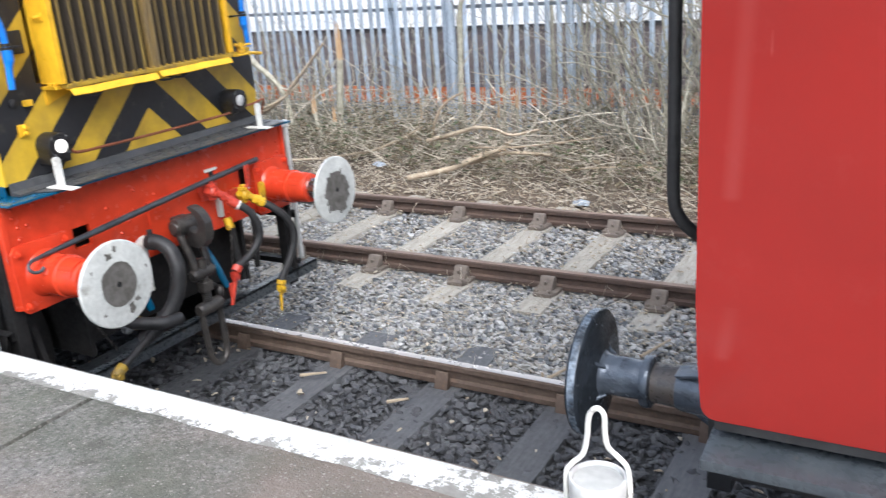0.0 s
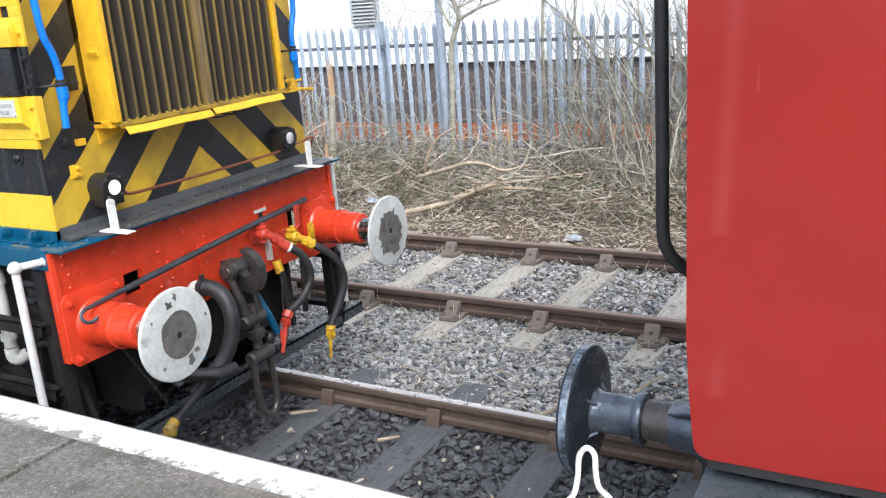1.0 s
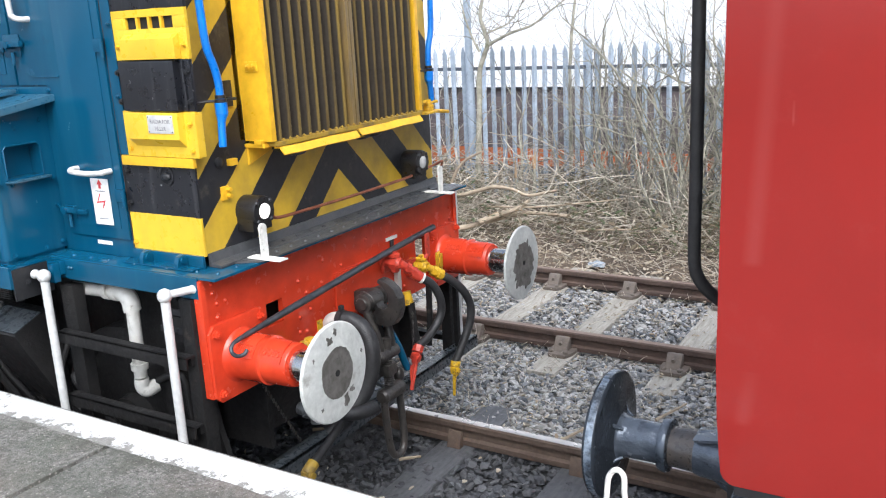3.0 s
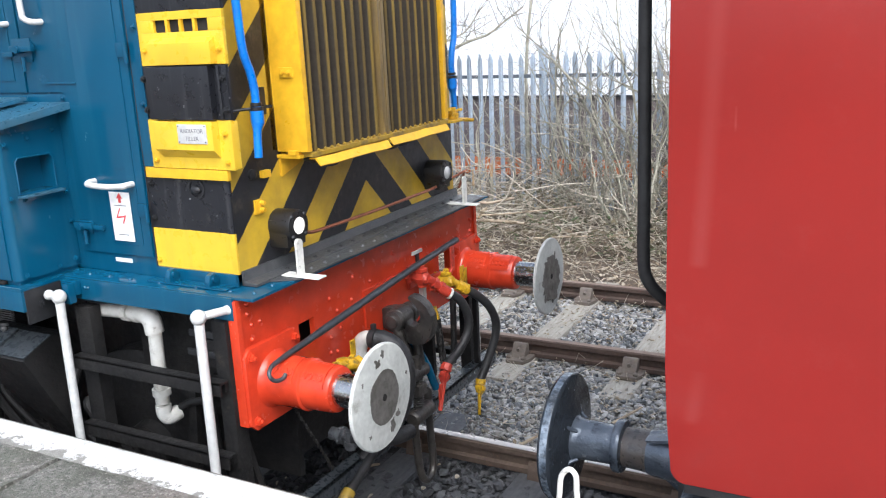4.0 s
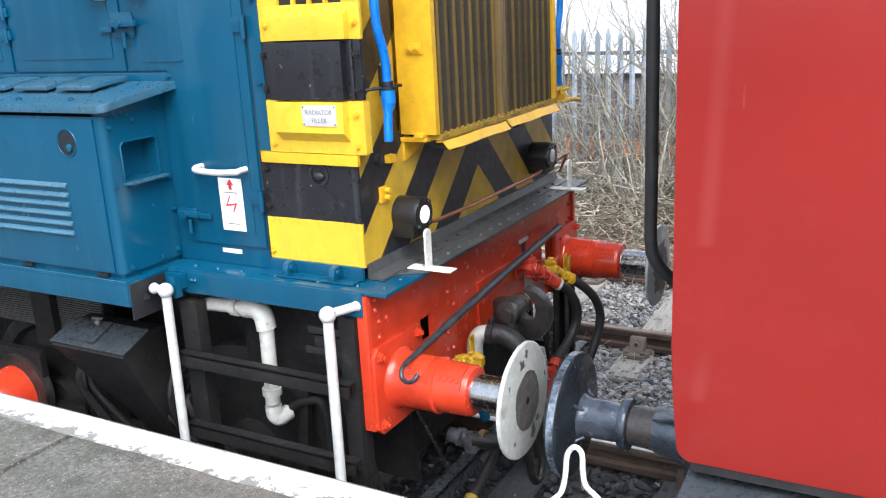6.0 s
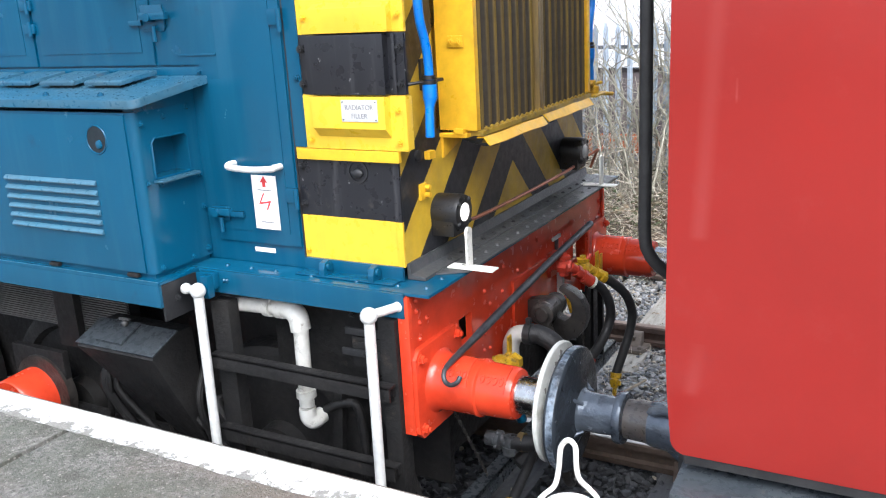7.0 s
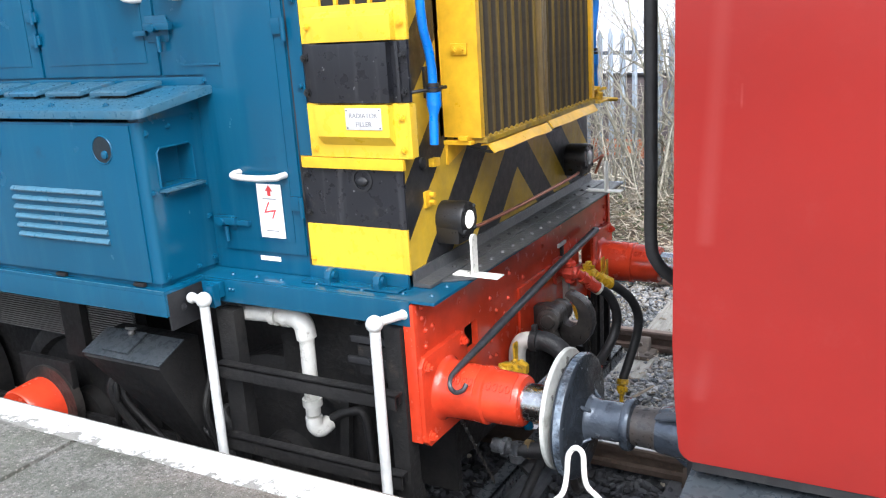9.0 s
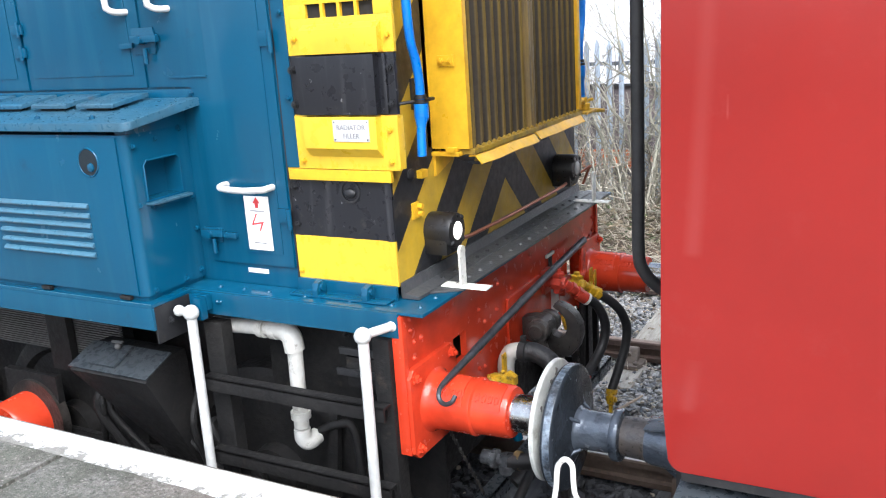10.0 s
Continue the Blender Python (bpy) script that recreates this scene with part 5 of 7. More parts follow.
def loco_buffer(y):
    z = 1.006
    bm = bmesh.new()
    w = 0.172
    prism(bm, [(y - w, z - w + 0.03), (y - w + 0.03, z - w), (y + w - 0.03, z - w), (y + w, z - w + 0.03), (y + w, z + w - 0.03), (y + w - 0.03, z + w), (y - w + 0.03, z + w), (y - w, z + w - 0.03)], "x", BX + 0.001, BX + 0.026, 0.004)
    lathe(bm, "x", (0, y, z), [(BX + 0.02, 0.128), (BX + 0.034, 0.112), (BX + 0.055, 0.106), (-1.330, 0.104), (-1.324, 0.107), (-1.312, 0.107), (-1.306, 0.098), (-1.185, 0.094), (-1.176, 0.089), (-1.172, 0.074)], 48)
    # raised cast panels, and studs on top
    for x0, x1, r in ((-1.442, -1.340, 0.1035), (-1.300, -1.196, 0.0955)):
        steps_ = [0.10 + 0.16 * k for k in range(8)]
        outl = [(y - r * math.sin(a), z + r * math.cos(a)) for a in steps_] + [(y - (r + 0.006) * math.sin(a), z + (r + 0.006) * math.cos(a)) for a in steps_[::-1]]
        prism(bm, outl, "x", x0, x1, 0.002)
        for k in range(4):
            for a in (-0.08, 0.02):
                ball(bm, (x0 + 0.015 + 0.025 * k, y - r * math.sin(a), z + r * math.cos(a)), 0.006, 1, 1, 0.7, 8, 5)
    c = part("buffer_casing", bm, M["loco_red"], loco, "glossy red buffer casing on a bolted flange")
    for dy in (-0.135, 0.135):
        for dz in (-0.135, 0.135):
            piece("bolt", BOLT_RED, c, (BX + 0.026, y + dy, z + dz), FRONT)
    for x0, r in ((-1.428, 0.1085), (-1.286, 0.1005)):
        for k in range(4):
            a = 0.80
            piece("raised_mark", MARK, c, (x0 + 0.0245 * k, y - r * math.sin(a), z + r * math.cos(a)), (a, 0, 0))
    bm = bmesh.new()
    lathe(bm, "x", (0, y, z), [(-1.25, 0.066), (-1.02, 0.066), (-1.010, 0.10), (-0.999, 0.204), (-0.995, 0.211), (-0.987, 0.211), (-0.982, 0.206), (-0.976, 0.13), (-0.974, 0.112)], 64)
    h = part("buffer_head", bm, M["disc"], loco, "round white buffer head with a worn dark middle")
    bm = bmesh.new()
    lathe(bm, "x", (0, y, z), [(-1.19, 0.0672), (-1.025, 0.0672)], 40, False)
    part("ram", bm, M["steel"], h, "bright steel buffer ram")
    bm = bmesh.new()
    ring = []
    for k in range(56):
        a = 2 * math.pi * k / 56
        r = 0.102 + 0.007 * noise.noise(Vector((math.cos(a) * 1.7, math.sin(a) * 1.7, y * 3))) + (0.004 if y < 0 else 0.020) * noise.noise(Vector((math.cos(a) * 9, math.sin(a) * 8, y * 3)))
        if y > 0:
            r *= 1.12 + 0.35 * abs(noise.noise(Vector((math.cos(a) * 5, math.sin(a) * 5, 2)))) + 0.15 * max(0, -math.sin(a))
        ring.append((y + r * math.cos(a), z + r * math.sin(a) * 1.03))
    prism(bm, ring, "x", -0.9775, -0.9725)
    part("worn_patch", bm, M["disc_worn"], h, "rubbed dark steel patch")
    if y < 0:
        for ang, rad, size, seed in ((1.75, 0.150, 0.024, 1), (1.50, 0.172, 0.013, 2), (-1.25, 0.142, 0.028, 3), (-0.85, 0.135, 0.018, 4), (2.5, 0.165, 0.009, 5), (0.2, 0.178, 0.008, 6), (-2.3, 0.16, 0.010, 7)):
            cy_, cz_ = y + rad * math.cos(ang), z + rad * math.sin(ang)
            xf = -0.976 - 0.006 * (rad - 0.13) / 0.076
            blot = []
            for k in range(18):
                a = 2 * math.pi * k / 18
                q = size * (0.8 + 0.9 * noise.noise(Vector((math.cos(a) * 1.6, math.sin(a) * 1.6, seed * 7.3))))
                blot.append((cy_ + q * math.cos(a) * 0.8, cz_ + q * math.sin(a)))
            bm = bmesh.new()
            prism(bm, blot, "x", xf - 0.004, xf + 0.0022)
            part("scuff", bm, M["disc_worn"], h)
    bm = bmesh.new()
    lathe(bm, "x", (0, y, z), [(-0.973, 0.014), (-0.9715, 0.014), (-0.9715, 0.001)], 16)
    # dark disc in place of a hole; its shade is in the colour
    part("centre_hole", bm, M["dark_void"], h)
    return h


HEADS = [loco_buffer(-0.8635), loco_buffer(0.8635)]

# hooked pole lying across the buffers
bm = bmesh.new()
tube(bm, [(-1.358, -0.965, 1.084), (-1.362, -0.985, 1.069), (-1.374, -1.012, 1.070), (-1.386, -1.026, 1.090), (-1.396, -1.012, 1.111), (-1.405, -0.96, 1.121), (-1.415, -0.75, 1.133), (-1.43, -0.45, 1.150), (-1.455, 0.10, 1.180), (-1.47, 0.66, 1.209), (-1.471, 0.70, 1.211)],
     lambda t: 0.0085 + 0.0085 * min(max((t - 0.45) / 0.22, 0), 1), 14)
part("shunting_pole", bm, M["bar"], loco, "grey hooked steel pole laid across the buffers")

# drawhook and screw coupling
bm = bmesh.new()
outline = [(-1.53, 0.945), (-1.45, 0.925), (-1.40, 0.892), (-1.36, 0.876), (-1.317, 0.873), (-1.275, 0.888), (-1.246, 0.925), (-1.230, 0.975), (-1.233, 1.03), (-1.256, 1.075), (-1.29, 1.104), (-1.325, 1.119), (-1.352, 1.121),
           (-1.358, 1.104), (-1.327, 1.084), (-1.304, 1.056), (-1.295, 1.020), (-1.302, 0.984), (-1.328, 0.964), (-1.360, 0.974), (-1.375, 1.004), (-1.382, 1.034), (-1.41, 1.050), (-1.46, 1.052), (-1.53, 1.035)]
prism(bm, outline, "y", -0.030, 0.030, 0.008)
lathe(bm, "y", (-1.425, 0, 0.995), [(-0.052, 0.046), (-0.044, 0.056), (0.044, 0.056), (0.052, 0.046)], 24)
dh = part("drawhook", bm, M["oily"], loco, "greasy forged drawhook")
bm = bmesh.new()
lathe(bm, "y", (-1.415, 0, 1.000), [(-0.098, 0.030), (-0.090, 0.036), (0.090, 0.036), (0.098, 0.030)], 20)
part("hook_pin", bm, M["oily"], dh)
bm = bmesh.new()
for s in (-1, 1):
    lathe(bm, "y", (-1.415, s * 0.072, 1.000), [(-0.018, 0.042), (-0.014, 0.052), (0.014, 0.052), (0.018, 0.042)], 20)
    tube(bm, [(-1.415, s * 0.072, 1.0), (-1.390, s * 0.066, 0.92), (-1.36, s * 0.052, 0.80), (-1.35, s * 0.050, 0.72)], 0.024, 12)
coup = part("screw_coupling", bm, M["oily"], loco, "dark oily screw coupling hanging from the hook")
bm = bmesh.new()
lathe(bm, "y", (-1.350, 0, 0.715), [(-0.085, 0.026), (-0.075, 0.036), (0.075, 0.036), (0.085, 0.026)], 18)
lathe(bm, "z", (-1.345, 0, 0.50), [(0.0, 0.024), (0.30, 0.024)], 16)
for k in range(16):
    lathe(bm, "z", (-1.345, 0, 0.51 + 0.012 * k), [(0.0, 0.024), (0.004, 0.029), (0.008, 0.024)], 14, False)
box(bm, -1.375, -1.315, -0.04, 0.04, 0.60, 0.66, 0.012)
part("coupling_screw", bm, M["oily"], coup)
bm = bmesh.new()
lathe(bm, "y", (-1.335, 0, 0.505), [(-0.092, 0.030), (-0.080, 0.040), (0.080, 0.040), (0.092, 0.030)], 18)
part("trunnion", bm, M["oily"], coup)
bm = bmesh.new()
tube(bm, [(-1.335, -0.070, 0.53), (-1.33, -0.071, 0.38), (-1.32, -0.066, 0.225), (-1.315, -0.042, 0.166), (-1.314, 0.0, 0.150), (-1.315, 0.042, 0.166), (-1.32, 0.066, 0.225), (-1.33, 0.071, 0.38), (-1.335, 0.070, 0.53)], 0.020, 12)
part("end_link", bm, M["oily"], coup, "long U-shaped end link")
bm = bmesh.new()
tube(bm, [(-1.35, 0.03, 0.63), (-1.37, 0.10, 0.60), (-1.38, 0.13, 0.56)], 0.012, 8)
ball(bm, (-1.38, 0.14, 0.54), 0.03, 1, 1, 1.4)
part("tommy_bar", bm, M["oily"], coup)

# vacuum standpipe and ribbed hose
bm = bmesh.new()
tube(bm, [(-1.47, -0.30, 0.70), (-1.47, -0.30, 0.88), (-1.465, -0.30, 0.945), (-1.44, -0.295, 0.985), (-1.39, -0.285, 0.990)], 0.036, 16)
stand = part("vacuum_standpipe", bm, M["pvc"], loco, "dirty white bent standpipe")
bm = bmesh.new()
hose_pts = smooth_path([(-1.40, -0.287, 0.990), (-1.34, -0.275, 0.985), (-1.275, -0.27, 0.945), (-1.235, -0.275, 0.86), (-1.235, -0.29, 0.76), (-1.26, -0.33, 0.65), (-1.31, -0.42, 0.545), (-1.36, -0.50, 0.49)], 30)
tube(bm, hose_pts, lambda t: 0.041 + 0.0006 * math.sin(t * 420), 18, False)
lathe(bm, "x", (0, -0.287, 0.990), [(-1.405, 0.046), (-1.375, 0.046)], 18)
box(bm, -1.40, -1.38, -0.30, -0.275, 1.03, 1.06, 0.004)
vac = part("vacuum_hose", bm, M["rubber"], loco, "thick ribbed black vacuum hose")
bm = bmesh.new()
lathe(bm, "x", (0, -0.56, 0.625), [(-1.47, 0.030), (-1.43, 0.030), (-1.425, 0.040), (-1.405, 0.040), (-1.40, 0.028), (-1.36, 0.026)], 16)
tube(bm, [(-1.365, -0.56, 0.655), (-1.362, -0.565, 0.62), (-1.365, -0.575, 0.575)], 0.026, 12)
lathe(bm, "z", (-1.362, -0.565, 0.60), [(-0.012, 0.034), (0.012, 0.034)], 12)
for a in (0.3, 1.9, 3.5, 5.0):
    ball(bm, (-1.415, -0.56 + 0.038 * math.cos(a), 0.625 + 0.038 * math.sin(a)), 0.010, u=8, v=6)
part("blank_cap", bm, M["coupler_grey"], vac, "scuffed grey hose coupling")
bm = bmesh.new()
tube(bm, [(-1.36, -0.56, 0.625), (-1.28, -0.53, 0.622), (-1.20, -0.46, 0.61), (-1.18, -0.36, 0.60)], 0.034, 14)
part("branch_hose", bm, M["rubber"], vac)
bm = bmesh.new()
lathe(bm, "x", (0, -0.54, 0.624), [(-1.335, 0.039), (-1.310, 0.039)], 18)
part("hose_clip", bm, M["mullion"], vac)
bm = bmesh.new()
tube(bm, [(-1.33, -0.36, 0.60), (-1.31, -0.46, 0.535), (-1.31, -0.58, 0.475), (-1.31, -0.69, 0.43)], 0.021, 10)
part("drain_hose", bm, M["rubber"], loco)
bm = bmesh.new()
tube(bm, [(-1.31, -0.68, 0.435), (-1.31, -0.71, 0.42), (-1.31, -0.735, 0.405)], 0.030, 10)
box(bm, -1.328, -1.288, -0.755, -0.705, 0.378, 0.422, 0.009)
tube(bm, [(-1.335, -0.73, 0.40), (-1.27, -0.73, 0.40)], 0.016, 8, False)
tube(bm, [(-1.31, -0.74, 0.40), (-1.29, -0.79, 0.395)], 0.012, 8, False)
part("hose_end", bm, M["yellow_dirty"], loco, "chipped yellow hose end")

# air cocks and hoses


def cock(y, z, material, lever_y, lever_z0, lever_z1, lab):
    bm = bmesh.new()
    lathe(bm, "x", (0, y, z), [(BX, 0.044), (BX + 0.014, 0.044), (BX + 0.016, 0.026), (-1.475, 0.026), (-1.470, 0.036), (-1.425, 0.038), (-1.418, 0.030), (-1.405, 0.026)], 8)
    lathe(bm, "z", (-1.447, y, z), [(-0.052, 0.016), (-0.044, 0.026), (0.030, 0.027), (0.036, 0.034), (0.050, 0.034), (0.054, 0.018), (0.066, 0.016)], 6)
    tube(bm, [(-1.415, y, z), (-1.398, y + 0.024, z - 0.022), (-1.355, y + 0.068, z - 0.072)], 0.0225, 12)
    for k, rr in ((0.30, 0.031), (0.75, 0.030)):
        p = Vector((-1.405, y + 0.014, z - 0.014)).lerp(Vector((-1.355, y + 0.068, z - 0.072)), k)
        q = Vector((0.5, 0.6, -0.62)) * 0.011
        tube(bm, [p - q, p + q], rr, 6, False)
    for k in range(4):
        a = k * 1.57 + 0.7
        ball(bm, (BX + 0.017, y + 0.034 * math.cos(a), z + 0.034 * math.sin(a)), 0.008, u=8, v=6)
    c = part("air_cock", bm, material, loco, lab)
    bm = boxes((-1.425, -1.418, lever_y - 0.022, lever_y + 0.022, lever_z0, lever_z1), bevel=0.003)
    tube(bm, [(-1.422, lever_y - 0.03, lever_z0 - 0.005), (-1.422, lever_y, lever_z0 + 0.02)], 0.012, 8, False)
    part("lever", bm, material, c)
    return c


cock(0.27, 1.118, M["red_worn"], 0.56, 1.08, 1.215, "chipped red air cock")
cock(0.53, 1.03, M["cock_yellow"], 0.665, 0.985, 1.08, "chipped yellow air cock")
part("second_lever", boxes((-1.40, -1.393, 0.64, 0.672, 0.96, 1.075), bevel=0.003), M["cock_yellow"], loco)
bm = bmesh.new()
tube(bm, [(-1.37, 0.325, 1.055), (-1.34, 0.352, 1.025)], 0.030, 12, False)
part("hose_union", bm, M["red_worn"], loco)
bm = bmesh.new()
tube(bm, [(-1.34, 0.352, 1.025), (-1.333, 0.36, 1.018)], 0.031, 12, False)
part("hose_clip", bm, M["white_worn"], loco)
bm = bmesh.new()
tube(bm, [(-1.345, 0.348, 1.03), (-1.30, 0.40, 0.975), (-1.275, 0.435, 0.88), (-1.28, 0.43, 0.79), (-1.30, 0.36, 0.71), (-1.32, 0.26, 0.665)], 0.0235, 12)
part("air_hose", bm, M["rubber"], loco, "black rubber air hose with a red end")
bm = bmesh.new()
tube(bm, [(-1.32, 0.262, 0.668), (-1.32, 0.236, 0.640)], 0.031, 8, False)
box(bm, -1.338, -1.302, 0.205, 0.245, 0.585, 0.645, 0.009)
tube(bm, [(-1.345, 0.225, 0.615), (-1.295, 0.225, 0.615)], 0.017, 8, False)
tube(bm, [(-1.32, 0.222, 0.60), (-1.32, 0.195, 0.53), (-1.32, 0.165, 0.45)], lambda t: 0.016 - 0.005 * t, 8)
box(bm, -1.326, -1.314, 0.165, 0.205, 0.50, 0.585, 0.004)
part("hose_end", bm, M["red_worn"], loco, "red painted hose end")
bm = bmesh.new()
tube(bm, [(-1.37, 0.60, 0.968), (-1.33, 0.635, 0.935), (-1.28, 0.69, 0.86), (-1.255, 0.725, 0.76), (-1.26, 0.715, 0.66), (-1.28, 0.66, 0.55), (-1.30, 0.60, 0.45)], 0.0235, 12)
part("air_hose", bm, M["rubber"], loco, "black rubber air hose with a yellow end")
bm = bmesh.new()
tube(bm, [(-1.30, 0.604, 0.455), (-1.30, 0.594, 0.428)], 0.030, 8, False)
box(bm, -1.318, -1.282, 0.565, 0.612, 0.385, 0.430, 0.009)
tube(bm, [(-1.325, 0.59, 0.405), (-1.272, 0.59, 0.405)], 0.015, 8, False)
tube(bm, [(-1.30, 0.585, 0.39), (-1.30, 0.575, 0.33), (-1.30, 0.568, 0.255)], lambda t: 0.012 - 0.004 * t, 8)
box(bm, -1.306, -1.294, 0.585, 0.630, 0.362, 0.405, 0.004)
part("hose_end", bm, M["cock_yellow"], loco, "yellow painted hose end")
bm = bmesh.new()
tube(bm, [(-1.40, 0.565, 1.0), (-1.36, 0.605, 0.968)], 0.030, 12, False)
part("yellow_union", bm, M["cock_yellow"], loco)
bm = bmesh.new()
tube(bm, [(-1.45, 0.36, 0.93), (-1.43, 0.36, 0.86)], 0.026, 10, False)
part("yellow_stub", bm, M["cock_yellow"], loco)
bm = bmesh.new()
tube(bm, [(-1.47, -0.50, 0.915), (-1.435, -0.48, 0.925), (-1.40, -0.43, 0.915)], 0.026, 12)
lathe(bm, "z", (-1.435, -0.475, 0.925), [(-0.035, 0.026), (0.018, 0.028), (0.030, 0.024), (0.034, 0.012)], 6)
lathe(bm, "y", (-1.40, -0.42, 0.915), [(-0.02, 0.036), (0.015, 0.036), (0.018, 0.028)], 6)
for k in range(6):
    a = k * 1.05
    ball(bm, (-1.435 + 0.03 * math.cos(a), -0.475 + 0.03 * math.sin(a), 0.943), 0.009, u=8, v=6)
box(bm, -1.425, -1.417, -0.435, -0.400, 0.945, 1.025, 0.003)
tube(bm, [(-1.421, -0.452, 0.948), (-1.421, -0.42, 0.950)], 0.010, 8, False)
part("yellow_fitting", bm, M["cock_yellow"], loco, "yellow pipe fitting behind the buffer")
bm = bmesh.new()
tube(bm, [(-1.42, 0.36, 0.87), (-1.40, 0.35, 0.72), (-1.36, 0.33, 0.55)], 0.020, 8)
tube(bm, [(-1.44, 0.58, 0.92), (-1.44, 0.57, 0.7), (-1.44, 0.55, 0.55)], 0.018, 8)
part("standpipe", bm, M["underframe"], loco)
# hanging chains
for y0, x0, z0, dy in ((0.28, -1.36, 0.84, -0.006), (-0.755, -1.51, 0.83, 0.0105)):
    bm = bmesh.new()
    for k in range(17):
        c = Vector((x0 + 0.003 * k, y0 + dy * k, z0 - 0.0225 * k))
        bmesh.ops.create_uvsphere(bm, u_segments=6, v_segments=4, radius=0.010, matrix=Matrix.Translation(c) @ Matrix.Rotation(k * 1.57, 4, "Z") @ Matrix.Diagonal((0.35, 0.8, 1.4, 1)))
    part("chain", bm, M["oily"], loco, "short hanging chain")

# steps, uprights and handrails at each front corner
HAND_FAR = 1.17
for s in (-1, 1):
    yo = s * 1.06
    bm = boxes((-1.625, -1.556, min(s * 0.99, yo), max(s * 0.99, yo), 0.25, 1.30), bevel=0.004)
    part("step_upright", bm, M["underframe"], loco)
    bm = boxes((-2.42, -2.33, min(s * 0.99, s * 1.05), max(s * 0.99, s * 1.05), 0.25, 1.27), bevel=0.004)
    part("step_upright", bm, M["underframe"], loco)
    for z in (1.068, 0.755, 0.40):
        bm = boxes((-2.40, -1.56, min(s * 1.07, s * 1.12), max(s * 1.07, s * 1.12), z - 0.010, z), (-2.40, -1.56, min(s * 1.110, s * 1.12), max(s * 1.110, s * 1.12), z - 0.055, z), bevel=0.003)
        box(bm, -2.40, -2.35, min(s * 1.04, s * 1.08), max(s * 1.04, s * 1.08), z - 0.05, z - 0.011)
        box(bm, -1.61, -1.57, min(s * 1.05, s * 1.08), max(s * 1.05, s * 1.08), z - 0.05, z - 0.011)
        part("step_board", bm, M["underframe"], loco, "black step board")
    bm = bmesh.new()
    for x, dx, ey in ((-1.597, 0.050, 1.035), (-2.375, -0.058, 1.152)):
        hy = 1.15 if s < 0 else HAND_FAR
        ball(bm, (x, s * hy, 1.345), 0.031)
        tube(bm, [(x, s * hy, 1.345), (x - 0.002, s * (hy + 0.003), 0.9), (x - 0.006, s * (hy + 0.005), 0.38)], 0.0195, 14)
        tube(bm, [(x, s * hy, 1.347), (x + dx * 0.6, s * (ey * 0.6 + hy * 0.4), 1.347), (x + dx, s * ey, 1.348)], 0.0165, 12)
        ball(bm, (x + dx, s * ey, 1.348), 0.022)
        part("handrail", bm, M["white"], loco, "white painted upright handrail")
        bm = bmesh.new()
    bm.free()
bm = boxes((-1.56, -1.50, -1.15, 1.22, 0.355, 0.375), (-1.508, -1.50, -1.15, 1.22, 0.30, 0.375), bevel=0.003)
part("guard_board", bm, M["coach_under"], loco, "dark cross board below the couplings")
bm = boxes((-1.53, -1.50, 0.98, 1.01, 0.30, 0.90), bevel=0.003)
part("guard_hanger", bm, M["underframe"], loco)
bm = bmesh.new()
tube(bm, [(-2.45, -0.955, 1.228), (-2.36, -0.955, 1.230), (-2.20, -0.955, 1.238), (-2.13, -0.955, 1.240)], 0.030, 16)
lathe(bm, "x", (0, -0.955, 1.238), [(-2.215, 0.041), (-2.185, 0.041)], 18)
lathe(bm, "x", (0, -0.955, 1.238), [(-2.155, 0.041), (-2.125, 0.041)], 18)
tube(bm, [(-2.14, -0.955, 1.240), (-2.10, -0.955, 1.238), (-2.066, -0.955, 1.215), (-2.056, -0.955, 1.16)], 0.040, 16)
tube(bm, [(-2.056, -0.955, 1.20), (-2.058, -0.958, 1.0), (-2.06, -0.96, 0.84)], 0.030, 16)
lathe(bm, "z", (-2.059, -0.959, 0.89), [(-0.012, 0.040), (0.018, 0.040)], 18)
tube(bm, [(-2.06, -0.96, 0.83), (-2.058, -0.96, 0.79), (-2.045, -0.945, 0.770), (-2.035, -0.90, 0.778)], 0.034, 16)
part("drain_pipe", bm, M["pvc"], loco, "grubby white plastic pipe with two bends")

# toolbox on the walkway
TX, TY = -2.495, -1.235
FACE, R_ = -4.3, 0.028
arc = [(TX - R_ + R_ * math.cos(a), TY + R_ - R_ * math.sin(a)) for a in [math.pi / 2 * k / 6 for k in range(7)]]
bm = bmesh.new()
prism(bm, [(FACE, -0.921), (FACE, TY), (TX - 0.0755, TY), (TX - 0.0755, -0.921)], "z", 1.420, 2.030)
tb = part("battery_box", bm, M["blue"], loco, "blue battery box with louvres and sloping lid")
part("box_door", boxes((FACE, TX - 0.040, TY - 0.007, TY - 0.0005, 1.424, 2.022), bevel=0.003), M["blue"], tb, "flush blue front door")


def lid_top(y):
    """Height of the sloping lid's upper face."""
    return 2.077 + (y + 1.255) * (2.134 - 2.077) / 0.325


LR = 0.045
lx = -2.402
edge_line = [(-4.33, -0.930), (-4.33, -1.255)] + [(lx - 0.050 - LR + LR * math.sin(a), -1.255 + LR * (1 - math.cos(a))) for a in [math.pi / 2 * k / 8 for k in range(9)]] + [(lx, -0.930)]
bm = bmesh.new()
up = [bm.verts.new((x, y, lid_top(y))) for x, y in edge_line]
dn = [bm.verts.new((x, y, lid_top(y) - 0.031)) for x, y in edge_line]
n = len(edge_line)
lf = [bm.faces.new(up), bm.faces.new(dn[::-1])] + [bm.faces.new((up[k], dn[k], dn[(k + 1) % n], up[(k + 1) % n])) for k in range(n)]
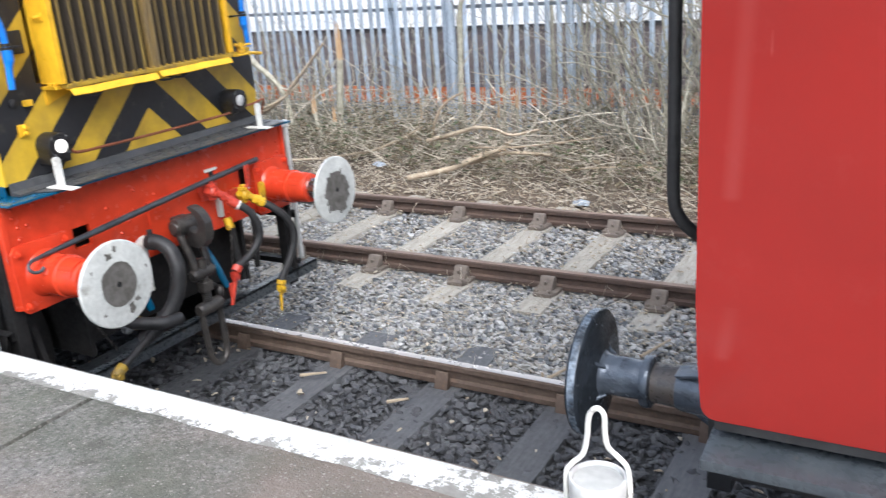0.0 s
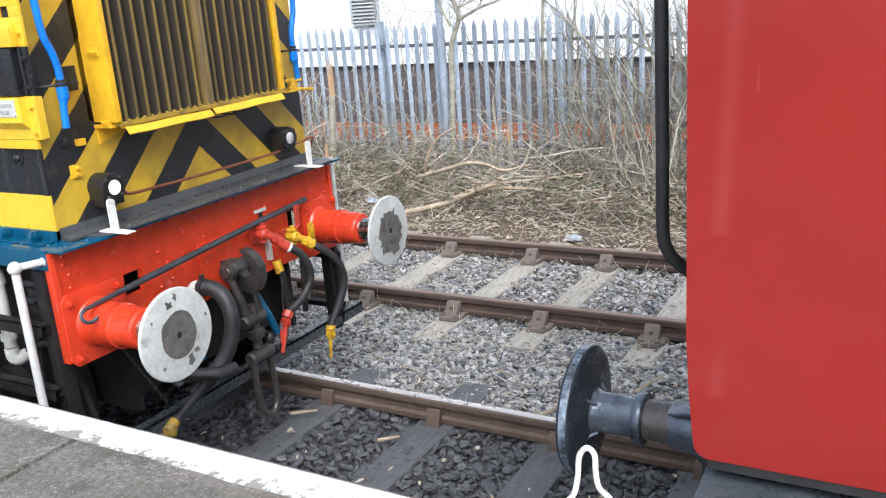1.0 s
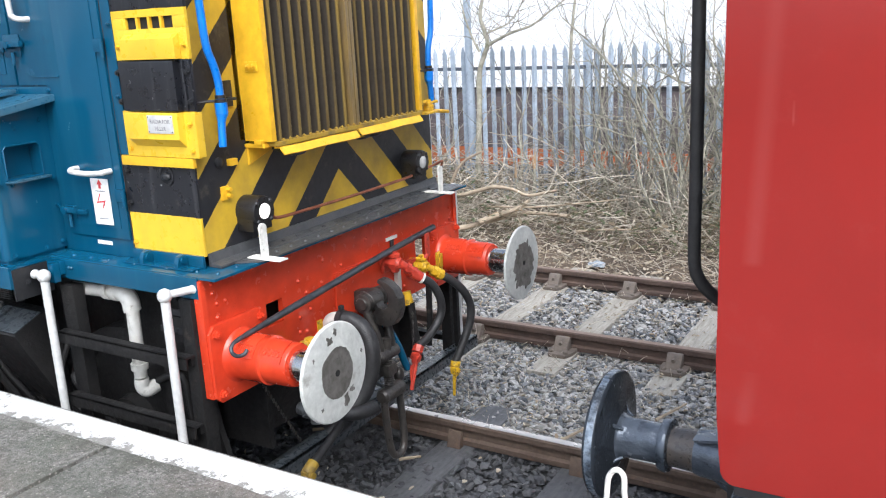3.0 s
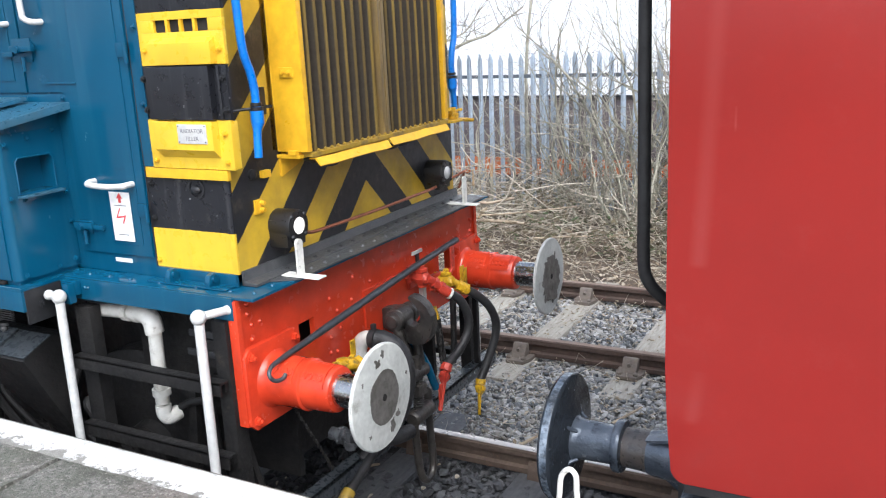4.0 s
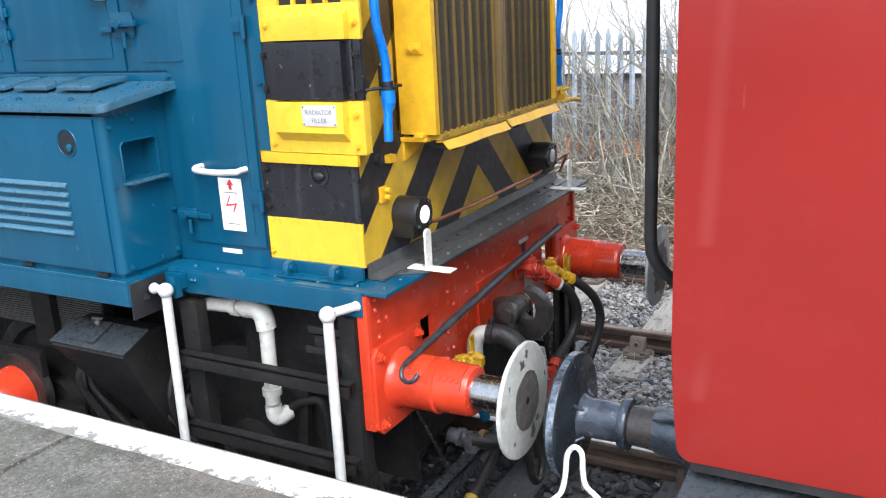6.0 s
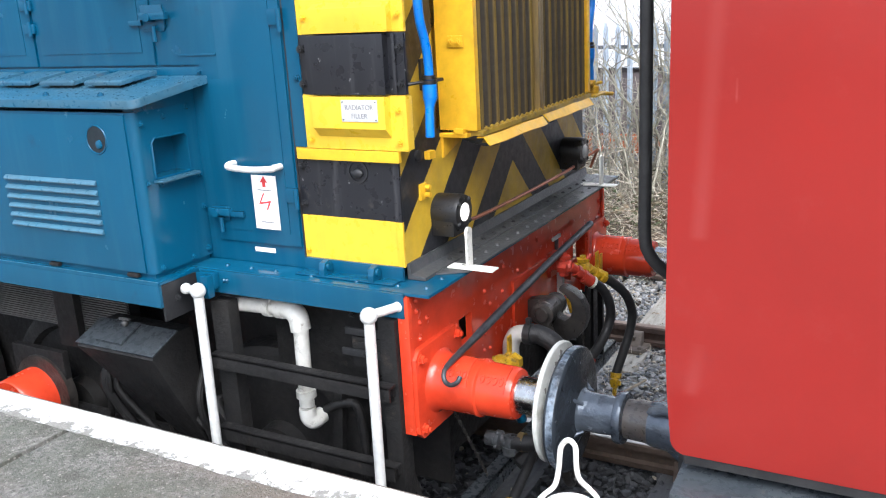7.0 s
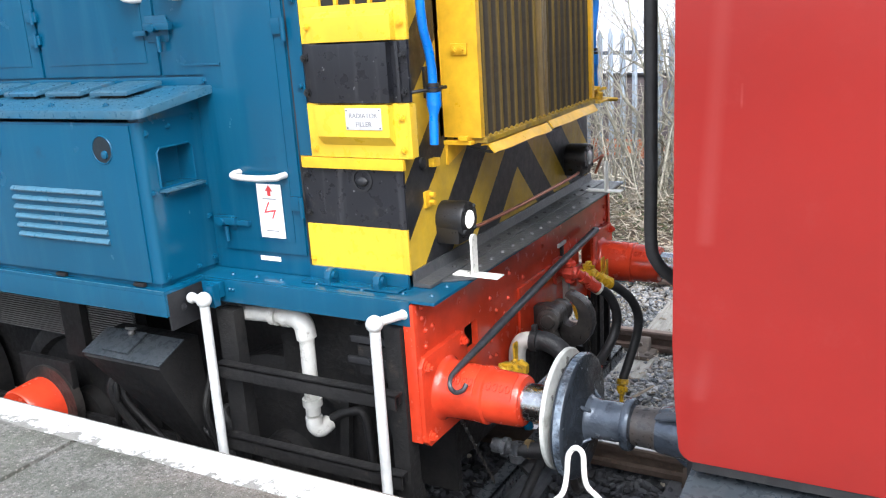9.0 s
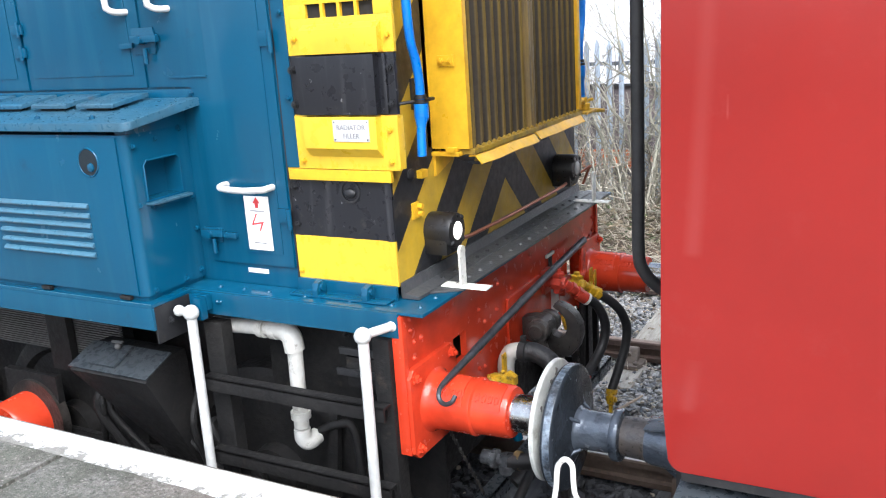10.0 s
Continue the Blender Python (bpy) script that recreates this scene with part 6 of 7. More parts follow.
bmesh.ops.recalc_face_normals(bm, faces=lf)
bmesh.ops.bevel(bm, geom=list(lf[0].edges), offset=0.007, segments=2, affect="EDGES", profile=0.6)
lid = part("box_lid", bm, M["blue_dusty"], tb, "dusty blue sloping lid with rounded corners")
part("lid_back_flange", boxes((-4.33, lx + 0.006, -0.9295, -0.9215, 2.10, 2.164), bevel=0.002), M["blue"], lid)
piece("bolt", BOLT_BLUE, lid, (lx - 0.035, -0.930, 2.148), NEAR)
for k in range(5):
    x1 = -2.660 - 0.262 * k
    bm = bmesh.new()
    prism(bm, [(-1.115, lid_top(-1.115) + 0.012), (-0.960, lid_top(-0.960) + 0.012), (-0.960, lid_top(-0.960) + 0.028), (-1.108, lid_top(-1.108) + 0.030), (-1.115, lid_top(-1.115) + 0.025)], "x", x1 - 0.205, x1, 0.005)
    for v in bm.verts:
        v.co.x += 0.20 * (v.co.y + 1.115)
    strip = part("tread_strip", bm, M["blue_dusty"], lid, "raised sloping tread on the lid")
    bm = boxes((x1 - 0.17, x1 - 0.03, -1.095, -1.075, lid_top(-1.085) - 0.001, lid_top(-1.085) + 0.013))
    # near-black block: the shade under the tread is in its colour
    part("tread_spacer", bm, M["dark_void"], strip)
for x in (-2.68, -2.985, -3.30):
    piece("bolt", BOLT_BLUE, lid, (x, -1.20, lid_top(-1.20) - 0.002), UP)
part("box_foot", boxes((FACE, TX - 0.012, TY + 0.012, -0.93, 1.4005, 1.421)), M["blue"], tb)
for x in (-2.60, -3.05, -3.5):
    part("door_hinge", boxes((x - 0.035, x + 0.02, TY - 0.012, TY + 0.005, 1.405, 1.418), bevel=0.002), M["underframe"], tb)
for k in range(6):
    z = 1.762 - 0.0382 * k
    bm = bmesh.new()
    prism(bm, [(TY - 0.007, z - 0.010), (TY - 0.019, z - 0.008), (TY - 0.021, z - 0.003), (TY - 0.017, z + 0.004), (TY - 0.007, z + 0.011)], "x", -3.262, -2.728, 0.003)
    # lighter than the box, so the louvres' highlights are in the paint
    part("louvre", bm, M["blue_light"], tb)
for x in (-2.690, -3.34):
    bm = bmesh.new()
    lathe(bm, "y", (x, 0, 1.930), [(TY - 0.0072, 0.056), (TY - 0.011, 0.054), (TY - 0.0105, 0.050), (TY - 0.0072, 0.0485)], 32, False)
    part("hole_rim", bm, M["blue"], tb)
    bm = bmesh.new()
    lathe(bm, "y", (x, 0, 1.930), [(TY - 0.0078, 0.0495), (TY - 0.0075, 0.001)], 32, False)
    # no real hole here, only a disc coloured like its shade
    part("hole_shade", bm, M["hole"], tb)
    bm = bmesh.new()
    lathe(bm, "y", (x + 0.012, 0, 1.912), [(TY - 0.0078, 0.017), (TY - 0.014, 0.015), (TY - 0.017, 0.006)], 14)
    part("hole_catch", bm, M["blue"], tb)
# end panel: rounded upright corner and a hand recess
ez0, ez1, ey0, ey1, rz0, rz1 = 1.420, 2.030, -1.161, -0.988, 1.779, 1.921
bm = bmesh.new()
prism(bm, arc + [(TX - 0.075, TY), (TX - 0.075, ey0), (TX, ey0)], "z", ez0, ez1)
box(bm, TX - 0.075, TX, ey0, ey1, ez0, rz0)
box(bm, TX - 0.075, TX, ey0, ey1, rz1, ez1)
box(bm, TX - 0.075, TX, ey1, -0.921, ez0, ez1)
rec = part("box_end", bm, M["blue"], tb, "blue end panel with a hand recess")
bm = bmesh.new()
prism(bm, [(TX, -0.921), (TX - 0.075, -0.921), (TX - 0.075, TY + 0.03), (TX - 0.02, TY + 0.03), (TX, TY + 0.06)], "z", 2.030, 2.046)
for v in bm.verts:
    if v.co.z > 2.04:
        v.co.z = lid_top(v.co.y) - 0.033
part("end_closing", bm, M["blue"], tb)
bm = bmesh.new()
tube(bm, [(TX + 0.002, ey0 - 0.004, rz0), (TX + 0.002, ey0 - 0.004, rz1 - 0.012), (TX + 0.002, ey0 + 0.012, rz1 + 0.004), (TX + 0.002, ey1 - 0.012, rz1 + 0.004), (TX + 0.002, ey1 + 0.004, rz1 - 0.012), (TX + 0.002, ey1 + 0.004, rz0)], 0.005, 8, False)
part("recess_rim", bm, M["blue"], rec)
bm = bmesh.new()
prism(bm, [(TX + 0.0005, -1.178), (TX + 0.036, -1.170), (TX + 0.042, -1.150), (TX + 0.042, -0.985), (TX + 0.036, -0.968), (TX + 0.0005, -0.9625)], "z", 1.762, 1.771, 0.003)
part("recess_shelf", bm, M["blue_dusty"], rec)
part("shelf_bracket", boxes((TX + 0.0005, TX + 0.006, -1.13, -1.01, 1.742, 1.7615), bevel=0.002), M["blue"], rec)
for y, z in ((-1.20, 1.985), (-1.09, 2.00), (-0.965, 2.02), (-1.205, 1.765), (-0.945, 1.75), (-1.19, 1.437), (-1.03, 1.437), (-0.945, 1.45), (-0.94, 1.62), (-1.14, 1.75)):
    piece("bolt", BOLT_BLUE, tb, (TX + 0.0005, y, z), FRONT)

# below the footplate
part("main_frame", boxes((-6.0, -1.60, -0.64, -0.61, 0.42, 1.385)), M["underframe"], loco)
part("main_frame", boxes((-6.0, -1.60, 0.61, 0.64, 0.42, 1.385)), M["underframe"], loco)
part("stretcher", boxes((-1.72, -1.69, -0.61, 0.61, 0.45, 1.38)), M["underframe"], loco)
part("frame_angle", boxes((-1.80, -1.55, -0.98, -0.90, 1.16, 1.18), (-1.80, -1.55, -0.98, -0.96, 1.06, 1.16), (-2.30, -1.66, -0.82, -0.78, 0.90, 1.27), bevel=0.003), M["underframe"], loco)
for x, z in ((-1.74, 1.12), (-1.62, 1.10), (-1.72, 1.21), (-1.9, 1.2), (-1.82, 1.19)):
    piece("bolt", BOLT_BLACK, loco, (x, -0.985 if z < 1.17 else -0.825, z), NEAR)
bm = bmesh.new()
prism(bm, [(-1.62, 0.50), (-1.58, 0.50), (-1.72, 1.0), (-1.78, 1.0)], "y", -0.93, -0.90)
prism(bm, [(-2.05, 0.3), (-2.0, 0.3), (-1.94, 0.9), (-1.98, 0.9)], "y", -0.88, -0.85)
part("brake_hanger", bm, M["underframe"], loco)
for x in (-2.35, -3.62, -4.9):
    for y in (-RAIL_Y, RAIL_Y):
        bm = bmesh.new()
        o = -1 if y < 0 else 1
        lathe(bm, "y", (x, y, 0.49), [(-0.066 * o, 0.49), (-0.06 * o, 0.50), (0.05 * o, 0.495), (0.062 * o, 0.47), (0.062 * o, 0.42), (0.03 * o, 0.40), (0.03 * o, 0.14), (0.09 * o, 0.13), (0.09 * o, 0.02)], 48)
        part("wheel", bm, M["underframe"], loco)
bm = bmesh.new()
lathe(bm, "y", (-3.730, 0, 0.585), [(-0.93, 0.150), (-1.115, 0.138), (-1.125, 0.130), (-1.125, 0.09), (-1.118, 0.085)], 44)
hub = part("crank_boss", bm, M["loco_red"], loco, "bright red round crank boss")
bm = bmesh.new()
lathe(bm, "y", (-3.700, 0, 0.605), [(-0.92, 0.192), (-0.965, 0.190), (-0.965, 0.150)], 44)
part("crank_ring", bm, M["oily"], hub)
part("axlebox_plate", boxes((-3.90, -3.53, -0.95, -0.915, 0.46, 0.83), bevel=0.004), M["underframe"], loco, "grimy dark axlebox plate")
bm = bmesh.new()
prism(bm, [(-1.165, 1.015), (-1.155, 1.032), (-1.02, 1.085), (-0.93, 1.085), (-0.90, 0.50), (-0.92, 0.50)], "x", -3.115, -2.665, 0.008)
for v in bm.verts:
    if v.co.z < 0.6 and v.co.x < -2.9:
        v.co.x += 0.33
sb = part("sandbox", bm, M["underframe"], loco, "black sandbox with a sloping grey lid")
bm = bmesh.new()
prism(bm, [(-1.168, 1.034), (-1.015, 1.095), (-1.012, 1.089), (-1.165, 1.028)], "x", -3.12, -2.66, 0.002)
part("sandbox_lid", bm, M["coach_under"], sb, "shiny blue-grey sloping lid")
bm = bmesh.new()
prism(bm, [(-1.145, 1.046), (-1.03, 1.092), (-1.028, 1.104), (-1.150, 1.056)], "x", -3.01, -2.86, 0.002)
part("filler_flap", bm, M["coach_under"], sb)
bm = bmesh.new()
ball(bm, (-2.925, -1.055, 1.105), 0.016)
tube(bm, [(-2.955, -1.055, 1.122), (-2.895, -1.055, 1.126)], 0.007, 6, False)
part("wing_nut", bm, M["cooler"], sb)
cl = part("oil_cooler", boxes((-4.3, -3.12, -0.86, -0.80, 0.93, 1.26)), M["underframe"], loco, "finned oil cooler")
FIN = mesh_from("fin", boxes((-4.3, -3.12, -0.878, -0.860, 0.0, 0.004)), M["cooler"])
for k in range(27):
    piece("fin", FIN, cl, (0, 0, 0.94 + 0.0118 * k))
part("cooler_post", boxes((-3.56, -3.42, -0.92, -0.88, 0.86, 1.27), bevel=0.004), M["underframe"], cl)
bm = bmesh.new()
tube(bm, [(-3.20, -0.95, 1.262), (-3.10, -1.0, 1.225), (-2.95, -1.0, 1.215), (-2.85, -0.97, 1.235)], 0.014, 8)
part("lagged_pipe", bm, M["pvc"], loco)
for k in range(7):
    r = random.Random(40 + k)
    bm = bmesh.new()
    x = -3.3 + 0.13 * k
    tube(bm, [(x, -0.90, 0.95 - 0.2 * r.random()), (x + r.uniform(-0.1, 0.15), -0.98, 0.75), (x + r.uniform(0, 0.3), -0.92, 0.50)], 0.012 + 0.012 * r.random(), 8)
    part("brake_rod", bm, M["underframe"], loco)
for x, z, w in ((-1.74, 1.205, 0.16), (-1.74, 1.120, 0.20)):
    part("frame_rib", boxes((x - w / 2, x + w / 2, -0.992, -0.982, z - 0.014, z + 0.014), bevel=0.003), M["black"], loco, "worn dark frame rib")
bm = bmesh.new()
tube(bm, [(-2.02, -0.90, 0.80), (-1.95, -0.88, 0.83), (-1.88, -0.86, 0.80), (-1.86, -0.86, 0.45)], 0.018, 10)
part("drain_outlet", bm, M["underframe"], loco)
part("coupling_rod", boxes((-4.9, -2.35, -0.90, -0.87, 0.44, 0.54), bevel=0.01), M["underframe"], loco)
# added dark box stands in for the shade between the frames
part("underfloor_shade_box", boxes((-3.6, -2.0, -0.55, 0.55, 0.6, 1.35)), M["dark_void"], loco)

bm = bmesh.new()
tube(bm, [(-1.44, 0.10, 0.86), (-1.40, 0.12, 0.78), (-1.36, 0.13, 0.70), (-1.345, 0.15, 0.62), (-1.34, 0.17, 0.57)], 0.021, 10)
part("jumper_hose", bm, M["blue"], loco, "dark blue hose behind the coupling")
bm = bmesh.new()
tube(bm, [(-1.47, -0.40, 0.80), (-1.42, -0.38, 0.72), (-1.40, -0.36, 0.62)], 0.022, 10)
part("jumper_hose", bm, M["blue"], loco, "dark blue hose behind the coupling")
bm = boxes((BX + 0.0005, BX + 0.02, 0.24, 0.32, 1.06, 1.18), bevel=0.005)
part("cock_mount", bm, M["red_worn"], beam)
bm = boxes((BX + 0.0005, BX + 0.03, 0.47, 0.56, 0.98, 1.07), bevel=0.005)
part("cock_mount", bm, M["red_worn"], beam)

# ---- undergrowth before the fence ----


def strands(lines, sides=3):
    """Many thin bars as one mesh: each line is a list of (point, radius)."""
    verts, faces = [], []
    for line in lines:
        start = len(verts)
        n = len(line)
        for i, (p, r) in enumerate(line):
            a, b = line[max(i - 1, 0)][0], line[min(i + 1, n - 1)][0]
            t = (b - a).normalized() if (b - a).length > 1e-6 else Vector((0, 0, 1))
            u = t.orthogonal().normalized()
            v = t.cross(u)
            for k in range(sides):
                c, s = math.cos(2 * math.pi * k / sides), math.sin(2 * math.pi * k / sides)
                verts.append(tuple(p + (u * c + v * s) * r))
        for i in range(n - 1):
            for k in range(sides):
                a, b = start + i * sides + k, start + i * sides + (k + 1) % sides
                faces.append((a, b, b + sides, a + sides))
        faces.append(tuple(start + k for k in range(sides))[::-1])
        faces.append(tuple(start + (n - 1) * sides + k for k in range(sides)))
    me = bpy.data.meshes.new("strands")
    me.from_pydata(verts, [], faces)
    me.shade_smooth()
    return me


def grow(r, p, d, length, rad, depth, lines, wobble=0.16, lift=0.05):
    """A bare branch with forks, added to lines as tapered strands."""
    n = max(4, int(length / 0.09))
    line = [(p.copy(), rad)]
    step = length / n
    for i in range(n):
        d = (d + Vector((r.gauss(0, wobble), r.gauss(0, wobble), r.gauss(0, wobble) + lift))).normalized()
        p = p + d * step
        line.append((p.copy(), max(rad * (1 - 0.75 * (i + 1) / n), 0.0016)))
        if depth > 0 and i > 0 and r.random() < 0.36:
            side = d.orthogonal().normalized()
            side.rotate(Matrix.Rotation(r.uniform(0, 6.28), 3, d))
            nd = (d * r.uniform(0.5, 1.0) + side * r.uniform(0.5, 1.0)).normalized()
            grow(r, p.copy(), nd, length * r.uniform(0.25, 0.55), max(line[-1][1] * 0.6, 0.002), depth - 1, lines, wobble * 1.15, lift)
    lines.append(line)


def shrub(seed, x, y, height, stems, spread, lab, thick=0.016, lean=(0, 0)):
    r = random.Random(seed)
    z = ground_height(x, y) - 0.02
    thick_lines, thin_lines = [], []
    for k in range(stems):
        a = r.uniform(0, 6.28)
        d = Vector((math.cos(a) * spread + lean[0], math.sin(a) * spread * 0.6 + lean[1], 1)).normalized()
        lines = []
        grow(r, Vector((x + r.gauss(0, 0.10), y + r.gauss(0, 0.06), z)), d, height * r.uniform(0.6, 1.05), thick * r.uniform(0.6, 1.25), 2 if height > 1.4 else 3, lines, 0.15)
        for ln in lines:
            (thick_lines if ln[0][1] > 0.0075 else thin_lines).append(ln)
    root = thing("bare_shrub", (x, y, z), lab, "shrub", "bare shrubs along the fence")
    for nm, ls, sd in (("stem", thick_lines, 6), ("twig_growth", thin_lines, 3)):
        if ls:
            me = strands([[(p - Vector((x, y, z)), q) for p, q in ln] for ln in ls], sd)
            me.materials.append(M["bark"] if nm == "stem" else M["shrub_twig"])
            ob = new(nm, me)
            if nm == "twig_growth":
                tagged(ob, kind="stuff")
            ob.parent = root
            ORIGIN[ob.name] = Vector((x, y, z))
    return root


bare = "leafless grey-brown shrub tangled before the fence"
for seed, x, y, h, st, sp, th in ((1, -3.35, 6.55, 2.7, 7, 0.30, 0.020), (2, -2.75, 6.45, 2.9, 8, 0.28, 0.022), (3, -2.15, 6.35, 2.6, 7, 0.35, 0.020), (4, -3.85, 6.7, 2.3, 5, 0.40, 0.014), (5, -4.5, 6.75, 1.7, 5, 0.5, 0.012),
                                 (6, -5.15, 6.8, 2.3, 4, 0.35, 0.014), (7, -6.6, 6.8, 1.7, 5, 0.5, 0.012), (8, -7.3, 6.7, 2.0, 6, 0.45, 0.015), (9, -8.1, 6.6, 2.2, 6, 0.4, 0.016), (10, -8.9, 6.7, 2.4, 6, 0.4, 0.016),
                                 (11, -1.4, 6.4, 2.5, 6, 0.35, 0.018), (12, -9.8, 6.6, 2.3, 6, 0.4, 0.016), (13, -3.05, 6.1, 1.3, 8, 0.7, 0.010), (14, -4.2, 6.2, 0.9, 7, 0.8, 0.009), (15, -6.0, 6.3, 1.0, 7, 0.8, 0.009), (16, -7.6, 6.1, 1.2, 8, 0.8, 0.010)):
    shrub(seed, x, y, h, st, sp, bare, th)
for seed, x, y, h, st, sp, th in ((31, -3.0, 6.75, 3.3, 3, 0.22, 0.034), (32, -2.3, 6.7, 3.2, 3, 0.26, 0.034), (33, -1.75, 6.55, 3.0, 3, 0.25, 0.030), (34, -3.6, 6.85, 2.6, 3, 0.30, 0.024), (35, -2.6, 5.9, 1.5, 6, 0.6, 0.016), (36, -7.9, 6.5, 1.6, 5, 0.6, 0.018)):
    shrub(seed, x, y, h, st, sp, "tall leafless shrub with pale crooked stems", th)


def sapling(seed, limbs, lab):
    """A young tree: limbs as (points, base radius), with bare twigs growing from them."""
    r = random.Random(seed)
    foot = Vector(limbs[0][0][0])
    root = thing("bare_sapling", tuple(foot), lab, "tree", "bare saplings")
    twigs = []
    for i, (pts, rad) in enumerate(limbs):
        bm = bmesh.new()
        tube(bm, pts, lambda t: rad * (1 - 0.62 * t), 9)
        for v in bm.verts:
            v.co += Vector((1, 1, 0)) * 0.008 * noise.noise(v.co * 7)
        part("trunk" if i == 0 else "limb", bm, M["bark"], root)
        line = smooth_path(pts, 5)
        for k in range(4 if i == 0 else 2, len(line)):
            if line[k].z > 0.9 and r.random() < 0.75:
                d = Vector((r.gauss(0.2, 0.8), r.gauss(0, 0.35), r.uniform(0.2, 0.9))).normalized()
                grow(r, line[k].copy(), d, r.uniform(0.25, 0.75), 0.0065, 2, twigs, 0.17)
    me = strands([[(p - foot, q) for p, q in ln] for ln in twigs], 3)
    me.materials.append(M["shrub_twig"])
    ob = new("twig_growth", me)
    ob.parent = root
    tagged(ob, kind="stuff")


SY = 6.9
sapling(51, [([(-5.80, SY, -0.08), (-5.774, SY, 0.43), (-5.722, SY, 1.22), (-5.695, SY, 1.67), (-5.57, SY, 1.98), (-5.62, SY, 2.20), (-5.655, SY, 2.40), (-5.55, SY, 2.85), (-5.50, SY, 3.4)], 0.046),
             ([(-5.57, SY, 1.97), (-5.40, SY - 0.03, 2.05), (-5.167, SY - 0.05, 2.135), (-4.90, SY - 0.06, 2.21), (-4.686, SY - 0.08, 2.337), (-4.40, SY - 0.1, 2.52)], 0.024),
             ([(-5.60, SY, 2.12), (-5.40, SY - 0.02, 2.19), (-5.21, SY - 0.03, 2.275), (-4.95, SY - 0.05, 2.58)], 0.016),
             ([(-5.69, SY, 1.90), (-5.80, SY, 2.10), (-5.87, SY, 2.30), (-6.02, SY, 2.85)], 0.016)], "slender leafless sapling forking above the fence")
sapling(52, [([(-4.80, 7.75, -0.08), (-4.783, 7.75, 0.60), (-4.79, 7.75, 1.30), (-4.764, 7.75, 1.95), (-4.684, 7.75, 2.65), (-4.62, 7.75, 3.5)], 0.034)], "straight greenish sapling behind the fence")
shrub(22, -8.35, 6.3, 1.9, 2, 0.25, "broken sapling beside the fence", 0.030, (0.2, 0))
shrub(23, -4.85, 8.1, 3.0, 3, 0.2, "leafless sapling behind the fence", 0.018)
shrub(24, -6.9, 8.0, 3.0, 3, 0.2, "leafless sapling behind the fence", 0.018)

# cut and splintered stumps
for x, y, h, rr, lean in ((-4.705, 6.40, 0.66, 0.022, 0.02), (-7.18, 6.20, 1.35, 0.050, 0.16), (-7.55, 6.0, 0.55, 0.040, -0.10), (-7.3, 6.1, 0.42, 0.035, 0.1), (-5.02, 6.5, 0.50, 0.018, -0.05), (-6.1, 6.4, 0.42, 0.020, 0.06)):
    z = ground_height(x, y) - 0.02
    st = thing("sapling_stump", (x, y, z), "snapped sapling stump with fresh orange wood", "stump", "snapped stumps")
    bm = bmesh.new()
    tube(bm, [(x - lean, y, z), (x - lean * 0.4, y, z + h * 0.5), (x, y, z + h * 0.9)], lambda t: rr * (1.1 - 0.25 * t), 9)
    part("stem", bm, M["bark"], st)
    bm = bmesh.new()
    r = random.Random(int(x * 100))
    for k in range(6):
        a = k * 1.05
        q = Vector((x + rr * 0.5 * math.cos(a), y + rr * 0.5 * math.sin(a), z + h * 0.88))
        tube(bm, [q, q + Vector((r.uniform(-0.02, 0.02), r.uniform(-0.02, 0.02), h * 0.22 + r.uniform(0, 0.22)))], lambda t: rr * 0.42 * (1 - 0.85 * t), 5, False)
    part("split_wood", bm, M["wood_fresh"], st, "splintered orange-brown wood")


def log(pts, rad, lab, mat="log"):
    bm = bmesh.new()
    tube(bm, pts, lambda t: rad * (1 - 0.45 * t), 10, True, 8)
    for v in bm.verts:
        v.co += Vector((1, 1, 1)) * 0.006 * noise.noise(v.co * 9)
    p = Vector(pts[0])
    single("fallen_branch", bm, M[mat], tuple(p), lab, "branch", "fallen branches")


log([(-5.30, 4.70, -0.016), (-4.96, 5.0, 0.03), (-4.65, 5.25, 0.10), (-4.35, 5.45, 0.15), (-3.92, 5.60, 0.11)], 0.034, "long pale fallen branch lying on the brush")
log([(-4.80, 5.10, 0.08), (-4.60, 5.22, 0.16), (-4.42, 5.30, 0.22), (-4.28, 5.35, 0.32)], 0.036, "short split branch with torn end")
log([(-4.72, 5.20, 0.13), (-4.55, 5.26, 0.19), (-4.35, 5.3, 0.22)], 0.024, "split half of a torn branch", "wood_fresh")
log([(-5.55, 5.6, 0.21), (-5.23, 5.65, 0.29), (-4.91, 5.7, 0.374), (-4.68, 5.7, 0.36), (-4.46, 5.7, 0.30), (-4.12, 5.75, 0.365)], 0.028, "curved pale fallen branch across the brush")
log([(-4.9, 5.5, 0.18), (-4.6, 5.45, 0.20), (-4.2, 5.5, 0.22), (-3.3, 5.6, 0.34)], 0.013, "thin dead branch on the brush")
log([(-3.7, 5.3, 0.02), (-3.0, 5.5, 0.05), (-2.4, 5.6, 0.02)], 0.013, "thin dead branch on the brush")
log([(-8.75, 6.1, 0.30), (-8.25, 6.1, 0.55), (-7.8, 6.1, 0.92), (-7.35, 6.1, 1.34)], 0.032, "leaning pale broken branch")
log([(-9.1, 6.0, 1.75), (-8.6, 6.05, 1.15), (-8.15, 6.1, 0.70), (-8.0, 6.1, 0.1)], 0.050, "leaning torn sapling trunk", "bark")
log([(-8.6, 6.0, 0.42), (-8.1, 6.0, 0.60), (-7.75, 6.0, 0.82)], 0.022, "thin pale broken branch")
log([(-5.75, 6.0, 0.05), (-5.62, 5.95, 0.40), (-5.45, 5.95, 0.62), (-5.2, 5.95, 0.75)], 0.024, "bent pale branch by the fence")
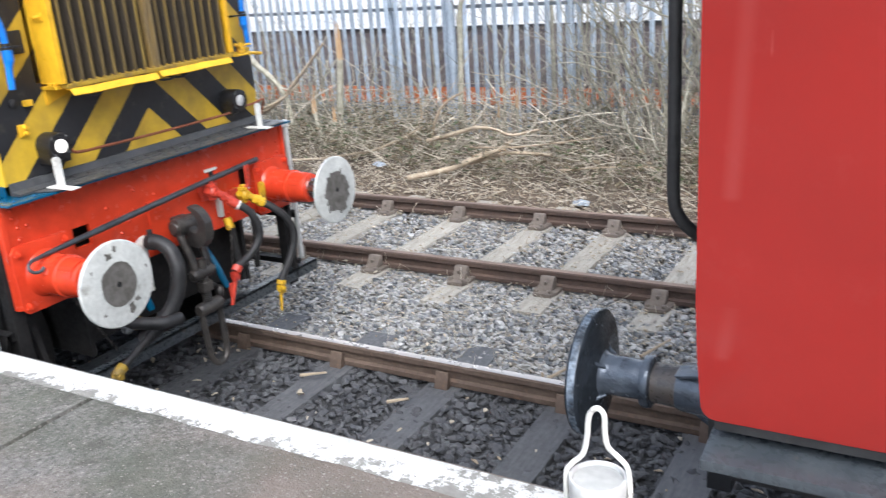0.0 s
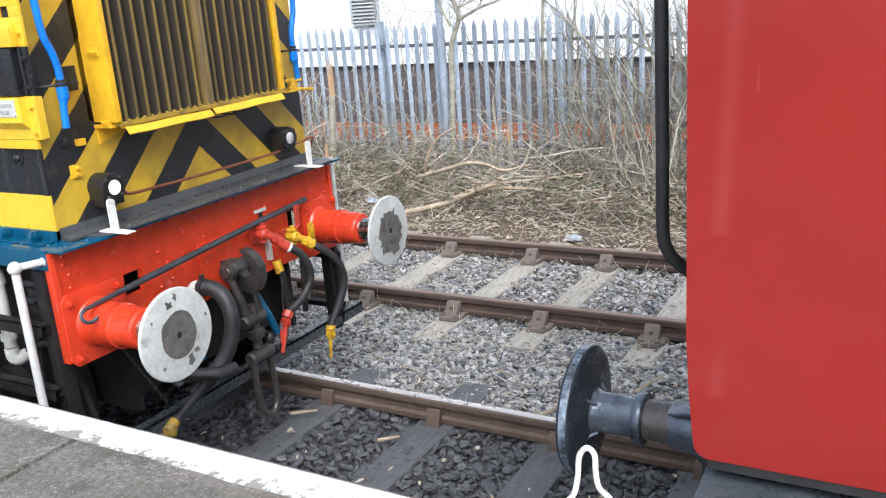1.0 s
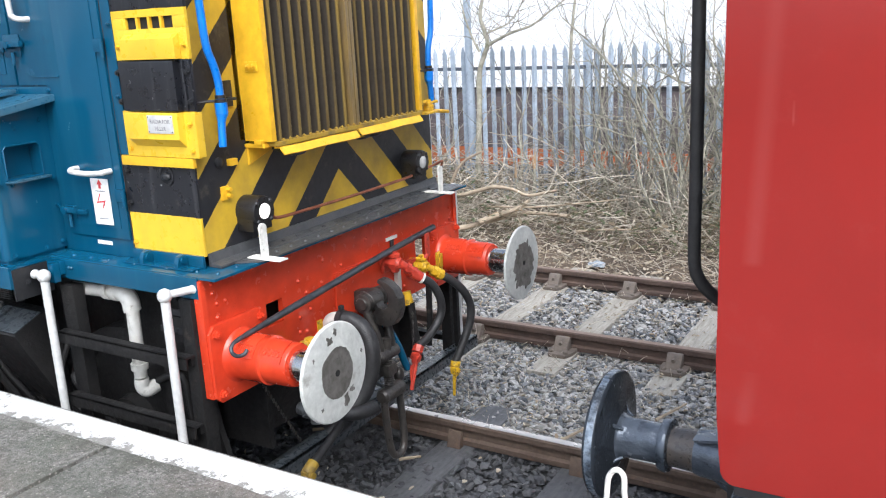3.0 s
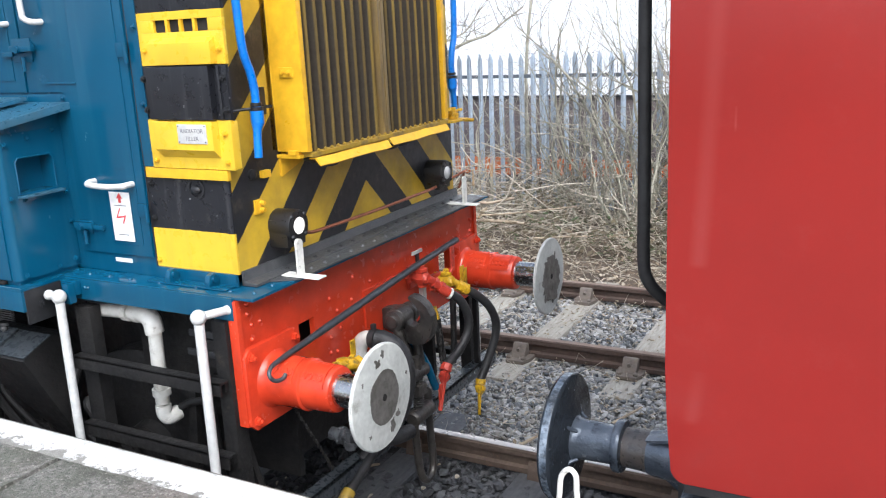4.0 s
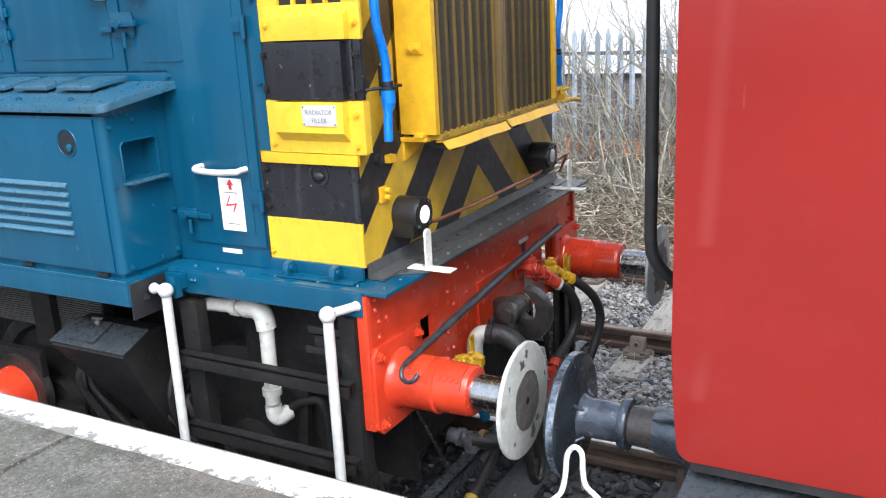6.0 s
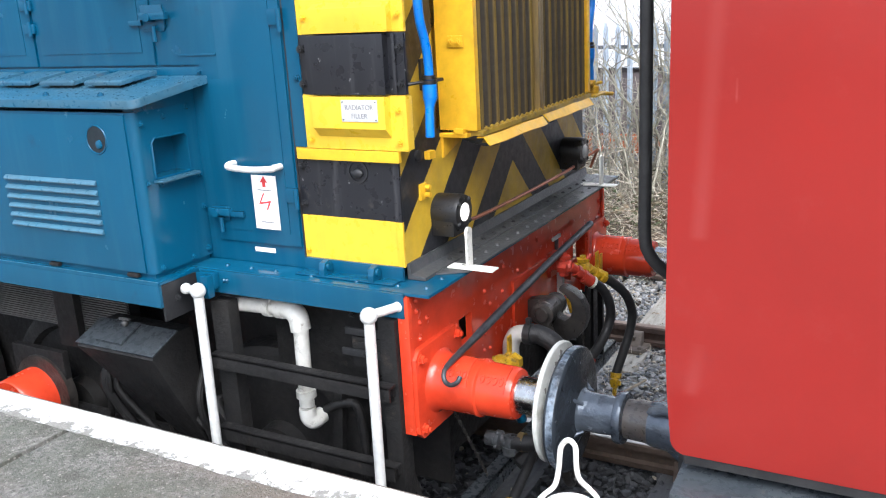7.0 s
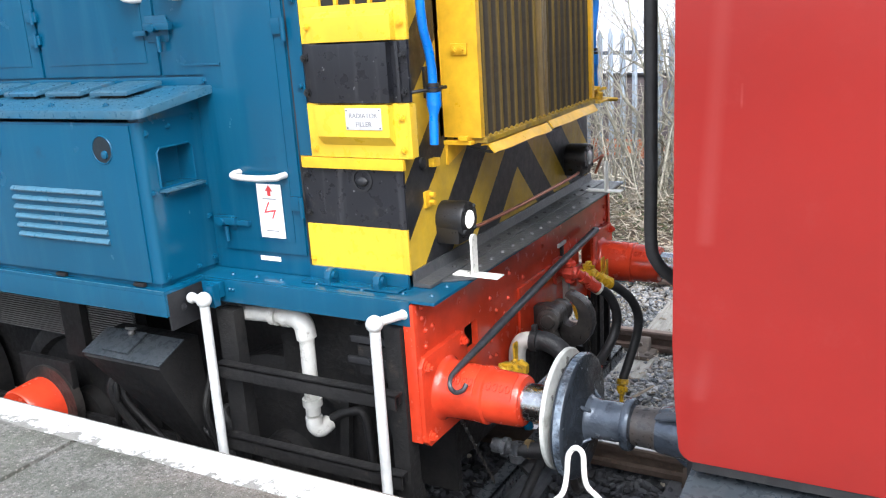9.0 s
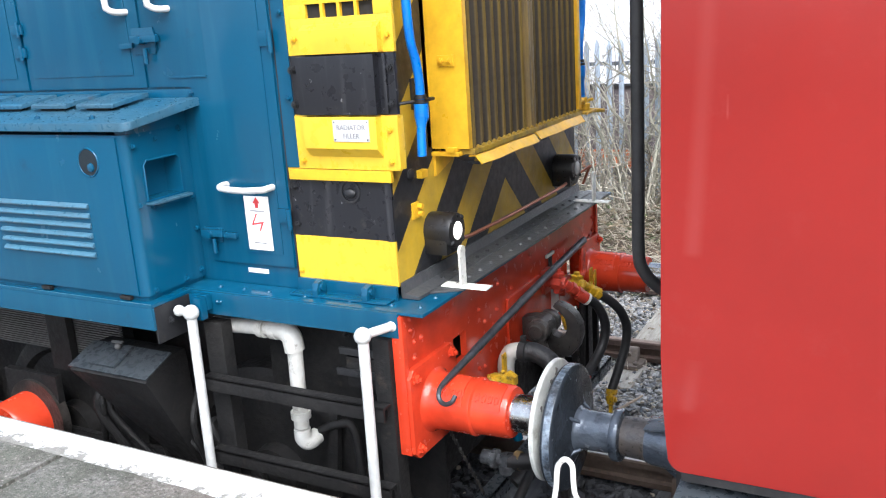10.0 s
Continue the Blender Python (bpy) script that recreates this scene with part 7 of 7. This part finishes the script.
log([(-6.6, 5.5, -0.02), (-6.1, 5.7, 0.15), (-5.7, 5.8, 0.35)], 0.018, "thin dead branch on the brush")
log([(-7.6, 5.2, -0.05), (-6.9, 5.3, 0.0), (-6.2, 5.6, 0.08)], 0.020, "thin dead branch on the brush")

rb = random.Random(77)


def brush_lines(n, x0, x1, y0, y1, hmax, lmin, lmax, rmax):
    out = []
    for _ in range(n):
        x, y = rb.uniform(x0, x1), y0 + (y1 - y0) * rb.random() ** 0.6
        f = min(max((y - 4.7) / 1.9, 0.02), 1) ** 1.4
        z = ground_height(x, y) + rb.random() ** 1.6 * hmax * f
        a, L = rb.uniform(0, 6.28), rb.uniform(lmin, lmax)
        el = rb.gauss(0.1, 0.45)
        d = Vector((math.cos(a) * math.cos(el), math.sin(a) * math.cos(el) * 0.7, math.sin(el)))
        p = Vector((x, y, z)) - d * L / 2
        k = 4
        rr = rb.uniform(0.0018, rmax)
        ln = []
        for i in range(k + 1):
            ln.append((p.copy(), rr * (1 - 0.5 * i / k)))
            d = (d + Vector((rb.gauss(0, 0.16), rb.gauss(0, 0.16), rb.gauss(0, 0.16)))).normalized()
            p = p + d * L / k
            p.z = max(p.z, ground_height(p.x, p.y) + 0.004)
        out.append(ln)
    return out


me = strands(brush_lines(4600, -11, 1.0, 4.5, 7.1, 0.62, 0.12, 0.7, 0.0065) + brush_lines(1000, -11, 1.0, 5.2, 7.1, 0.95, 0.4, 1.4, 0.011), 3)
me.materials.append(M["twig"])
tagged(new("brushwood", me), "tangled cut twigs and dead stems covering the bank", "brushwood", kind="stuff")
me = strands(brush_lines(1100, -9, 0.5, 0.85, 2.6, 0.02, 0.05, 0.24, 0.0036) + brush_lines(1300, -9, 0.5, 2.4, 4.9, 0.02, 0.05, 0.34, 0.0038), 3)
for v in me.vertices:
    v.co.z += 0.055
me.materials.append(M["twig"])
tagged(new("scattered_twigs", me), "small dead twigs scattered over the ballast", "twigs", kind="stuff")

# leaf and chip litter
verts, faces = [], []


def flake(p, size, r):
    a, t, l = r.uniform(0, 6.28), r.uniform(-0.5, 0.5), r.uniform(-0.5, 0.5)
    q = Euler((t, l, a)).to_matrix()
    w = size * r.uniform(0.25, 0.6)
    i = len(verts)
    for u, v, h in ((-size, -w * 0.4, 0), (0, -w, 0.004), (size, -w * 0.3, 0), (size * 0.9, w * 0.5, 0.003), (0, w, 0.006), (-size * 0.9, w * 0.5, 0)):
        verts.append(tuple(Vector(p) + q @ Vector((u, v, h))))
    for u, v, h in ((-size, -w * 0.4, -0.006), (0, -w, -0.002), (size, -w * 0.3, -0.006), (size * 0.9, w * 0.5, -0.003), (0, w, 0.0), (-size * 0.9, w * 0.5, -0.006)):
        verts.append(tuple(Vector(p) + q @ Vector((u, v, h))))
    faces.append(tuple(range(i, i + 6)))
    faces.append(tuple(range(i + 11, i + 5, -1)))
    for k in range(6):
        faces.append((i + k, i + 6 + k, i + 6 + (k + 1) % 6, i + (k + 1) % 6))


rc = random.Random(9)
for _ in range(3600):
    x, y = rc.uniform(-11, 1), 4.10 + abs(rc.gauss(0, 0.9))
    flake((x, y, ground_height(x, y) + rc.uniform(0.01, 0.05)), rc.uniform(0.010, 0.040), rc)
for _ in range(2300):
    x, y = rc.uniform(-8, 0.5), 4.2 - 3.3 * rc.random() ** 1.5
    flake((x, y, -0.138 + rc.uniform(0, 0.02)), rc.uniform(0.005, 0.020), rc)
for _ in range(110):
    x, y = rc.uniform(-6, 0.5), rc.uniform(-0.6, 0.65)
    flake((x, y, -0.125 + rc.uniform(0, 0.02)), rc.uniform(0.008, 0.030), rc)
me = bpy.data.meshes.new("wood_chips")
me.from_pydata(verts, [], faces)
me.materials.append(M["chips"])
tagged(new("wood_chips", me), "pale wood chips and dry leaves scattered over ballast and earth", "wood chips", kind="stuff")
verts, faces = [], []
for _ in range(8500):
    x, y = rc.uniform(-10, 0.5), rc.uniform(5.0, 7.0)
    clump = noise.noise(Vector((x * 1.1, y * 1.1, 5)))
    if clump > -0.08:
        flake((x, y, ground_height(x, y) + rc.uniform(0.03, 0.45)), rc.uniform(0.015, 0.045), rc)
me = bpy.data.meshes.new("bramble_leaves")
me.from_pydata(verts, [], faces)
me.materials.append(M["leaf"])
tagged(new("bramble_leaves", me), "sparse dull green bramble leaves among the twigs", "leaves", kind="stuff")


def rag(x, y, z, size, seed, lab):
    bm = bmesh.new()
    bmesh.ops.create_icosphere(bm, subdivisions=3, radius=1.0)
    for v in bm.verts:
        n = noise.noise(v.co * 1.8 + Vector((seed, 0, 0)))
        v.co = Vector((v.co.x * size * (1 + 0.5 * n), v.co.y * size * 0.7 * (1 + 0.6 * n), max(v.co.z, -0.3) * size * 0.38 * (1 + 0.9 * n))) + Vector((x, y, z))
    single("plastic_litter", bm, M["litter"], (x, y, z), lab, "litter")


rag(-3.20, 4.62, -0.13, 0.085, 1, "crumpled clear plastic sheet on the leaf litter")
rag(-5.98, 5.15, 0.0, 0.075, 5, "crumpled white plastic bag on the bank")

# a few larger splinters on the platform track
for pts in (([(-3.45, 0.42, -0.10), (-3.30, 0.50, -0.09)]), ([(-1.99, 0.93, -0.10), (-1.85, 1.22, -0.07)]), ([(-1.56, 1.42, -0.09), (-1.44, 1.66, -0.06)]), ([(-2.75, 0.35, -0.11), (-2.64, 0.42, -0.10)])):
    bm = bmesh.new()
    tube(bm, pts, lambda t: 0.012 * (1 - 0.4 * t), 6, False)
    single("wood_splinter", bm, M["log"], pts[0], "pale wood splinter lying on the ballast", "splinter", "wood splinters")

# ---- ballast: loose stones ----
ico = bmesh.new()
bmesh.ops.create_icosphere(ico, subdivisions=1, radius=1.0)
ico_v = np.array([v.co[:] for v in ico.verts])
ico_f = np.array([[v.index for v in f.verts] for f in ico.faces])
ico.free()
nr = np.random.RandomState(12)
shapes = []
for _ in range(24):
    s = np.sign(ico_v) * np.abs(ico_v) ** 0.7 * (0.55 + 0.75 * nr.rand(12, 1)) * np.array([1.1, 0.45 + 0.4 * nr.rand(), 0.30 + 0.4 * nr.rand()])
    shapes.append(s)


def stones(name, centres, sizes, material, lab):
    n = len(centres)
    ang = nr.rand(n, 3) * np.array([6.28, 1.0, 1.0]) - np.array([0, 0.5, 0.5])
    V = np.empty((n, 12, 3))
    pick = nr.randint(0, len(shapes), n)
    ca, sa, cb, sb_, cc, sc = np.cos(ang[:, 0]), np.sin(ang[:, 0]), np.cos(ang[:, 1]), np.sin(ang[:, 1]), np.cos(ang[:, 2]), np.sin(ang[:, 2])
    base_v = np.array(shapes)[pick] * sizes[:, None, None]
    x, y, z = base_v[..., 0], base_v[..., 1], base_v[..., 2]
    y, z = y * cb[:, None] - z * sb_[:, None], y * sb_[:, None] + z * cb[:, None]
    x, z = x * cc[:, None] + z * sc[:, None], -x * sc[:, None] + z * cc[:, None]
    x, y = x * ca[:, None] - y * sa[:, None], x * sa[:, None] + y * ca[:, None]
    V[..., 0], V[..., 1], V[..., 2] = x + centres[:, 0:1], y + centres[:, 1:2], z + centres[:, 2:3]
    F = (ico_f[None] + 12 * np.arange(n)[:, None, None]).reshape(-1, 3)
    me = bpy.data.meshes.new(name)
    me.vertices.add(n * 12)
    me.vertices.foreach_set("co", V.ravel())
    me.loops.add(F.size)
    me.loops.foreach_set("vertex_index", F.ravel().astype(np.int32))
    me.polygons.add(len(F))
    me.polygons.foreach_set("loop_start", np.arange(0, F.size, 3, dtype=np.int32))
    me.update(calc_edges=True)
    me.shade_flat()
    me.materials.append(material)
    return tagged(new(name, me), lab, "ballast", kind="stuff")


def scatter(n, x0, x1, y0, y1, zc, size, spread):
    c = np.stack([nr.uniform(x0, x1, n), nr.uniform(y0, y1, n), np.full(n, zc) + nr.uniform(-0.022, 0.012, n)], 1)
    return c, size * (1 + spread * (nr.rand(n) - 0.4))


dark_c, dark_s = scatter(19000, -8.0, 1.2, -1.35, 0.95, -0.170, 0.0205, 1.3)
stones("oily_ballast", dark_c, dark_s, M["ballast_dark"], "oily black ballast stones between the rails")
g1, s1 = scatter(36000, -8.0, 1.0, 0.82, 2.35, -0.172, 0.0150, 1.7)
g2, s2 = scatter(36000, -9.0, 1.0, 2.35, 4.35, -0.178, 0.0150, 1.7)
fade = nr.rand(len(g1)) < np.clip((g1[:, 1] - 0.78) / 0.25, 0, 1)
gc, gs = np.concatenate([g1[fade], g2]), np.concatenate([s1[fade], s2])
stones("grey_ballast", gc, gs, M["ballast_grey"], "mixed grey and brown ballast stones around the far track")


# ---- what moves ----
def motions():
    run = [(0.0, -2.360), (0.5, -2.114), (1.0, -1.895), (1.5, -1.700), (2.0, -1.546), (2.5, -1.385), (4.0, -0.750), (4.5, -0.582), (5.0, -0.434), (5.5, -0.308),
           (6.0, -0.188), (6.4, -0.090), (6.6, -0.043), (6.8, -0.014), (7.0, 0.003), (7.5, 0.0), (10.0, 0.0)]
    walk(loco, [(t, pose(-3.0 + s, 0, 0)) for t, s in run])
    # the buffer rams of both vehicles give way once the heads meet
    for h in HEADS:
        walk(h, [(0.0, pose(0, 0, 0)), (6.4, pose(0, 0, 0)), (6.6, pose(-0.006, 0, 0)), (6.8, pose(-0.031, 0, 0)), (7.0, pose(-0.044, 0, 0)), (7.5, pose(-0.043, 0, 0)), (10.0, pose(-0.043, 0, 0))])
    for h in COACH_HEADS:
        walk(h, [(0.0, pose(-0.015, 0, 0)), (6.4, pose(-0.015, 0, 0)), (6.6, pose(-0.008, 0, 0)), (6.8, pose(-0.003, 0, 0)), (7.0, pose(0, 0, 0)), (10.0, pose(0, 0, 0))])


motions()
